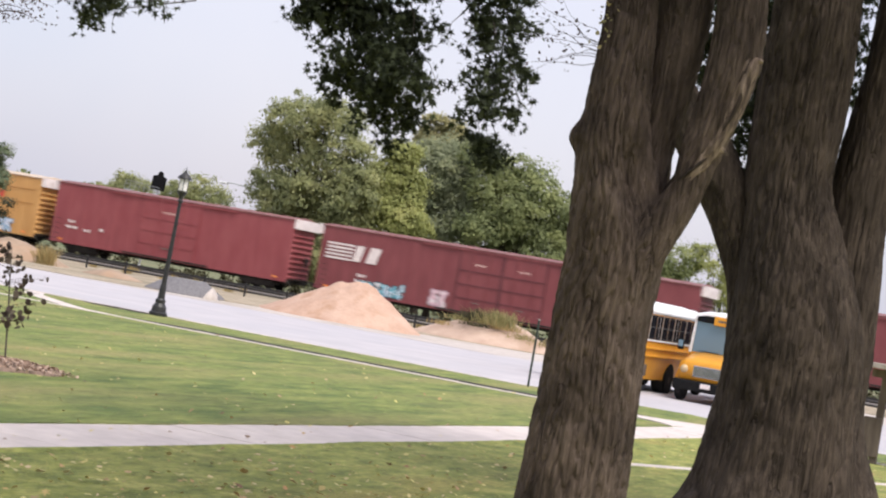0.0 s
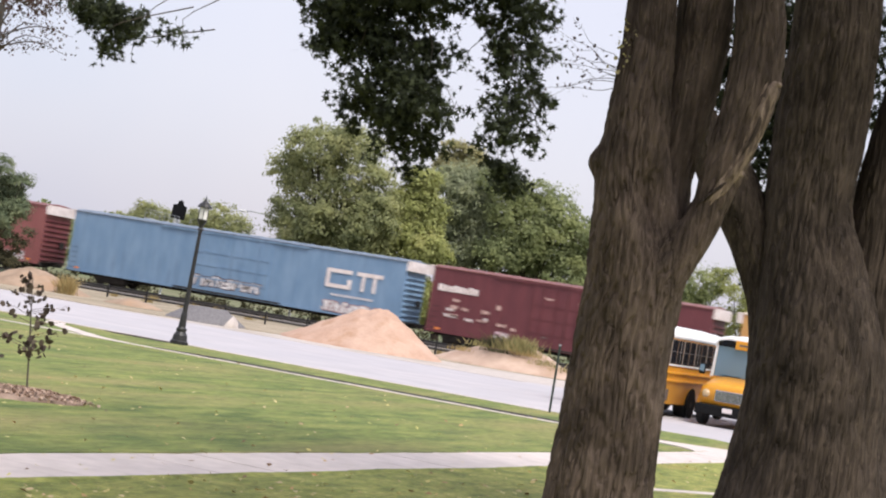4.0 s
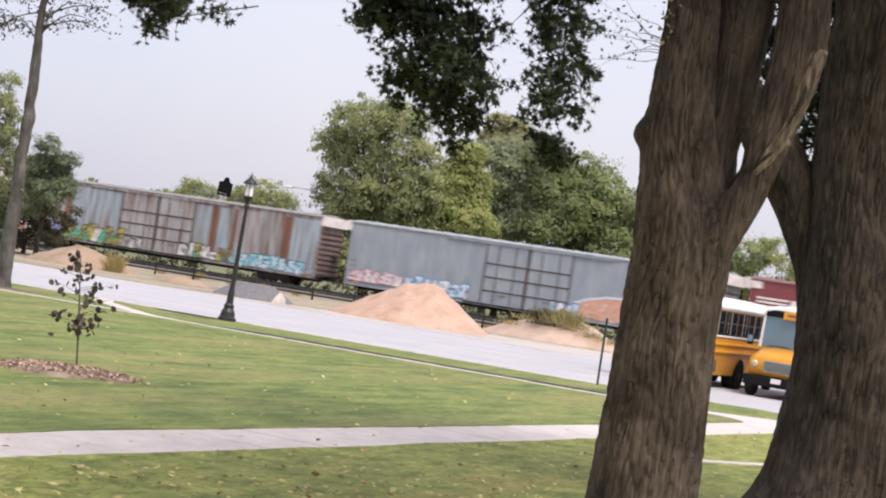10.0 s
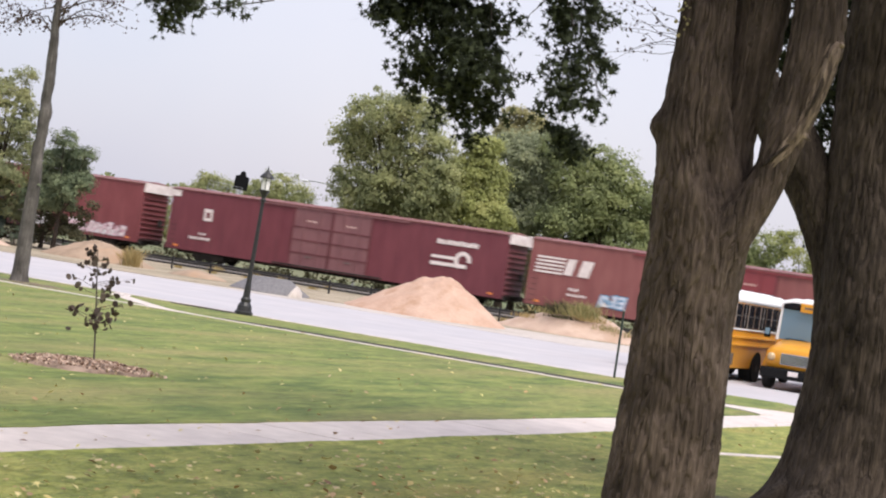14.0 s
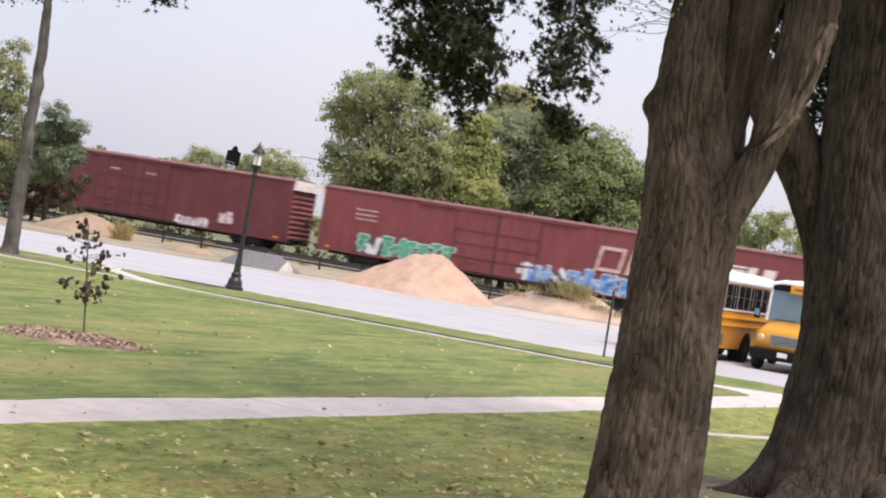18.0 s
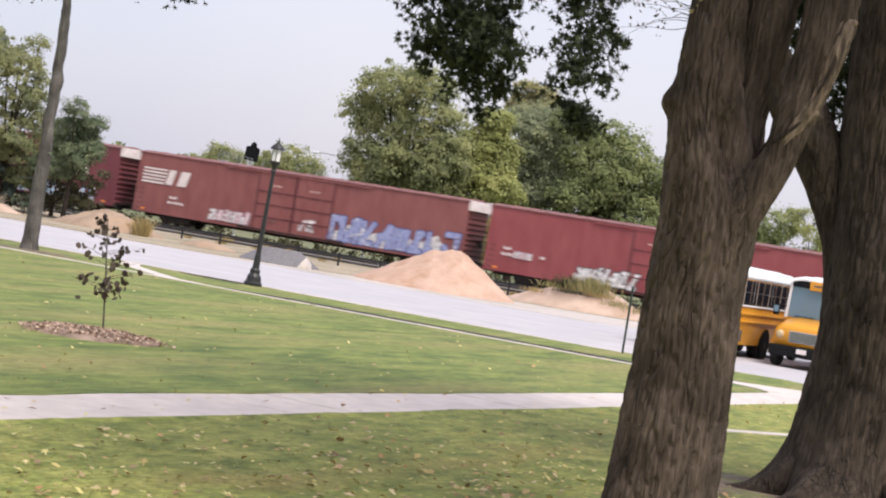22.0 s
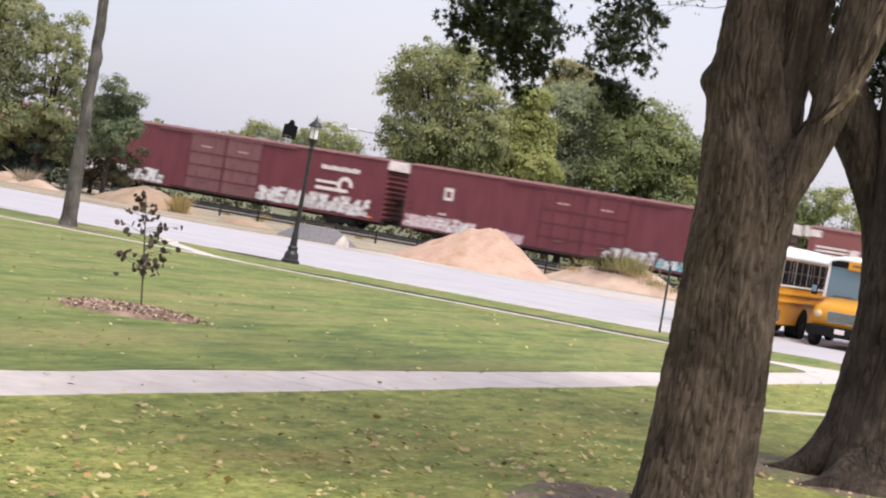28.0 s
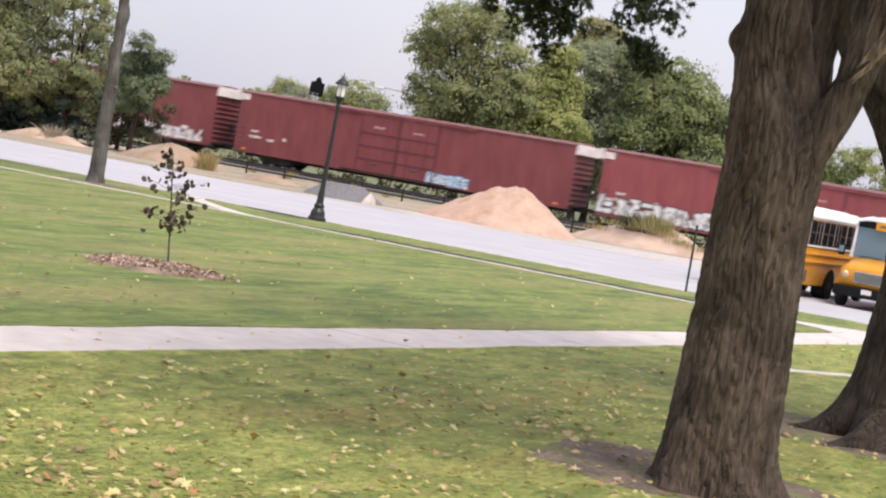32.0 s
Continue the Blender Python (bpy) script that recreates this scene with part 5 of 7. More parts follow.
tree_wood("limb", [[(0, 0, 7.9 + 0.12 * k, 0.03), ((q[0] + 38.05) * 0.5, (q[1] - 50.45) * 0.5, 0.35 * (7.9 + 0.12 * k) + 0.65 * q[2] + 0.3, 0.018), (q[0] + 38.05, q[1] - 50.45, q[2], 0.005)] for k, q in enumerate(RED_SPRAY)] + [[(0.0, 0, 3.9, 0.03), (-0.25, -0.1, 4.2, 0.015), (-0.3, -0.1, 4.6, 0.006)]], M["bark"], street_tree, segs=6, step=0.3)
rp = in_lobes(RED_SPRAY, 2700, rng, 0.1, 0.20, 9) - np.array([-38.05, 50.45, 0])
part("foliage", leaf_mesh("foliage", rp, rng.uniform(0.06, 0.14, len(rp)), M["leaf_rust"], rng, droop=0.3), None, street_tree, "sparse rust-tinged leaves")
tp = np.concatenate([rng.normal((-0.25, -0.1, 4.5), (0.08, 0.08, 0.28), (26, 3)), rng.normal((0.2, 0, 3.1), (0.1, 0.1, 0.3), (14, 3))])
tagged(part("sprout", leaf_mesh("sprout", tp, rng.uniform(0.08, 0.16, len(tp)), M["leaf_shade"], rng), None, street_tree, "green sprouts on the trunk"), kind="stuff")
sc = [(-38.05 + 2.3 * math.cos(a), 50.45 + 2.0 * math.sin(a), 11.8 + 0.6 * math.sin(3 * a), 1.3, 1.0) for a in (0.4, 1.6, 2.8, 4.0, 5.3)] + [(-38.05, 50.45, 13.2, 1.7, 1.2)]
sp = in_lobes(sc, 3200, rng, 0.3, 0.25, 20) - np.array([-38.05, 50.45, 0])
part("crown", leaf_mesh("crown", sp, rng.uniform(0.14, 0.26, len(sp)), M["leaf_rust"], rng), None, street_tree)

# ---------------- the sapling on the lawn ----------------
patch("mulch_ring", -18.4, 26.45, 1.15, 1.25, 0.03, M["mulch"], "low ring of pale brown bark mulch on the lawn", "mulch", 15, 0.05)
crng = np.random.default_rng(41)
ca_, cr_ = crng.uniform(0, 6.28, 1300), np.sqrt(crng.random(1300))
cr_ = cr_ * (0.86 + 0.20 * np.sin(3 * ca_ + 1.0) + 0.10 * np.sin(7 * ca_)) + crng.exponential(0.05, 1300)
chips = np.stack([-18.4 + 1.2 * cr_ * np.cos(ca_), 26.45 + 1.3 * cr_ * np.sin(ca_), 0.035 + 0.05 * (1 - cr_ ** 2) + crng.uniform(0, 0.02, 1300)], 1)
tagged(part("mulch_chips", leaf_mesh("mulch_chips", chips, crng.uniform(0.03, 0.085, len(chips)), M["chip"], crng, LEAF_QUAD, flat=0.3)), "loose pale and dark bark chips round the sapling", "bark chips", kind="stuff")
sapling = thing("sapling", "young sapling with thin stem and dark purple-brown leaves", "sapling", at=(-19.0, 27.6, 0.05))
tree_wood("stem", [[(0, 0, -0.05, 0.017), (-0.07, -0.04, 0.7, 0.014), (-0.13, -0.08, 1.3, 0.011), (-0.186, -0.112, 1.86, 0.006)]], M["twig"], sapling, segs=8, step=0.1)
sl = []
srng = np.random.default_rng(9)
for k in range(34):
    z = 0.60 + 1.26 * k / 34
    a, ln = srng.uniform(0, 6.28), (0.54 if k < 14 else 0.54 - 0.38 * (k - 14) / 20) * srng.uniform(0.6, 1.25)
    tip = (ln * math.cos(a), ln * math.sin(a), z + ln * 0.28)
    sl.append(((0, 0, z, 0.006), (tip[0] * 0.5, tip[1] * 0.5, z + ln * 0.16, 0.004), (*tip, 0.002)))
lean = np.array([-0.10, -0.06, 0.0])
sl = [tuple((q[0] + lean[0] * q[2], q[1] + lean[1] * q[2], q[2], q[3]) for q in b3) for b3 in sl]
tree_wood("twig", sl, M["twig"], sapling, segs=5, step=0.1)
lp = np.array([np.array(b[:3]) * t + np.array(c[:3]) * (1 - t) for a_, b, c in sl for t in srng.uniform(-0.25, 0.9, 4)])
lp = np.concatenate([lp, srng.normal((-0.05, -0.03, 0.66), (0.16, 0.16, 0.09), (34, 3))])
lp += srng.normal(0, 0.025, lp.shape)
part("leaves", leaf_mesh("leaves", lp, srng.uniform(0.07, 0.13, len(lp)), M["leaf_red"], srng, LEAF_BROAD, droop=0.6), None, sapling, "dark purple-brown leaves")


# ---------------- bushes, tufts, weeds ----------------
def tuft(label, x, y, h, w, n, mat, seed, z=-0.07, category="grass tuft", spread=0.45):
    r = np.random.default_rng(seed)
    vs, fs = [], []
    for i in range(n):
        a, lean = r.uniform(0, 6.28), abs(r.normal(0, spread))
        bx, by, hh = r.normal(0, w * 0.28), r.normal(0, w * 0.28), h * r.uniform(0.45, 1.05)
        tx, ty = bx + hh * lean * math.cos(a), by + hh * lean * math.sin(a)
        s = 0.018
        k = len(vs)
        vs += [(bx - s, by, 0), (bx + s, by, 0), ((bx + tx) / 2 + s * 0.7, (by + ty) / 2, hh * 0.62), (tx, ty, hh), ((bx + tx) / 2 - s * 0.7, (by + ty) / 2, hh * 0.62)]
        fs.append((k, k + 1, k + 2, k + 3, k + 4))
    root = tagged(part("grass_tuft", mesh_of("grass_tuft", vs, fs, M[mat])), label, category, kind="stuff")
    root.matrix_basis = pose(x, y, z)


tuft("tall straw-yellow grass tuft beside the earth heap", -60.9, 90.6, 1.15, 0.75, 420, "straw", 1)
tuft("tall straw-yellow grass tuft beside the earth heap", -61.6, 91.6, 0.85, 0.6, 220, "straw", 2)
tuft("dull dry grass tuft on the sand heap", -73.4, 92.6, 1.05, 1.1, 320, "drygrass", 3, spread=0.7)
for i, (x, y, z, h) in enumerate([(-38.5, 95.6, 0.55, 0.5), (-37.6, 95.4, 0.95, 0.6), (-36.8, 95.2, 1.15, 0.65), (-35.9, 95.2, 1.05, 0.6), (-35.0, 95.2, 0.85, 0.55), (-34.2, 95.4, 0.5, 0.6), (-36.4, 94.5, 0.8, 0.35), (-33.6, 95.8, 0.3, 0.6)]):
    tuft("green and straw weeds growing on the earth heap", x, y, h * 0.62, 1.5, 150, ("straw", "weed", "under_leaf", "weed")[i % 4], 20 + i, z - 0.03, "weeds", 0.8)
tuft("olive clump of weeds on top of the earth heap", -35.6, 95.3, 0.95, 1.7, 420, "weed", 31, 0.95, "weeds", 0.6)
tuft("dull brown weeds on top of the earth heap", -36.7, 95.4, 0.75, 1.5, 260, "under_leaf", 32, 1.0, "weeds", 0.7)
for i in range(26):
    tuft("dry grass tuft on the railway verge", random.uniform(-72, -26), random.uniform(99.5, 112), random.uniform(0.25, 0.5), 0.6, 60, "straw", 60 + i, -0.07)
for i, (x, y, w, h) in enumerate([(-66.3, 94.2, 1.0, 0.75), (-67.6, 94.8, 0.9, 0.65), (-72.4, 95.0, 0.9, 0.9)]):
    root = thing("bush", "low grey-green bush behind the earth heap", "bush", at=(x, y, -0.07), group="bushes beside the road")
    r = np.random.default_rng(90 + i)
    tree_wood("stem", [[(0, 0, -0.05, 0.03), (r.uniform(-1, 1) * w * 0.5, r.uniform(-1, 1) * w * 0.5, h * 0.6, 0.012), (r.uniform(-1, 1) * w * 0.7, r.uniform(-1, 1) * w * 0.7, h, 0.005)] for _ in range(7)], M["twig"], root, segs=5, step=0.2)
    q = in_lobes([(0, 0, h * 0.6, w, h * 0.6)], 900, r, 0.3, 0.15)
    part("leaves", leaf_mesh("leaves", q, r.uniform(0.07, 0.15, len(q)), M["bush"], r), None, root)


# ================= street furniture =================
lamp = thing("street_lamp", "black cast-iron lamp post with a glazed lantern on top", "street lamp", at=(-31.98, 54.45, 0.0))
lamp.matrix_basis = pose(-31.98, 54.45, 0.0, 0, 1.4, 0)
part("base", lathe(bmesh.new(), [(0.30, 0), (0.30, 0.10), (0.25, 0.14), (0.23, 0.30), (0.155, 0.42), (0.17, 0.46), (0.17, 0.52), (0.12, 0.58), (0.105, 0.95), (0.085, 1.05)], 16), M["black_iron"], lamp, "flared cast-iron base")
part("post", lathe(bmesh.new(), [(0.082, 1.05), (0.075, 1.6), (0.064, 2.8), (0.055, 3.78)], 24, ribs=12, rib_depth=0.10), M["black_iron"], lamp, "fluted post")
part("collar", lathe(bmesh.new(), [(0.06, 3.74), (0.10, 3.78), (0.10, 3.82), (0.065, 3.86), (0.08, 3.95), (0.15, 4.06), (0.17, 4.10), (0.17, 4.13)], 16), M["black_iron"], lamp)
cagebm = bmesh.new()
for i in range(6):
    a = math.pi / 3 * i
    c, s = math.cos(a), math.sin(a)
    lathe(cagebm, [(0.014, 0), (0.014, 0.42)], 6, (0.165 * c, 0.165 * s, 4.12))
part("lantern_frame", cagebm, M["black_iron"], lamp, "slim lantern bars")
for i in range(6):
    a = math.pi / 3 * (i + 0.5)
    bm = boxed(-0.075, 0.075, -0.003, 0.003, 4.14, 4.53)
    bmesh.ops.transform(bm, matrix=Matrix.Translation((0.143 * math.cos(a), 0.143 * math.sin(a), 0)) @ Matrix.Rotation(a + math.pi / 2, 4, "Z"), verts=bm.verts)
    part("pane", bm, M["lamp_glass"], lamp, "milky lantern pane")
part("lamp_holder", lathe(bmesh.new(), [(0.03, 4.12), (0.03, 4.22), (0.045, 4.25), (0.045, 4.38), (0.02, 4.42)], 10), M["galv"], lamp)
part("lantern_roof", lathe(bmesh.new(), [(0.24, 4.52), (0.235, 4.56), (0.15, 4.66), (0.07, 4.73), (0.05, 4.76)], 12), M["black_iron"], lamp, "hexagonal lantern roof")
part("finial", lathe(bmesh.new(), [(0.035, 4.75), (0.045, 4.79), (0.018, 4.82), (0.018, 4.86), (0.004, 4.93)], 10), M["black_iron"], lamp)

sign_post = thing("sign_post", "thin bare dark green metal sign post beside the kerb", "sign post", at=(-19.0, 54.4, 0))
bm = boxed(-0.030, 0.030, -0.004, 0.004, -0.1, 2.02)
box(bm, -0.030, -0.022, 0.004, 0.03, -0.1, 2.02)
box(bm, 0.022, 0.030, 0.004, 0.03, -0.1, 2.02)
part("channel_post", bm, M["dark_post"], sign_post)
part("cap", boxed(-0.034, 0.034, -0.008, 0.034, 2.02, 2.05), M["galv"], sign_post, "pale metal cap")

# block signal behind the train
signal = thing("railway_signal", "dark railway block signal on a mast with railed platform", "railway signal", at=(-75.2, 124.0, -0.1))
signal.matrix_basis = pose(-75.2, 124.0, -0.1, 0, 5.0, 0)
part("mast", lathe(bmesh.new(), [(0.16, 0), (0.16, 0.3), (0.09, 0.4), (0.08, 6.2)], 12), M["galv"], signal)
plate_pts = [(x * 1.45, 6.80 + (z - 6.85) * 1.0) for x, z in ((-0.42, 6.15), (0.40, 6.15), (0.40, 7.15), (0.18, 7.25), (0.14, 7.48), (0, 7.60), (-0.14, 7.48), (-0.18, 7.25), (-0.42, 7.15))]
part("back_plate", plate(bmesh.new(), plate_pts, -0.14, 0.05), M["bus_black"], signal, "black signal back plate")
for z in (6.45, 6.85):
    part("hood", lathe(bmesh.new(), [(0.16, 0.0), (0.17, 0.35)], 14, (0, -0.09, z), "y"), M["bus_black"], signal)
part("platform", boxed(-2.6, 0.5, -0.5, 0.5, 5.55, 5.62), M["galv"], signal, "galvanised maintenance platform")
for i in range(8):
    part("railing_post", boxed(-2.58 + 0.42 * i, -2.56 + 0.42 * i, -0.5, -0.48, 5.62, 6.30), M["galv"], signal)
for z in (6.0, 6.28):
    part("handrail", boxed(-2.6, 0.45, -0.5, -0.48, z, z + 0.025), M["galv"], signal)
part("bracket", boxed(-2.6, 0.2, -0.06, 0.06, 5.35, 5.55), M["galv"], signal)

# far road lamp with a bowed arm
far_lamp = thing("street_lamp", "far galvanised road lamp with a long bowed arm", "street lamp", at=(-73.2, 141.5, -0.16))
part("pole", lathe(bmesh.new(), [(0.12, 0), (0.07, 7.0)], 10), M["galv"], far_lamp)
v, f = [], []
limb(v, f, [(0, 0, 6.9, 0.06), (-1.0, -0.3, 7.35, 0.055), (-2.6, -0.8, 7.95, 0.05), (-4.2, -1.3, 8.15, 0.05), (-4.8, -1.5, 8.12, 0.05)], segs=8, step=0.3)
part("arm", mesh_of("arm", v, f, M["galv"], True), None, far_lamp, "bowed lamp arm")
bm = boxed(-5.35, -4.75, -1.68, -1.38, 7.98, 8.18, 0.07)
part("lamp_head", bm, M["bus_white"], far_lamp, "pale lamp head")

bm = bmesh.new()
low_ring = [bm.verts.new(p) for p in ((-27.5, 60.0, -0.103), (6, 60.0, -0.103), (6, 82.0, -0.103), (-30.5, 82.0, -0.103))]
top_ring = [bm.verts.new(p) for p in ((-21.5, 64.6, 0.03), (4, 64.6, 0.03), (4, 80.0, 0.03), (-25.5, 80.0, 0.03))]
bm.faces.new(top_ring)
for i in range(4):
    bm.faces.new((low_ring[i], low_ring[(i + 1) % 4], top_ring[(i + 1) % 4], top_ring[i]))
tagged(part("apron", bm, M["road"]), "gently raised concrete apron where the buses park", "apron", kind="structure")

# small timber shelter beside the footpath
shelter = thing("shelter", "small weathered wooden shelter with a pale roof edge", "shelter", at=(-7.7, 48.6, 0))
part("post", boxed(-0.09, 0.09, -0.09, 0.09, -0.05, 2.35, 0.01), M["wood_grey"], shelter)
part("post", boxed(2.1, 2.28, -0.09, 0.09, -0.05, 2.35, 0.01), M["wood_grey"], shelter)
part("beam", boxed(-0.35, 2.6, -0.10, 0.10, 2.14, 2.34, 0.01), M["wood_grey"], shelter)
part("roof", boxed(-0.55, 2.8, -0.9, 0.9, 2.36, 2.50, 0.02), M["wood_pale"], shelter, "pale weathered roof boards")
part("panel", boxed(-0.36, 0.12, -0.16, -0.11, 0.15, 1.15, 0.03), M["wood_grey"], shelter, "brown board fixed to the post")
part("brace", boxed(0.09, 0.17, -0.05, 0.05, 1.55, 2.14, 0.01), M["wood_grey"], shelter)


# ================= school buses =================
def school_bus(x, y, label, turn=0.0, axle=7.4):
    """A bus that faces -y, or turned; its nose lies at y, its middle at x; axle: the rear axle behind the nose."""
    root = thing("school_bus", label, "bus", at=(x, y, 0.03), group="parked school buses", turn=turn)
    root.scale = (1.03, 1.03, 1.03)
    # passenger body behind the hood
    bm = bmesh.new()
    prof = [(-1.10, 0.46), (-1.21, 1.24), (-1.22, 2.70), (-1.16, 2.88), (-0.85, 3.08), (-0.4, 3.17), (0.4, 3.17), (0.85, 3.08), (1.16, 2.88), (1.22, 2.70), (1.21, 1.24), (1.10, 0.46)]
    rings = []
    for yy in (1.75, 1.95, 10.0, 10.25):
        k = 0.97 if yy in (1.75, 10.25) else 1.0
        rings.append([bm.verts.new((px * k, yy, 0.62 + (min(pz, 2.84) - 0.62))) for px, pz in prof])
    for a, b in zip(rings, rings[1:]):
        for i in range(len(prof)):
            j = (i + 1) % len(prof)
            bm.faces.new((a[i], a[j], b[j], b[i]))
    bm.faces.new(rings[0])
    bm.faces.new(rings[-1][::-1])
    part("body", bm, M["bus_yellow"], root)
    bm = bmesh.new()
    top = [(-1.235, 2.74), (-1.16, 2.93), (-0.86, 3.10), (-0.4, 3.19), (0.4, 3.19), (0.86, 3.10), (1.16, 2.93), (1.235, 2.74)]
    rings = []
    for yy, k, dz in ((1.72, 0.90, -0.16), (1.86, 0.97, -0.04), (2.2, 1.0, 0.0), (10.0, 1.0, 0.0), (10.22, 0.97, -0.05), (10.3, 0.90, -0.18)):
        rings.append([bm.verts.new((px * k, yy, 2.74 + (pz - 2.74) * k + dz * (pz > 2.8))) for px, pz in top])
    for a, b in zip(rings, rings[1:]):
        for i in range(len(top)):
            j = (i + 1) % len(top)
            bm.faces.new((a[i], a[j], b[j], b[i]))
    bm.faces.new(rings[0])
    bm.faces.new(rings[-1][::-1])
    part("roof", bm, M["bus_white"], root, "white painted roof", True)
    # sloping hood with fenders
    bm = bmesh.new()
    rings = []
    for yy, w, z0, z1 in ((0.18, 0.96, 0.76, 1.34), (0.26, 1.06, 0.74, 1.44), (0.45, 1.10, 0.73, 1.52), (0.9, 1.13, 0.72, 1.60), (1.80, 1.17, 0.70, 1.74)):
        rings.append([bm.verts.new(q) for q in ((-w, yy, z0), (-w, yy, z1 - 0.22), (-w * 0.82, yy, z1 - 0.05), (-w * 0.5, yy, z1), (w * 0.5, yy, z1), (w * 0.82, yy, z1 - 0.05), (w, yy, z1 - 0.22), (w, yy, z0))])
    for a, b in zip(rings, rings[1:]):
        for i in range(8):
            j = (i + 1) % 8
            bm.faces.new((a[i], a[j], b[j], b[i]))
    bm.faces.new(rings[0])
    bm.faces.new(rings[-1][::-1])
    part("hood", bm, M["bus_yellow"], root, "sloping yellow hood", True)
    g = part("grille", boxed(-0.54, 0.54, 0.13, 0.19, 0.86, 1.25, 0.03), M["chrome"], root, "grey barred grille")
    for i in range(7):
        part("bar", boxed(-0.50, 0.50, 0.118, 0.14, 0.89 + 0.050 * i, 0.912 + 0.050 * i), M["bus_black"], g)
    for s in (-1, 1):
        part("headlight", lathe(bmesh.new(), [(0.03, 0.085), (0.09, 0.10), (0.135, 0.14), (0.15, 0.26)], 18, (s * 0.86, 0, 1.09), "y"), M["headlight"], root, "round headlight")
        bm = bmesh.new()
        arc = [(r, radians(8 + 164 * i / 14)) for r in (0.56, 0.66) for i in range(15)]
        ring = [[bm.verts.new((s * w, 1.02 - r * math.cos(a), 0.50 + r * math.sin(a))) for r, a in arc] for w in (0.90, 1.19)]
        for i in range(14):
            for r0, r1 in ((ring[0], ring[1]),):
                bm.faces.new((r0[i], r0[i + 1], r1[i + 1], r1[i]))
                bm.faces.new((r0[i + 15], r1[i + 15], r1[i + 16], r0[i + 16]))
            for rr in ring:
                bm.faces.new((rr[i], rr[i + 15], rr[i + 16], rr[i + 1]))
        part("fender", bm, M["bus_yellow"], root, "arched yellow fender", True)
    part("bumper", boxed(-1.14, 1.14, 0.0, 0.20, 0.38, 0.74, 0.05), M["bus_black"], root, "black front bumper")
    part("plate", boxed(-0.17, 0.17, -0.008, 0.0, 0.52, 0.68), M["white"], root, "blank white number plate")
    part("valance", boxed(-1.0, 1.0, 0.2, 1.7, 0.40, 0.72), M["bus_black"], root)
    # windshield, pillars and the sign above it
    bm = bmesh.new()
    q = [bm.verts.new(p) for p in ((-1.10, 1.74, 1.70), (1.10, 1.74, 1.70), (1.04, 1.62, 2.76), (-1.04, 1.62, 2.76), (-1.10, 1.80, 1.70), (1.10, 1.80, 1.70), (1.04, 1.80, 2.76), (-1.04, 1.80, 2.76))]
    for i in ((0, 1, 2, 3), (7, 6, 5, 4), (0, 4, 5, 1), (1, 5, 6, 2), (2, 6, 7, 3), (3, 7, 4, 0)):
        bm.faces.new([q[k] for k in i])
    part("windshield", bm, M["shield"], root, "windshield with the sky's reflection put into its blue-grey colour")
    for s in (-1, 1):
        bm = boxed(-0.045, 0.045, 1.62, 1.82, 1.66, 2.92, 0.02)
        bmesh.ops.transform(bm, matrix=Matrix.Translation((s * 1.16, 0, 0)) @ Matrix.Rotation(-s * 0.06, 4, "Y") @ Matrix.Translation((s * 0.10, 0, 0)), verts=bm.verts)
        part("pillar", bm, M["bus_white"], root, "white windshield pillar")
    part("header", boxed(-1.06, 1.06, 1.56, 1.85, 2.75, 2.97, 0.05), M["bus_black"], root, "black cap with lamps")
    bm = bmesh.new()
    rings = []
    for yy, dz in ((1.54, 0.0), (1.60, 0.05), (1.95, 0.10)):
        rings.append([bm.verts.new((px, yy, pz + dz)) for px, pz in ((-1.16, 2.80), (-1.10, 2.95), (-0.75, 3.05), (0.75, 3.05), (1.10, 2.95), (1.16, 2.80), (1.08, 2.80), (1.03, 2.92), (0.72, 2.99), (-0.72, 2.99), (-1.03, 2.92), (-1.08, 2.80))])
    for a, c in zip(rings, rings[1:]):
        for i in range(12):
            bm.faces.new((a[i], a[(i + 1) % 12], c[(i + 1) % 12], c[i]))
    bm.faces.new(rings[0])
    bm.faces.new(rings[-1][::-1])
    part("roof_brow", bm, M["bus_white"], root, "white rounded roof brow")
    sg = part("sign", boxed(-0.44, 0.60, 1.50, 1.56, 2.70, 3.00, 0.02), M["bus_yellow"], root, "yellow roof sign with dark bars")
    for i in range(2):
        part("bar", boxed(-0.30 + 0.42 * i, 0.06 + 0.42 * i, 1.492, 1.50, 2.82, 2.89), M["wood_grey"], sg)
    for s in (-1, 1):
        part("marker_lamp", lathe(bmesh.new(), [(0.09, 1.55), (0.09, 1.60)], 12, (s * 0.82, 0, 2.86), "y"), M["bus_glass"], root)
        part("wiper", boxed(s * 0.5 - 0.35, s * 0.5 + 0.35, 1.69, 1.71, 1.74, 1.76), M["bus_black"], root)
        mr = part("mirror", boxed(s * 1.42 - 0.11, s * 1.42 + 0.11, 1.30, 1.40, 1.70, 2.06, 0.04), M["bus_black"], root, "black side mirror")
        part("mirror_arm", boxed(min(s * 1.1, s * 1.4), max(s * 1.1, s * 1.4), 1.36, 1.40, 2.02, 2.06), M["bus_black"], mr)
        part("mirror_glass", boxed(s * 1.42 - 0.08, s * 1.42 + 0.08, 1.285, 1.30, 1.80, 2.02), M["shield"], mr)
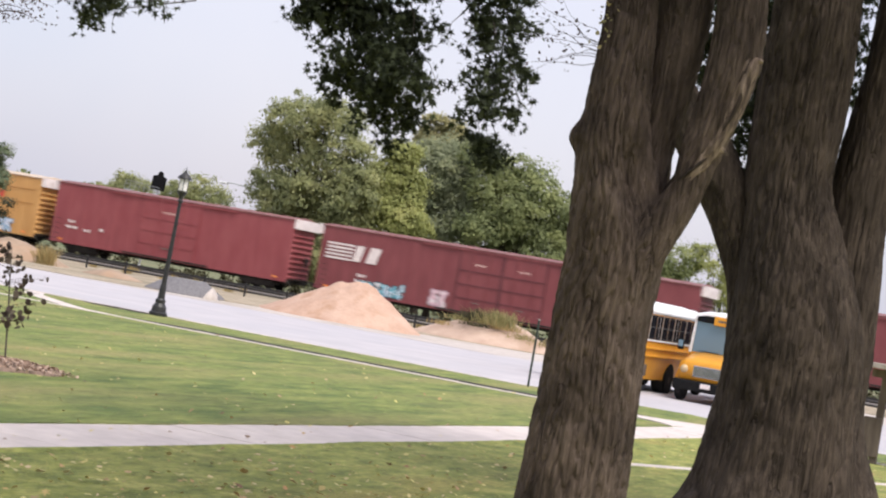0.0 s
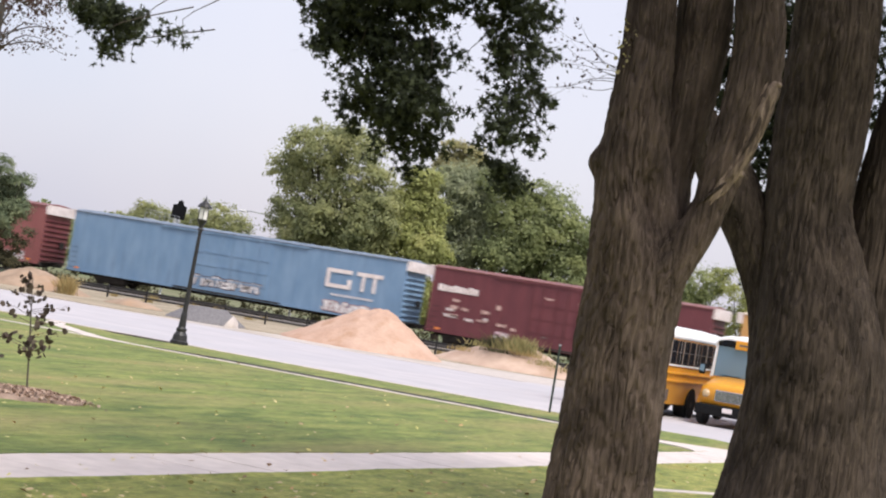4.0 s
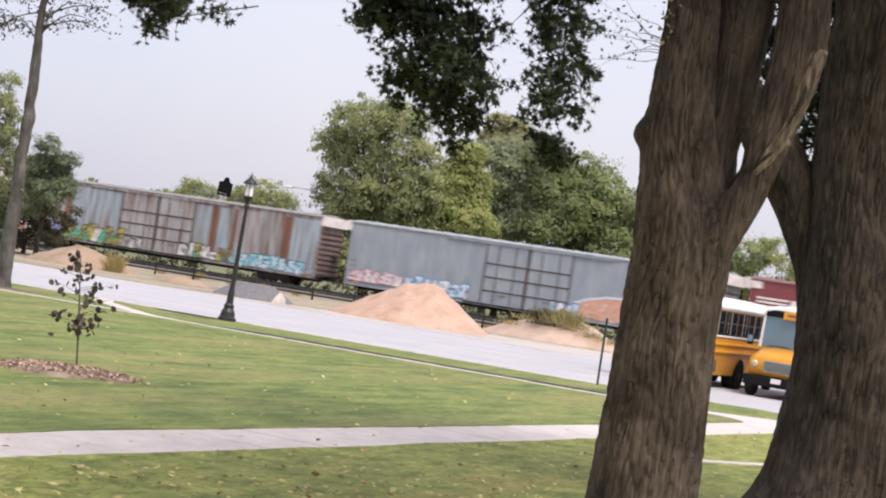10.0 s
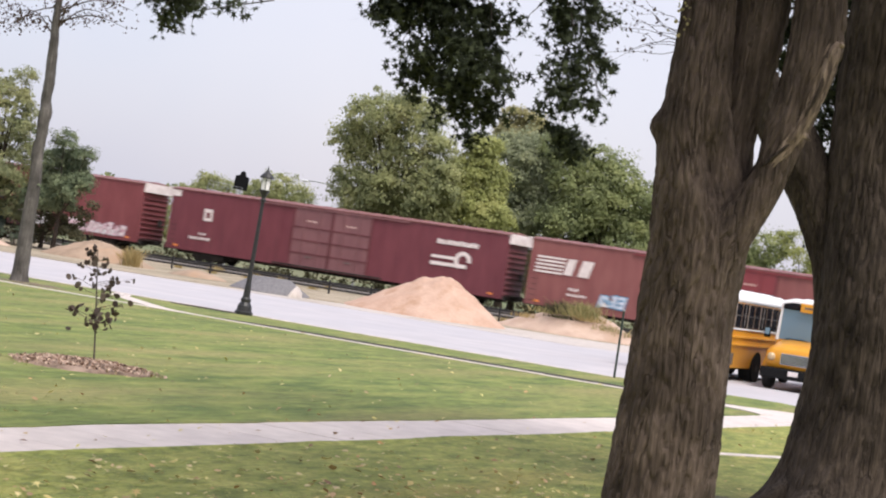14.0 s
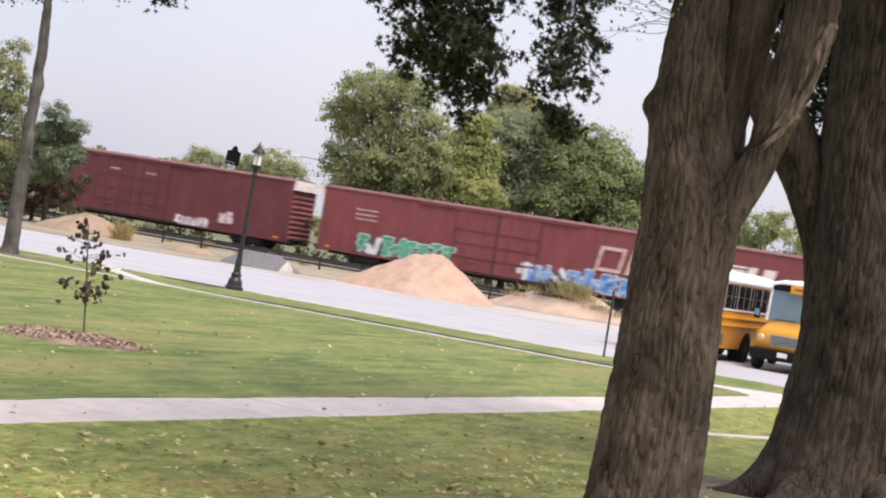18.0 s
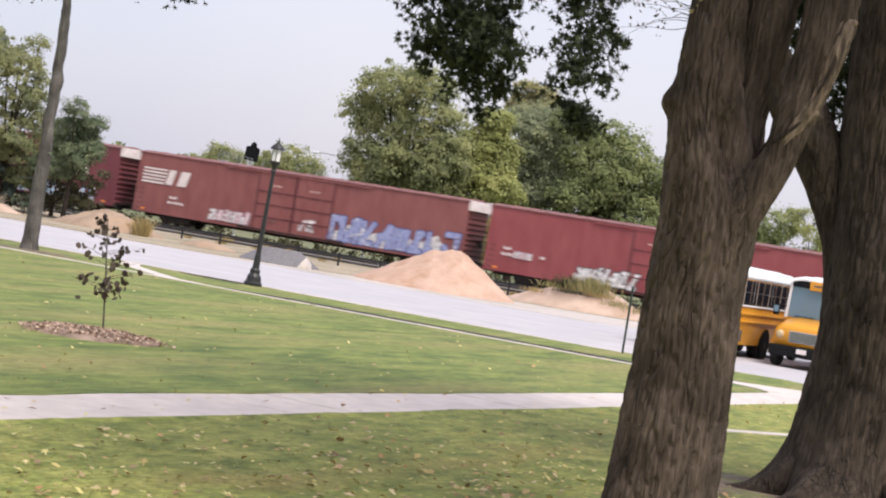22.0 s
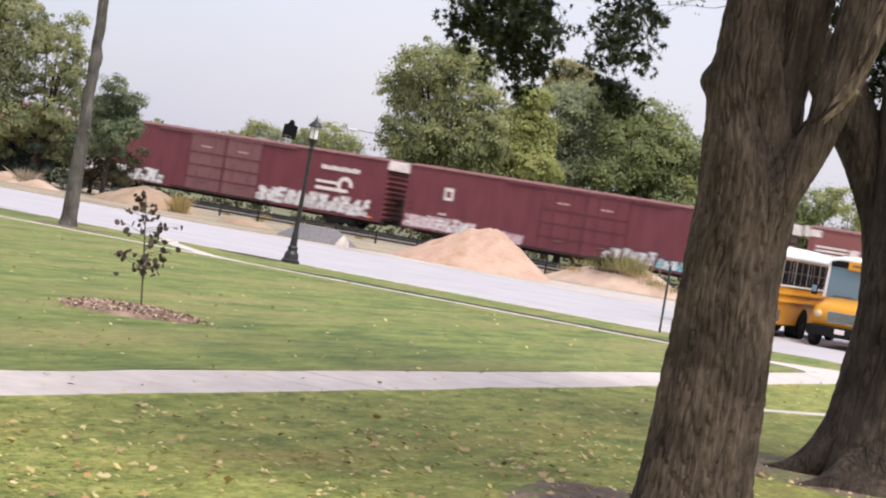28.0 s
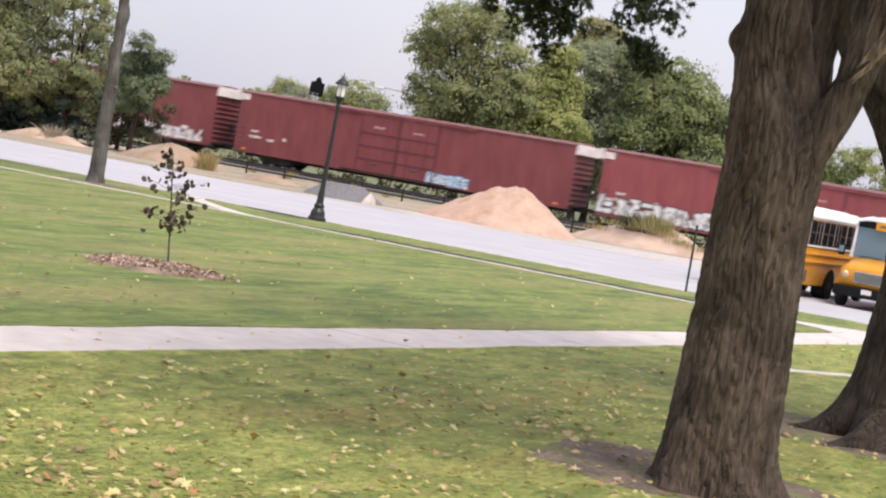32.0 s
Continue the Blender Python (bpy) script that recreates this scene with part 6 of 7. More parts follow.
        # side windows with posts, rub rails, wheels
        for i in range(10):
            y0 = 2.25 + 0.78 * i
            w = part("window", boxed(s * 1.222 - 0.012, s * 1.222 + 0.012, y0, y0 + 0.70, 1.86, 2.70), M["bus_glass"], root, "dark side window")
            part("frame", boxed(s * 1.236 - 0.006, s * 1.236 + 0.006, y0 + 0.02, y0 + 0.68, 2.28, 2.30), M["steel"], w)
            # in every third pane a pale upright strip stands for a reflection
            if i % 3 == 1:
                part("curtain", boxed(s * 1.236 - 0.004, s * 1.236 + 0.004, y0 + 0.30, y0 + 0.33, 1.95, 2.66), M["wood_pale"], w, "pale strip painted as a reflection in the window")
            part("post", boxed(s * 1.236 - 0.01, s * 1.236 + 0.01, y0 + 0.70, y0 + 0.73, 1.86, 2.70), M["wood_grey"] if i % 2 else M["wood_pale"], w)
        part("belt_strip", boxed(s * 1.235 - 0.02, s * 1.235 + 0.02, 1.95, 10.2, 1.79, 1.85, 0.01), M["bus_white"], root, "pale strip under the windows")
        for z in (1.28, 1.55):
            part("rub_rail", boxed(s * 1.235 - 0.03, s * 1.235 + 0.03, 1.95, 10.2, z - 0.045, z + 0.045, 0.02), M["bus_yellow"], root, "raised rub rail")
        part("battery_door", boxed(s * 1.16 - 0.03, s * 1.16 + 0.03, axle + 3.05, axle + 3.45, 0.58, 0.98, 0.01), M["wood_grey"], root, "dark side hatch")
        part("wheel_arch", lathe(bmesh.new(), [(0.56, -0.04), (0.56, 0.04)], 24, (s * 1.17, axle, 0.52), "x"), M["bus_black"], root, "dark wheel arch")
        for yy, dual in ((1.02, False), (axle, True)):
            wdt = 0.52 if dual else 0.28
            o = s * (1.20 - wdt / 2)
            ty = part("wheel", lathe(bmesh.new(), [(0.30, -wdt / 2), (0.46, -wdt / 2), (0.50, -wdt / 2 + 0.05), (0.50, wdt / 2 - 0.05), (0.46, wdt / 2), (0.30, wdt / 2)], 24, (o, yy, 0.50), "x"), M["rubber"], root, "black tyre")
            part("rim", lathe(bmesh.new(), [(0.10, -wdt / 2 - 0.012), (0.22, -wdt / 2 - 0.003), (0.22, wdt / 2 + 0.003), (0.10, wdt / 2 + 0.012)], 20, (o, yy, 0.50), "x"), M["under"], ty)
    part("door", boxed(-1.245, -1.225, 1.98, 2.2, 0.66, 2.4), M["bus_glass"], root, "folding glass entrance door")
    part("roof_hatch", boxed(-0.42, 0.42, 8.7, 9.5, 3.14, 3.30, 0.05), M["bus_white"], root, "low white roof hatch")
    part("chassis", boxed(-0.9, 0.9, 1.8, 9.9, 0.40, 0.64), M["bus_black"], root)
    part("rear_bumper", boxed(-1.16, 1.16, 10.25, 10.4, 0.5, 0.75, 0.03), M["bus_black"], root)
    return root


school_bus(-16.38, 65.2, "yellow school bus with white roof facing the lawn")
school_bus(-20.0, 74.9, "yellow school bus with white roof seen from behind", 180.0, 5.6)


# ================= the freight train =================
NEAR = -1.53
WALL = {-1: -1.5, 1: 1.85}
CARS = []


def bars(car, name, rects, mat, label, lift=0.0):
    """Flat painted bars on the near side: (x0, x1, z0, z1), each a part; lettering is broken into short blocks."""
    for x0, x1, z0, z1 in rects:
        k = max(1, round((x1 - x0) / (0.85 * (z1 - z0)))) if name in ("marking", "name_bar") else 1
        step, gap = (x1 - x0) / k, 0.05 if k > 1 else 0.0
        bm = bmesh.new()
        for i in range(k):
            drop = 0.10 * (z1 - z0) * ((i * 7) % 3) if k > 1 else 0.0
            box(bm, x0 + step * i, x0 + step * (i + 1) - gap, NEAR - 0.030 - lift, NEAR - 0.022 - lift, z0, z1 - drop)
        tagged(part(name, bm, mat, car, label), kind="stuff" if k > 1 else "")


def strokes(r, wide, high):
    """The strokes of one sprayed sign, (x0, z0, x1, z1) in metres from its lower left."""
    pool = [(0.15, 0.0, 0.15, 1.0), (0.85, 0.0, 0.85, 1.0), (0.1, 0.92, 0.9, 0.92), (0.1, 0.08, 0.9, 0.08), (0.15, 0.5, 0.85, 0.5),
            (0.15, 0.0, 0.8, 1.0), (0.15, 1.0, 0.85, 0.0), (0.5, 0.0, 0.5, 1.0), (0.5, 0.95, 0.9, 0.55), (0.1, 0.45, 0.5, 0.05)]
    return [(a * wide, b * high, c * wide, d * high) for a, b, c, d in r.sample(pool, r.choice((3, 3, 4)))]


def graffiti(car, x0, x1, z0, z1, key, seed):
    """Sprayed signs of broad strokes with an outline, over a ragged patch of colour; unreadable."""
    r = random.Random(seed)
    h = z1 - z0
    k = max(6, int((x1 - x0) / 0.22))
    low = [(x1 - (x1 - x0) * i / k, max(0.80, z0 - 0.06 + h * r.uniform(0.0, 0.12))) for i in range(k + 1)]
    if key == "orange":
        up = [(x0 + (x1 - x0) * i / k, z0 + h * (0.28 + 0.70 * math.sin(math.pi * (0.06 + 0.88 * i / k)) ** 0.6 + r.uniform(-0.02, 0.02))) for i in range(k + 1)]
        cloud = part("graffiti", plate(bmesh.new(), (up + low)[::-1], NEAR - 0.026, 0.004), SPRAY[key], car, "sprayed cloud of mixed colours")
        rim = [(x + 0.12 * (2 * i / k - 1), z + 0.13) for i, (x, z) in enumerate(up)]
        part("graffiti_edge", plate(bmesh.new(), (rim + low)[::-1], NEAR - 0.0215, 0.003), SPRAY["sky"], cloud, "sprayed pale blue rim")
        return
    wave = r.uniform(0, 6.28)
    up = [(x0 + (x1 - x0) * i / k, min(4.6, z0 + h * (0.62 + 0.14 * math.sin(i * 0.45 + wave) + r.uniform(-0.09, 0.09)) * min(1.0, 0.55 + 3.0 * min(i, k - i) / k))) for i in range(k + 1)]
    back = {"white": "smoke", "bw": "smoke", "blue": "dark", "teal": "sky", "green": "dark", "purple": "smoke", "yellow": "green", "sky": "white", "pink": "white", "smoke": "bw"}[key]
    cloud = part("graffiti", plate(bmesh.new(), (up + low)[::-1], NEAR - 0.026, 0.004), SPRAY[back], car, "ragged patch of sprayed colour")
    n = max(1, round((x1 - x0) / max(0.5, h * 0.72)))
    step, lean = (x1 - x0) / n, r.uniform(0.05, 0.28)
    for i in range(n):
        hh_ = h * r.uniform(0.78, 1.0)
        ox, oz = x0 + step * i + r.uniform(-0.04, 0.04), z0 + r.uniform(0.0, 0.08) * h
        lay = 0.004 * (i % 2)
        fill_bm, edge_bm = bmesh.new(), bmesh.new()
        half = 0.15 * min(step, hh_)
        for j, (xa, za, xb, zb) in enumerate(strokes(r, step * 0.95, hh_)):
            d = Vector((xb - xa, zb - za)).normalized()
            for bm, grow, y in ((edge_bm, 0.055, NEAR - 0.034 - lay - 0.0004 * j), (fill_bm, 0.0, NEAR - 0.046 - lay - 0.0006 * j)):
                u, v = half + grow, Vector((-d.y, d.x))
                ends = [Vector((xa, za)) - d * grow, Vector((xb, zb)) + d * grow]
                q = [ends[0] - v * u * r.uniform(0.8, 1.2), ends[1] - v * u * r.uniform(0.8, 1.2), ends[1] + d * u * 0.4, ends[1] + v * u, ends[0] + v * u, ends[0] - d * u * 0.4]
                plate(bm, [(ox + p.x + lean * p.y, min(max(oz + p.y, 0.80), 4.6)) for p in q], y, 0.003)
        fill = part("graffiti_shape", fill_bm, SPRAY[key] if r.random() < 0.85 else SPRAY["white"], cloud, "broad sprayed strokes")
        part("graffiti_edge", edge_bm, OUT[key], fill, "sprayed outline")


OUT = {}
for key, c in {"white": (0.38, 0.24, 0.25), "bw": (0.10, 0.09, 0.10), "blue": (0.68, 0.69, 0.74), "sky": (0.10, 0.28, 0.46), "teal": (0.02, 0.16, 0.20),
               "green": (0.62, 0.72, 0.67), "pink": (0.40, 0.24, 0.28), "orange": (0.50, 0.20, 0.12), "purple": (0.09, 0.11, 0.26), "yellow": (0.06, 0.06, 0.05), "smoke": (0.10, 0.07, 0.08), "yellow_seam": (0.36, 0.16, 0.04)}.items():
    OUT[key] = two(key + "_outline_paint", tuple(v * 0.85 for v in c), c, scale=3, rough=0.6)


def stripes_logo(car, x, z, mat):
    """White speed stripes with two slanted blocks."""
    bars(car, "logo_stripe", [(x + 0.03 * i, x + 1.95 + 0.05 * i, z + 0.24 * i, z + 0.24 * i + 0.13) for i in range(5)], mat, "white painted stripe")
    for a, b in ((2.05, 2.75), (3.05, 3.95)):
        bm = plate(bmesh.new(), [(x + a, z + 0.02), (x + b - 0.12, z + 0.02), (x + b + 0.16, z + 1.10), (x + a + 0.28, z + 1.10)], NEAR - 0.034, 0.01)
        part("logo_block", bm, mat, car, "slanted white painted block")


def ring_logo(car, x, z, mat):
    """A name bar, an open ring and two short bars."""
    bars(car, "name_bar", [(x - 1.6, x + 1.5, z + 0.95, z + 1.28)], mat, "white name bar")
    bm = bmesh.new()
    k = 20
    ring = []
    for i in range(k + 1):
        a = radians(-10 + 260 * i / k)
        ring.append([(x + 0.45 + r * math.cos(a), z + r * math.sin(a)) for r in (0.62, 0.34)])
    for a, b in zip(ring, ring[1:]):
        plate(bm, [a[0], b[0], b[1], a[1]], NEAR - 0.036, 0.01)
    part("logo_ring", bm, mat, car, "white open ring")
    bars(car, "logo_stripe", [(x - 1.9, x + 0.15, z - 0.02, z + 0.18), (x - 1.9, x + 0.75, z - 0.50, z - 0.26)], mat, "white painted stripe")


def truck(car, x):
    t = part("truck", boxed(x - 0.16, x + 0.16, -1.0, 1.0, 0.46, 0.74, 0.03), M["under"], car, "two-axle wheel truck")
    for s in (-1, 1):
        bm = plate(bmesh.new(), [(x - 1.32, 0.36), (x - 0.95, 0.30), (x - 0.45, 0.24), (x + 0.45, 0.24), (x + 0.95, 0.30), (x + 1.32, 0.36), (x + 1.32, 0.58), (x + 0.7, 0.66), (x + 0.4, 0.78), (x - 0.4, 0.78), (x - 0.7, 0.66), (x - 1.32, 0.58)], s * 1.06 - 0.06, 0.12)
        part("side_frame", bm, M["under"], t)
        for dx in (-0.89, 0.89):
            part("wheel", lathe(bmesh.new(), [(0.44, -0.07), (0.47, -0.045), (0.455, 0.06), (0.40, 0.07)], 22, (x + dx, s * 0.76, 0.455), "y"), M["under"], t)
    for dx in (-0.89, 0.89):
        part("axle", lathe(bmesh.new(), [(0.09, -0.72), (0.09, 0.72)], 10, (x + dx, 0, 0.455), "y"), M["steel"], t)


def boxcar(right, length, colour, label, door=None, doors=2, door_w=3.1, plain_posts=False, white_end=True, rib=None, logo=None, tags=(), end_colour=None, corner=False):
    """A box wagon whose right end stands at `right` along the track at the start."""
    half, top, sill = length / 2, 4.98, 0.86
    car = thing("boxcar", label, "boxcar", at=(right - half, TRACK_Y, RAIL_Z), group="wagons of the freight train")
    pm, dm = P[colour], P[door or colour]
    rib = rib or ("rib_red" if colour in ("oxide", "bright", "dark", "faded", "plum") else None)
    em = P[end_colour or rib or colour]
    dx = doors * door_w / 2
    # body with pressed side posts
    n = int(length / 1.28)
    w, dp = (0.055, 0.045) if plain_posts else (0.03, 0.016)
    line = []
    for side in (-1, 1):
        row = [(-half, WALL[side])]
        for i in range(1, n):
            x = -half + length * i / n
            if side < 0 and abs(x) < dx + 0.1:
                continue
            row += [(x - w, WALL[side]), (x - w * 0.7, WALL[side] + side * dp), (x + w * 0.7, WALL[side] + side * dp), (x + w, WALL[side])]
        row.append((half, WALL[side]))
        line += row if side < 0 else row[::-1]
    bm = bmesh.new()
    low_, up_ = [bm.verts.new((x, y, sill)) for x, y in line], [bm.verts.new((x, y, top)) for x, y in line]
    for i in range(len(line)):
        j = (i + 1) % len(line)
        bm.faces.new((low_[i], low_[j], up_[j], up_[i]))
    bm.faces.new(up_)
    bm.faces.new(low_[::-1])
    part("body", bm, pm, car)
    # roof with ribs and overhanging edge
    bm = bmesh.new()
    rp = [(-1.57, top), (-1.57, top + 0.07), (-0.8, top + 0.20), (0, top + 0.25), (0.9, top + 0.20), (1.92, top + 0.07), (1.92, top)]
    m, rings = int(length / 1.3), []
    for k in range(m):
        x0, x1 = -half - 0.05 + (length + 0.1) * k / m, -half - 0.05 + (length + 0.1) * (k + 1) / m
        for xa, lift in ((x0, 0.0), (x1 - 0.10, 0.0), (x1 - 0.08, 0.03), (x1 - 0.02, 0.03)):
            rings.append([bm.verts.new((xa, y, z + lift)) for y, z in rp])
    rings.append([bm.verts.new((half + 0.05, y, z)) for y, z in rp])
    for a, b in zip(rings, rings[1:]):
        for i in range(len(rp)):
            j = (i + 1) % len(rp)
            bm.faces.new((a[i], a[j], b[j], b[i]))
    bm.faces.new(rings[0])
    bm.faces.new(rings[-1][::-1])
    part("roof", bm, P["roof_" + colour], car, "ribbed roof with paler edge")
    for s in (-1, 1):
        part("side_sill", boxed(-half, half, s * 1.5 - 0.05, s * 1.5 + 0.05, sill - 0.13, sill - 0.002), pm, car)
    part("center_sill", boxed(-half + 0.3, half - 0.3, -0.35, 0.35, 0.52, sill - 0.01), M["under"], car)
    for k in range(5):
        x = -half + length * (k + 1) / 6
        part("cross_bearer", boxed(x - 0.1, x + 0.1, -1.42, 1.42, 0.66, sill - 0.01), M["under"], car)
    # sliding doors with rods on the near side
    for k in range(doors):
        x0 = -dx + door_w * k
        d = part("door", boxed(x0 + 0.02, x0 + door_w - 0.02, NEAR - 0.028, -1.5, sill + 0.02, top - 0.10), dm, car, "sliding side door")
        for z in (1.75, 2.65, 3.55):
            part("door_rib", boxed(x0 + 0.08, x0 + door_w - 0.08, NEAR - 0.058, NEAR - 0.028, z - 0.045, z + 0.045), P[rib] if rib else dm, d)
        if rib:
            for xx in (x0 + 0.06, x0 + door_w - 0.06):
                part("door_frame", boxed(xx - 0.05, xx + 0.05, NEAR - 0.058, NEAR - 0.028, sill + 0.03, top - 0.12), P[rib], d)
        for f in (0.30, 0.70):
            part("locking_rod", lathe(bmesh.new(), [(0.03, sill + 0.05), (0.03, top - 0.12)], 8, (x0 + door_w * f, NEAR - 0.075, 0)), P[rib] if rib == "frame" else dm, d)
        part("door_handle", boxed(x0 + door_w * 0.42, x0 + door_w * 0.58, NEAR - 0.10, NEAR - 0.058, 1.50, 1.56), M["steel"], d)
    for z in (sill - 0.02, top - 0.08):
        part("door_track", boxed(-dx - (1.2 if z < 2 else 2.8), dx + (1.2 if z < 2 else 2.8), NEAR - 0.09, NEAR - 0.0, z - 0.05, z + 0.05), M["under"] if z < 2 else dm, car)
    # ribbed ends, white upper plates, ladders, couplers
    for s in (-1, 1):
        for k in range(9):
            z = sill + 0.22 + 0.36 * k
            xe = s * half
            bm = bmesh.new()
            edge = [(-1.42, z - 0.11), (1.77, z - 0.11), (1.73, z + 0.11), (-1.38, z + 0.11)]
            out = [bm.verts.new((xe + s * 0.10, y * 0.96, z + (q - z) * 0.35)) for y, q in edge]
            inn = [bm.verts.new((xe, y, q)) for y, q in edge]
            bm.faces.new(out)
            for i in range(4):
                j = (i + 1) % 4
                bm.faces.new((out[i], inn[i], inn[j], out[j]))
            part("end_rib", bm, em, car)
        if white_end:
            part("end_plate", boxed(min(s * half, s * (half + (0.28 if s > 0 else 0.38))), max(s * half, s * (half + (0.28 if s > 0 else 0.38))), -1.5, 1.85, top - 0.55, top + 0.12), M["white"], car, "white painted upper end plate")
        for k in range(5):
            part("ladder_rung", boxed(s * (half - 0.50) - 0.20, s * (half - 0.50) + 0.20, NEAR - 0.085, NEAR - 0.06, sill + 0.12 + 0.36 * k, sill + 0.15 + 0.36 * k), M["under"] if s < 0 else pm, car)
        cp_ = part("coupler", boxed(min(s * half, s * (half + 0.98)), max(s * half, s * (half + 0.98)), -0.12, 0.12, 0.74, 0.98, 0.03), M["under"], car)
        part("air_hose", lathe(bmesh.new(), [(0.03, 0.35), (0.03, 0.75)], 6, (s * (half + 0.55), -0.35, 0)), M["rubber"], cp_)
        part("end_sill", boxed(min(s * half, s * (half + 0.12)), max(s * half, s * (half + 0.12)), -1.45, 1.45, 0.66, sill + 0.05), M["under"], car)
        part("reflector", boxed(s * (half - 0.85) - 0.18, s * (half - 0.85) + 0.18, NEAR - 0.03, NEAR - 0.02, sill + 0.06, sill + 0.20), M["orange_mark"], car, "orange reflector strip")
        truck(car, s * (half - (3.45 if length > 22 else 2.4)))
    part("brake_platform", boxed(half + 0.12, half + 0.62, -1.2, 1.5, sill + 0.10, sill + 0.15), M["under"], car, "dark brake platform on the wagon end")
    part("brake_wheel", lathe(bmesh.new(), [(0.28, 0.13), (0.30, 0.16), (0.28, 0.19)], 16, (half, 0.9, 2.3), "x"), M["under"], car, "hand brake wheel")
    if corner:
        bars(car, "corner_plate", [(-half + 0.04, -half + 0.75, top - 0.50, top - 0.06)], M["white"], "white painted corner plate")
    if logo == "stripes":
        stripes_logo(car, -half + 0.4, 2.9, M["white"])
        bars(car, "marking", [(-half + 3.0, -half + 3.7, 1.95, 2.15), (-half + 2.9, -half + 4.3, 1.60, 1.78)], M["white"], "white lettering bar")
    if logo == "ring":
        ring_logo(car, half - 3.6, 2.85, M["white"])
        bars(car, "badge", [(-half + 2.9, -half + 3.6, 3.0, 3.85)], M["white"], "white painted badge")
        bars(car, "badge_hole", [(-half + 3.08, -half + 3.42, 3.2, 3.6)], pm, "", 0.012)
        bars(car, "marking", [(-half + 2.7, -half + 3.3, 1.95, 2.12), (-half + 1.9, -half + 3.7, 1.60, 1.80)], M["white"], "white lettering bar")
    r = random.Random(int(-right * 10))
    if logo in ("ring", "stripes", None):
        bars(car, "marking", [(-dx + door_w * (k + 0.35), -dx + door_w * (k + 0.62), 3.95, 4.10) for k in range(doors)], M["peach"], "small faded lettering bar")
    if logo is None:
        bars(car, "marking", [(-half + 1.3, -half + 1.9, 2.25, 2.45), (-half + 1.2, -half + 2.2, 1.85, 2.05), (-half + 2.7, -half + 3.3, 1.75, 1.95), (-half + 4.0, -half + 4.35, 1.95, 2.15)], M["white"], "small white lettering bar")
    for tag in tags:
        graffiti(car, -half + tag[0] - 0.1, min(half - 0.05, -half + tag[1] - 0.1), tag[2], tag[3], tag[4], r.randint(0, 9999))
    CARS.append((car, right - half))
    return car


for key in list(P):
    base = {"blue": (0.16, 0.20, 0.26), "grey": (0.30, 0.32, 0.34), "rusty": (0.24, 0.22, 0.21), "yellow": (0.55, 0.44, 0.34)}.get(key, (0.205, 0.085, 0.082))
    P["roof_" + key] = two("wagon_roof_paint_" + key, tuple(v * 0.8 for v in base), tuple(min(1, v * 1.25) for v in base), scale=2, rough=0.6)

LONG, SHORT, PITCH = 26.55, 19.2, 28.69
SHIFT = (-0.1, 0.4, 0.17, 0.0, 0.5, 0.18, 1.1, 0.8, -0.24, 0.24, 0.6, 0.1, 0.5, 0.95, 0.43, 0.53, 0.5)
boxcar(-1.9, LONG, "oxide", "long oxide red boxcar with ribbed ends")
boxcar(-30.6, LONG, "oxide", "long oxide red boxcar with white stripes and pale green graffiti", logo="stripes", tags=[(3.2, 6.6, 0.95, 1.8, "teal"), (8.5, 9.8, 0.9, 1.9, "pink")])
boxcar(-59.4, SHORT, "bright", "short plain bright red boxcar with few small letterings", doors=1, door_w=4.6, rib="bright")
yellow = boxcar(-80.1, SHORT, "yellow", "golden yellow boxcar with black doors and blue graffiti", door="black", doors=2, door_w=2.62, logo="none", tags=[(1.2, 4.5, 1.0, 2.05, "blue"), (11.9, 17.4, 0.88, 1.8, "sky")])
bars(yellow, "marking", [(-2.3, -1.5, 3.95, 4.2), (0.9, 1.7, 3.95, 4.2), (-2.4, -1.9, 2.75, 3.0), (-0.5, -0.2, 2.85, 3.0), (0.3, 1.3, 2.85, 3.0), (0.6, 0.95, 2.35, 2.5), (-2.0, -1.5, 1.6, 1.75), (0.6, 1.1, 1.3, 1.45)], M["white"], "small white lettering bar")
bars(yellow, "logo_block", [(4.9, 5.45, 3.25, 3.75), (5.55, 6.05, 3.25, 3.75), (6.15, 6.6, 3.25, 3.75)], M["red_mark"], "red painted block")
for q in ((-5.8, -4.8), (-4.8, -5.8)):
    part("logo_stroke", plate(bmesh.new(), [(q[0] - 0.14, 3.3), (q[0] + 0.14, 3.3), (q[1] + 0.14, 4.15), (q[1] - 0.14, 4.15)], NEAR - 0.034 - (0.005 if q[0] < -5 else 0), 0.006), M["pink_mark"], yellow, "magenta slanted stroke")
bars(yellow, "panel_seam", [(x0, x1, z, z + 0.05) for z in (3.05, 4.05) for x0, x1 in ((-9.2, -2.8), (2.8, 9.2))], OUT["yellow_seam"], "dark pressed panel seam")
maroon = boxcar(-101.2, SHORT, "dark", "dark red boxcar with white lettering and smooth sides", doors=2, door_w=2.4, tags=[(5.0, 6.0, 1.0, 1.4, "pink"), (10.6, 12.4, 0.95, 1.5, "smoke")])
bars(maroon, "name_bar", [(-9.1, -6.2, 3.5, 3.95)], M["white"], "white name lettering")
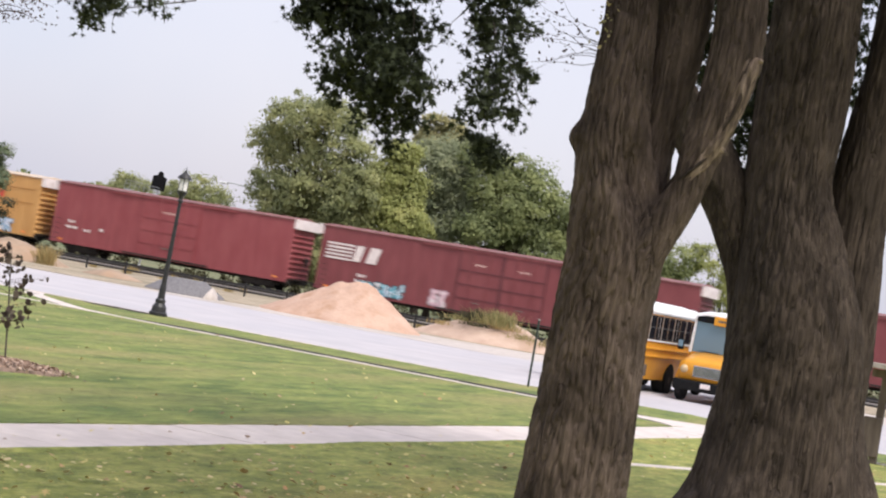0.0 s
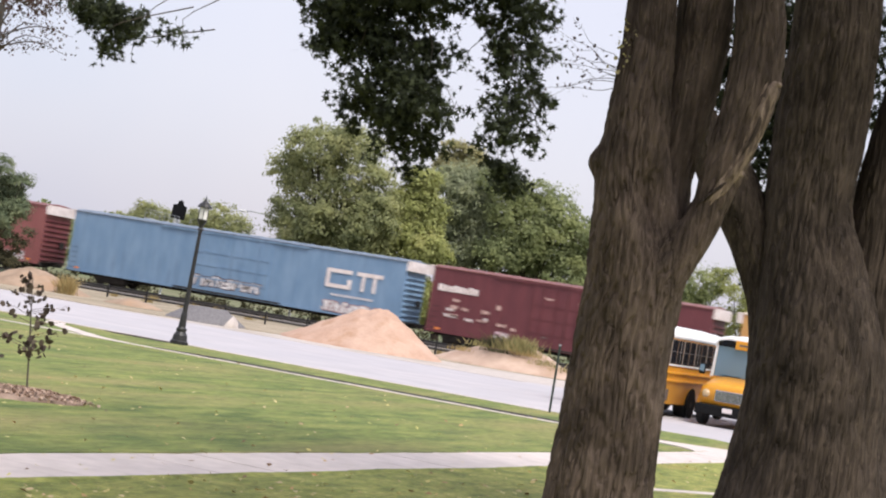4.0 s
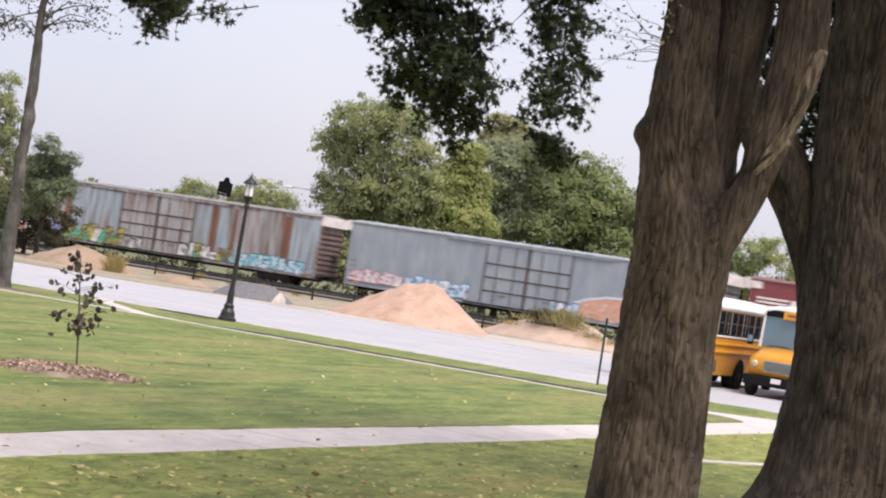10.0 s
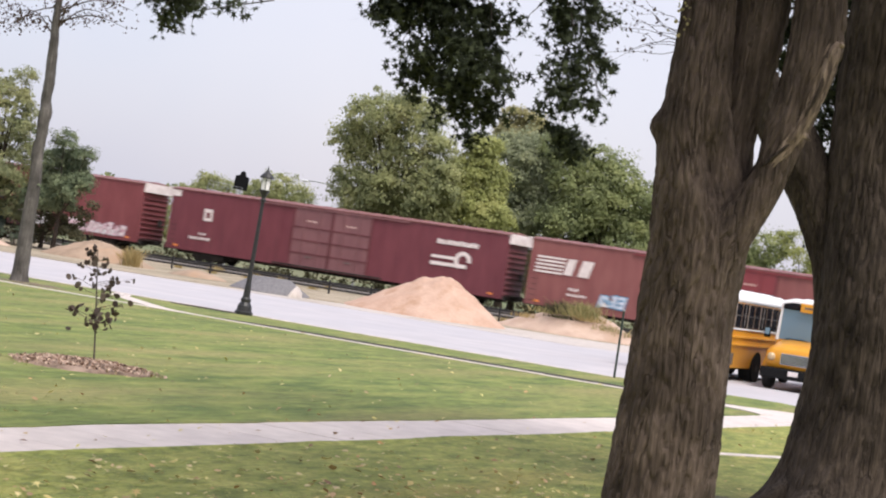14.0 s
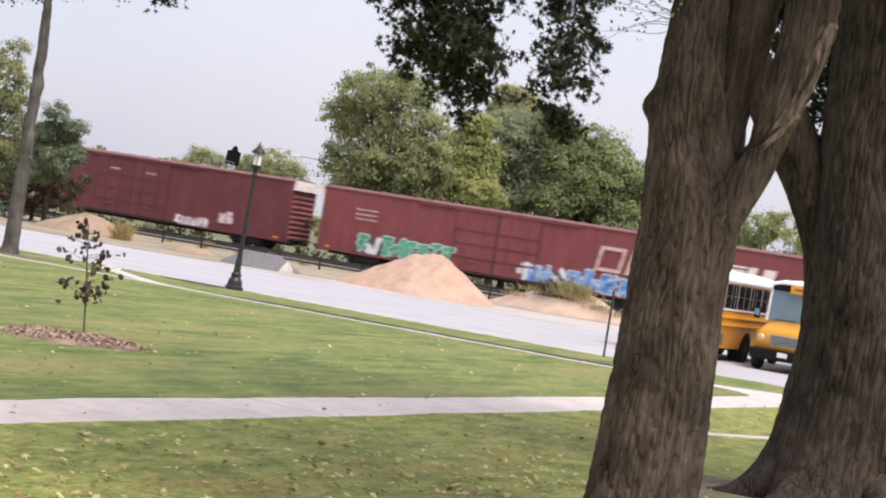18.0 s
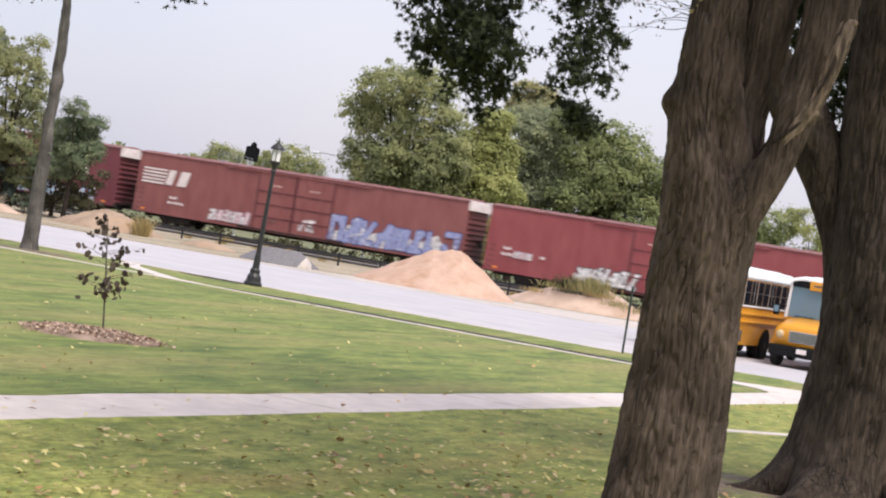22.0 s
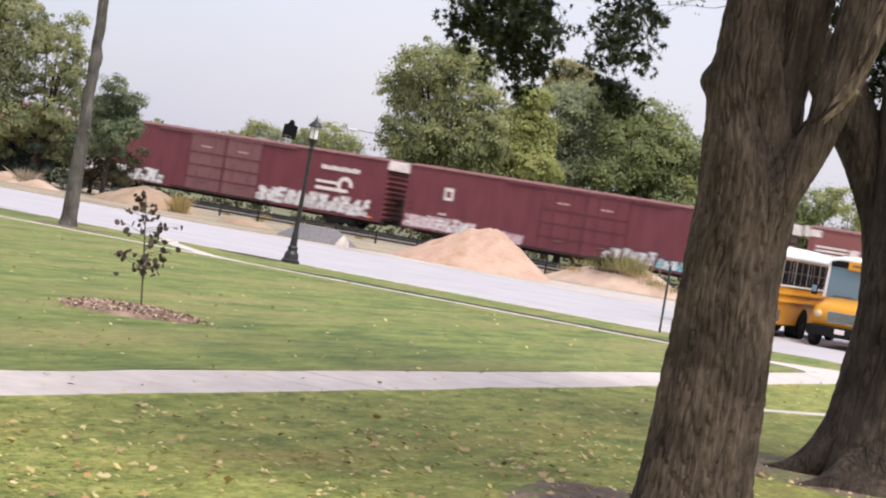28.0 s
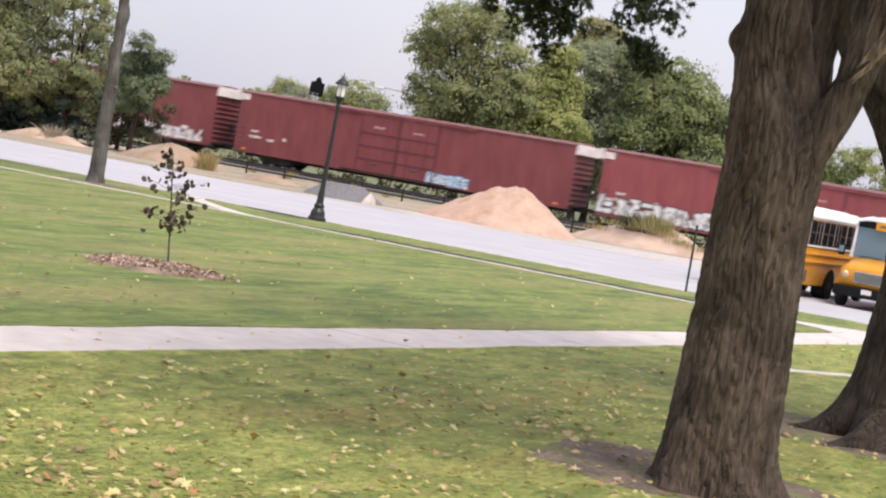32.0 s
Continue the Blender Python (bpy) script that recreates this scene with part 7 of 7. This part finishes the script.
bars(maroon, "marking", [(-7.9, -7.4, 2.9, 3.1), (-8.0, -7.5, 2.42, 2.66), (-7.2, -6.7, 2.40, 2.60), (-5.8, -5.2, 2.40, 2.66), (-4.8, -4.5, 2.8, 3.1), (-8.1, -7.4, 1.9, 2.1), (-6.0, -5.3, 1.85, 2.0), (-4.6, -3.9, 1.75, 1.95), (-3.6, -3.2, 1.6, 1.8), (5.8, 6.4, 1.2, 1.45), (6.9, 7.5, 1.2, 1.45), (8.0, 8.4, 1.5, 1.8)], M["peach"], "small pale lettering")
gt = boxcar(-122.4, LONG, "blue", "long faded sky blue boxcar with white block letters", logo="none", plain_posts=False, tags=[(20.8, 25.6, 0.95, 1.6, "white"), (10.5, 16.0, 1.2, 1.9, "smoke")])
bars(gt, "logo_bar", [(7.45, 9.4, 3.57, 3.83), (7.45, 7.75, 2.81, 3.56), (9.1, 9.4, 2.81, 3.2), (7.45, 9.4, 2.54, 2.80), (9.75, 11.7, 3.57, 3.83), (10.15, 10.4, 2.54, 3.56), (11.0, 11.25, 2.54, 3.56)], M["white"], "white painted bar")
bars(gt, "name_bar", [(8.0, 11.2, 2.0, 2.15)], M["white"], "white name bar")
boxcar(-151.5, LONG, "faded", "long faded red boxcar with white graffiti and stripes", logo="stripes", tags=[(0.3, 3.0, 1.0, 1.95, "white"), (3.6, 8.8, 0.85, 1.25, "sky"), (9.0, 14.3, 1.05, 2.3, "white"), (18.0, 22.0, 0.95, 1.7, "white"), (22.4, 25.4, 0.9, 1.4, "white")])
boxcar(-180.2 + SHIFT[0], LONG, "oxide", "long red boxcar with turquoise and pink graffiti", logo="stripes", corner=True, tags=[(0.4, 4.2, 1.0, 2.1, "sky"), (4.2, 9.4, 0.95, 2.4, "teal"), (9.5, 15.4, 0.95, 2.1, "blue"), (15.6, 22.6, 0.95, 2.15, "pink")])
boxcar(-180.2 - PITCH + SHIFT[1], LONG, "grey", "long blue-grey boxcar with dark doors and orange graffiti", rib="frame", logo="none", end_colour="rust_end", tags=[(0.3, 4.4, 1.1, 1.9, "pink"), (4.5, 9.3, 1.0, 1.9, "sky"), (15.2, 17.2, 0.95, 1.7, "sky"), (17.0, 23.6, 0.95, 2.5, "orange"), (23.4, 24.8, 0.95, 1.8, "sky"), (24.8, 26.0, 1.0, 1.8, "white")])
rusty = boxcar(-180.2 - 2 * PITCH + SHIFT[2], LONG, "rusty", "long rust-streaked grey boxcar covered in mixed graffiti", door="pale_grey", rib="frame", logo="none", plain_posts=True, end_colour="rust_end", tags=[(0.2, 1.2, 2.1, 2.7, "teal"), (1.4, 2.2, 1.0, 1.8, "orange"), (2.2, 3.8, 0.95, 2.1, "bw"), (3.4, 5.4, 0.95, 1.9, "purple"), (5.6, 10.6, 0.9, 2.1, "yellow"), (10.8, 12.4, 0.9, 1.6, "smoke"), (15.5, 20.0, 0.95, 1.9, "yellow"), (19.8, 25.8, 0.92, 1.8, "teal")])
for k, (key, x0_, x1_) in enumerate((("pale_grey", -13.3, -12.2), ("rust", -10.4, -10.0), ("pale_grey", -9.9, -8.0), ("rust", -7.9, -7.5), ("pale_blue", -7.3, -5.4), ("pale_blue", -5.3, -3.3), ("pale_blue", 3.3, 4.4), ("rust", 4.5, 5.0), ("pale_blue", 5.1, 6.0), ("rust", 6.3, 6.6), ("pale_grey", 6.7, 8.6), ("rust", 10.4, 11.0), ("pale_blue", 11.1, 13.2))):
    part("side_panel", boxed(x0_, x1_, NEAR - 0.020, NEAR + 0.01, 1.0 + 0.5 * (key == "rust" and k % 2), 4.72), P[key], rusty, "faded repainted side panel")
boxcar(-180.2 - 3 * PITCH + SHIFT[3], LONG, "faded", "long red boxcar with crimson doors and white block graffiti", door="brickdoor", logo="stripes", doors=2, door_w=3.4, tags=[(5.2, 7.0, 1.25, 2.0, "sky"), (15.8, 23.5, 1.0, 2.0, "white"), (23.5, 25.4, 0.95, 1.5, "smoke")])
boxcar(-180.2 - 4 * PITCH + SHIFT[4], LONG, "plum", "long plum red boxcar with white ring emblem", door="mauve", logo="ring", corner=True)
boxcar(-180.2 - 5 * PITCH + SHIFT[5], LONG, "oxide", "long red boxcar with grey graffiti and white stripes", logo="stripes", tags=[(3.1, 5.4, 0.9, 1.95, "bw"), (6.0, 8.0, 0.9, 1.8, "smoke"), (15.2, 19.0, 1.0, 1.9, "smoke"), (20.3, 25.5, 1.0, 1.8, "pink")])
cn = boxcar(-180.2 - 6 * PITCH + SHIFT[6], LONG, "oxide", "long red boxcar with green and blue graffiti and looped emblem", logo="none", tags=[(3.0, 10.4, 1.0, 2.25, "green"), (15.0, 24.9, 0.9, 2.1, "blue")])
for x0_, wide_, lean_ in ((7.2, 1.55, 0.25), (9.3, 1.45, 0.35)):
    bars_ = [((0, 0), (wide_, 0)), ((0, 1.4), (wide_, 1.4)), ((0, 0), (0, 1.4)), ((wide_, 0), (wide_, 1.4))]
    for k, ((ax_, az_), (bx_, bz_)) in enumerate(bars_):
        w_ = 0.12
        lo_, hi_ = (ax_ - w_, az_ - w_), (bx_ + w_, bz_ + w_)
        quad = [(lo_[0], lo_[1]), (hi_[0], lo_[1]), (hi_[0], hi_[1]), (lo_[0], hi_[1])]
        part("logo_stroke", plate(bmesh.new(), [(x0_ + qx + lean_ * qz * 0.7, 2.4 + qz) for qx, qz in quad], NEAR - 0.034 - 0.003 * k, 0.006), M["peach"], cn, "peach painted stroke of a frame")
bars(cn, "marking", [(-10.6, -8.9, 3.1 + 0.32 * k, 3.25 + 0.32 * k) for k in range(3)], M["peach"], "faded lettering bar")
boxcar(-180.2 - 7 * PITCH + SHIFT[7], LONG, "dark", "long dark red boxcar with pinkish smeared lettering", end_colour="faded", tags=[(17.4, 20.2, 0.85, 1.4, "white"), (21.0, 22.2, 1.4, 2.1, "pink"), (1.2, 2.3, 1.7, 2.0, "pink"), (4.8, 8.0, 0.9, 1.3, "pink")])
boxcar(-180.2 - 8 * PITCH + SHIFT[8], LONG, "bright", "long bright red boxcar with white outlined graffiti", tags=[(6.6, 11.0, 0.95, 2.0, "bw"), (16.8, 25.2, 0.85, 1.55, "white"), (2.2, 3.5, 1.8, 2.2, "pink")])
boxcar(-180.2 - 9 * PITCH + SHIFT[9], LONG, "faded", "long faded red boxcar with violet graffiti and stripes", logo="stripes", tags=[(16.3, 26.3, 0.95, 2.7, "purple"), (6.6, 9.9, 1.0, 1.8, "pink"), (14.0, 15.2, 1.2, 2.0, "white")])
boxcar(-180.2 - 10 * PITCH + SHIFT[10], LONG, "plum", "long plum red boxcar with ring emblem and pale graffiti", door="dark", logo="ring", tags=[(0.6, 9.2, 0.9, 1.6, "pink"), (16.5, 24.9, 0.85, 1.8, "sky")])
boxcar(-180.2 - 11 * PITCH + SHIFT[11], LONG, "faded", "long faded red boxcar with white stripes and small markings", logo="stripes", corner=True, tags=[(15.6, 16.6, 1.0, 1.9, "white"), (22.6, 24.4, 1.0, 1.6, "white")])
boxcar(-180.2 - 12 * PITCH + SHIFT[12], LONG, "plum", "long plum red boxcar with ring emblem and patchy graffiti", logo="ring", tags=[(0.2, 5.6, 0.9, 1.75, "pink"), (7.4, 9.2, 0.9, 1.5, "pink"), (15.0, 18.6, 0.95, 1.8, "smoke"), (18.8, 20.6, 0.9, 1.5, "teal")])
boxcar(-180.2 - 13 * PITCH + SHIFT[13], LONG, "plum", "long plum red boxcar with ring emblem and white graffiti", door="mauve", logo="ring", tags=[(0.2, 3.6, 1.0, 2.0, "white"), (3.6, 8.4, 0.85, 1.8, "bw"), (16.4, 25.6, 0.95, 2.1, "white")])
boxcar(-180.2 - 14 * PITCH + SHIFT[14], LONG, "bright", "long red boxcar with a row of grey and white graffiti", corner=True, tags=[(0.1, 1.3, 1.0, 2.4, "bw"), (1.4, 8.2, 0.92, 2.1, "bw"), (14.6, 22.4, 0.9, 1.8, "white")])
boxcar(-180.2 - 15 * PITCH + SHIFT[15], LONG, "oxide", "long plain oxide red boxcar with pale blue graffiti", corner=True, tags=[(16.0, 19.2, 0.85, 1.55, "sky")])
boxcar(-180.2 - 16 * PITCH + SHIFT[16], LONG, "oxide", "long oxide red boxcar with white and grey graffiti", tags=[(12.0, 17.0, 0.9, 1.7, "smoke"), (18.0, 26.0, 0.9, 1.8, "white")])

# ================= fallen leaves and grass blades =================
lr = np.random.default_rng(31)
pts = []
while len(pts) < 3900:
    y = 10 + 39 * lr.random() ** 1.7
    x = lr.uniform(-1.4 * y, -0.12 * y)
    if -12.75 < x < -11.35 and lr.random() < 0.85:
        continue
    if x < -12.8 and lr.random() < 0.72:
        continue
    pts.append((x, y, 0.035 + 0.015 * lr.random()))
for _ in range(420):
    x, y = lr.normal(-7.9, 1.3), lr.normal(19.6, 2.2)
    if x < -5.6:
        pts.append((x, y, 0.035 + 0.015 * lr.random()))
pts = np.array(pts)
lr.shuffle(pts)
for k, shape in ((0, LEAF_DRY), (1, LEAF_LOBED), (2, LEAF_QUAD)):
    q = pts[k::3]
    tagged(part("fallen_leaves", leaf_mesh("fallen_leaves", q, lr.uniform(0.04, 0.06, len(q)) * (0.9 + 1.5 * lr.random(len(q)) ** 1.5), M["leaf_fallen"], lr, shape, flat=0.9)), "dry yellow, tan and orange fallen leaves on the lawn", "fallen leaves", kind="stuff")
n = 170000
gy = 9.5 + 39 * lr.random(n) ** 1.5
gx = gy * lr.uniform(-1.5, -0.08, n)
keep = ~((gx > -13.55 + (gy - 2) * 0.0218) & (gx < -12.1 + (gy - 2) * 0.0218)) & ~(gy > 48.4) & (((gx + 5.75) / 1.55) ** 2 + ((gy - 17.35) / 1.6) ** 2 > 0.85) & (((gx + 5.2) / 2.9) ** 2 + ((gy - 24) / 1.9) ** 2 > 0.85) & (((gx + 18.5) / 1.1) ** 2 + ((gy - 26.9) / 1.1) ** 2 > 1)
gx, gy = gx[keep], gy[keep]
n = len(gx)
hh, ww, ang, ln = lr.uniform(0.008, 0.014, n), lr.uniform(0.006, 0.012, n), lr.uniform(0, 6.28, n), lr.uniform(0.025, 0.06, n)
ca, sa = np.cos(ang), np.sin(ang)
z0 = np.full(n, 0.006)
tri = np.stack([np.stack([gx - ww * ca, gy - ww * sa, z0], 1), np.stack([gx + ww * ca, gy + ww * sa, z0], 1), np.stack([gx + ln * sa, gy - ln * ca, hh], 1)], 1)
dry = gx > -13.3 + (gy - 2) * 0.0218
for label, side, mat in (("short green grass blades of the lawn", ~dry, "blade"), ("short dry grass blades of the lawn beside the house", dry, "blade_dry")):
    t3 = tri[side]
    me = bpy.data.meshes.new("grass_blades")
    me.vertices.add(3 * len(t3))
    me.vertices.foreach_set("co", t3.reshape(-1).astype(np.float32))
    me.loops.add(3 * len(t3))
    me.loops.foreach_set("vertex_index", np.arange(3 * len(t3), dtype=np.int32))
    me.polygons.add(len(t3))
    me.polygons.foreach_set("loop_start", np.arange(0, 3 * len(t3), 3, dtype=np.int32))
    me.materials.append(M[mat])
    me.update(calc_edges=True)
    tagged(part("grass_blades", me, None), label, "grass", kind="stuff")


# ================= what moves =================
SPEED = 17.5


def motions():
    """The whole train rolls to the right at one speed."""
    for car, x in CARS:
        walk(car, [(t, pose(x + SPEED * t, TRACK_Y, RAIL_Z)) for t in (0.0, 8.0, 16.0, 24.0, 32.0)])


motions()
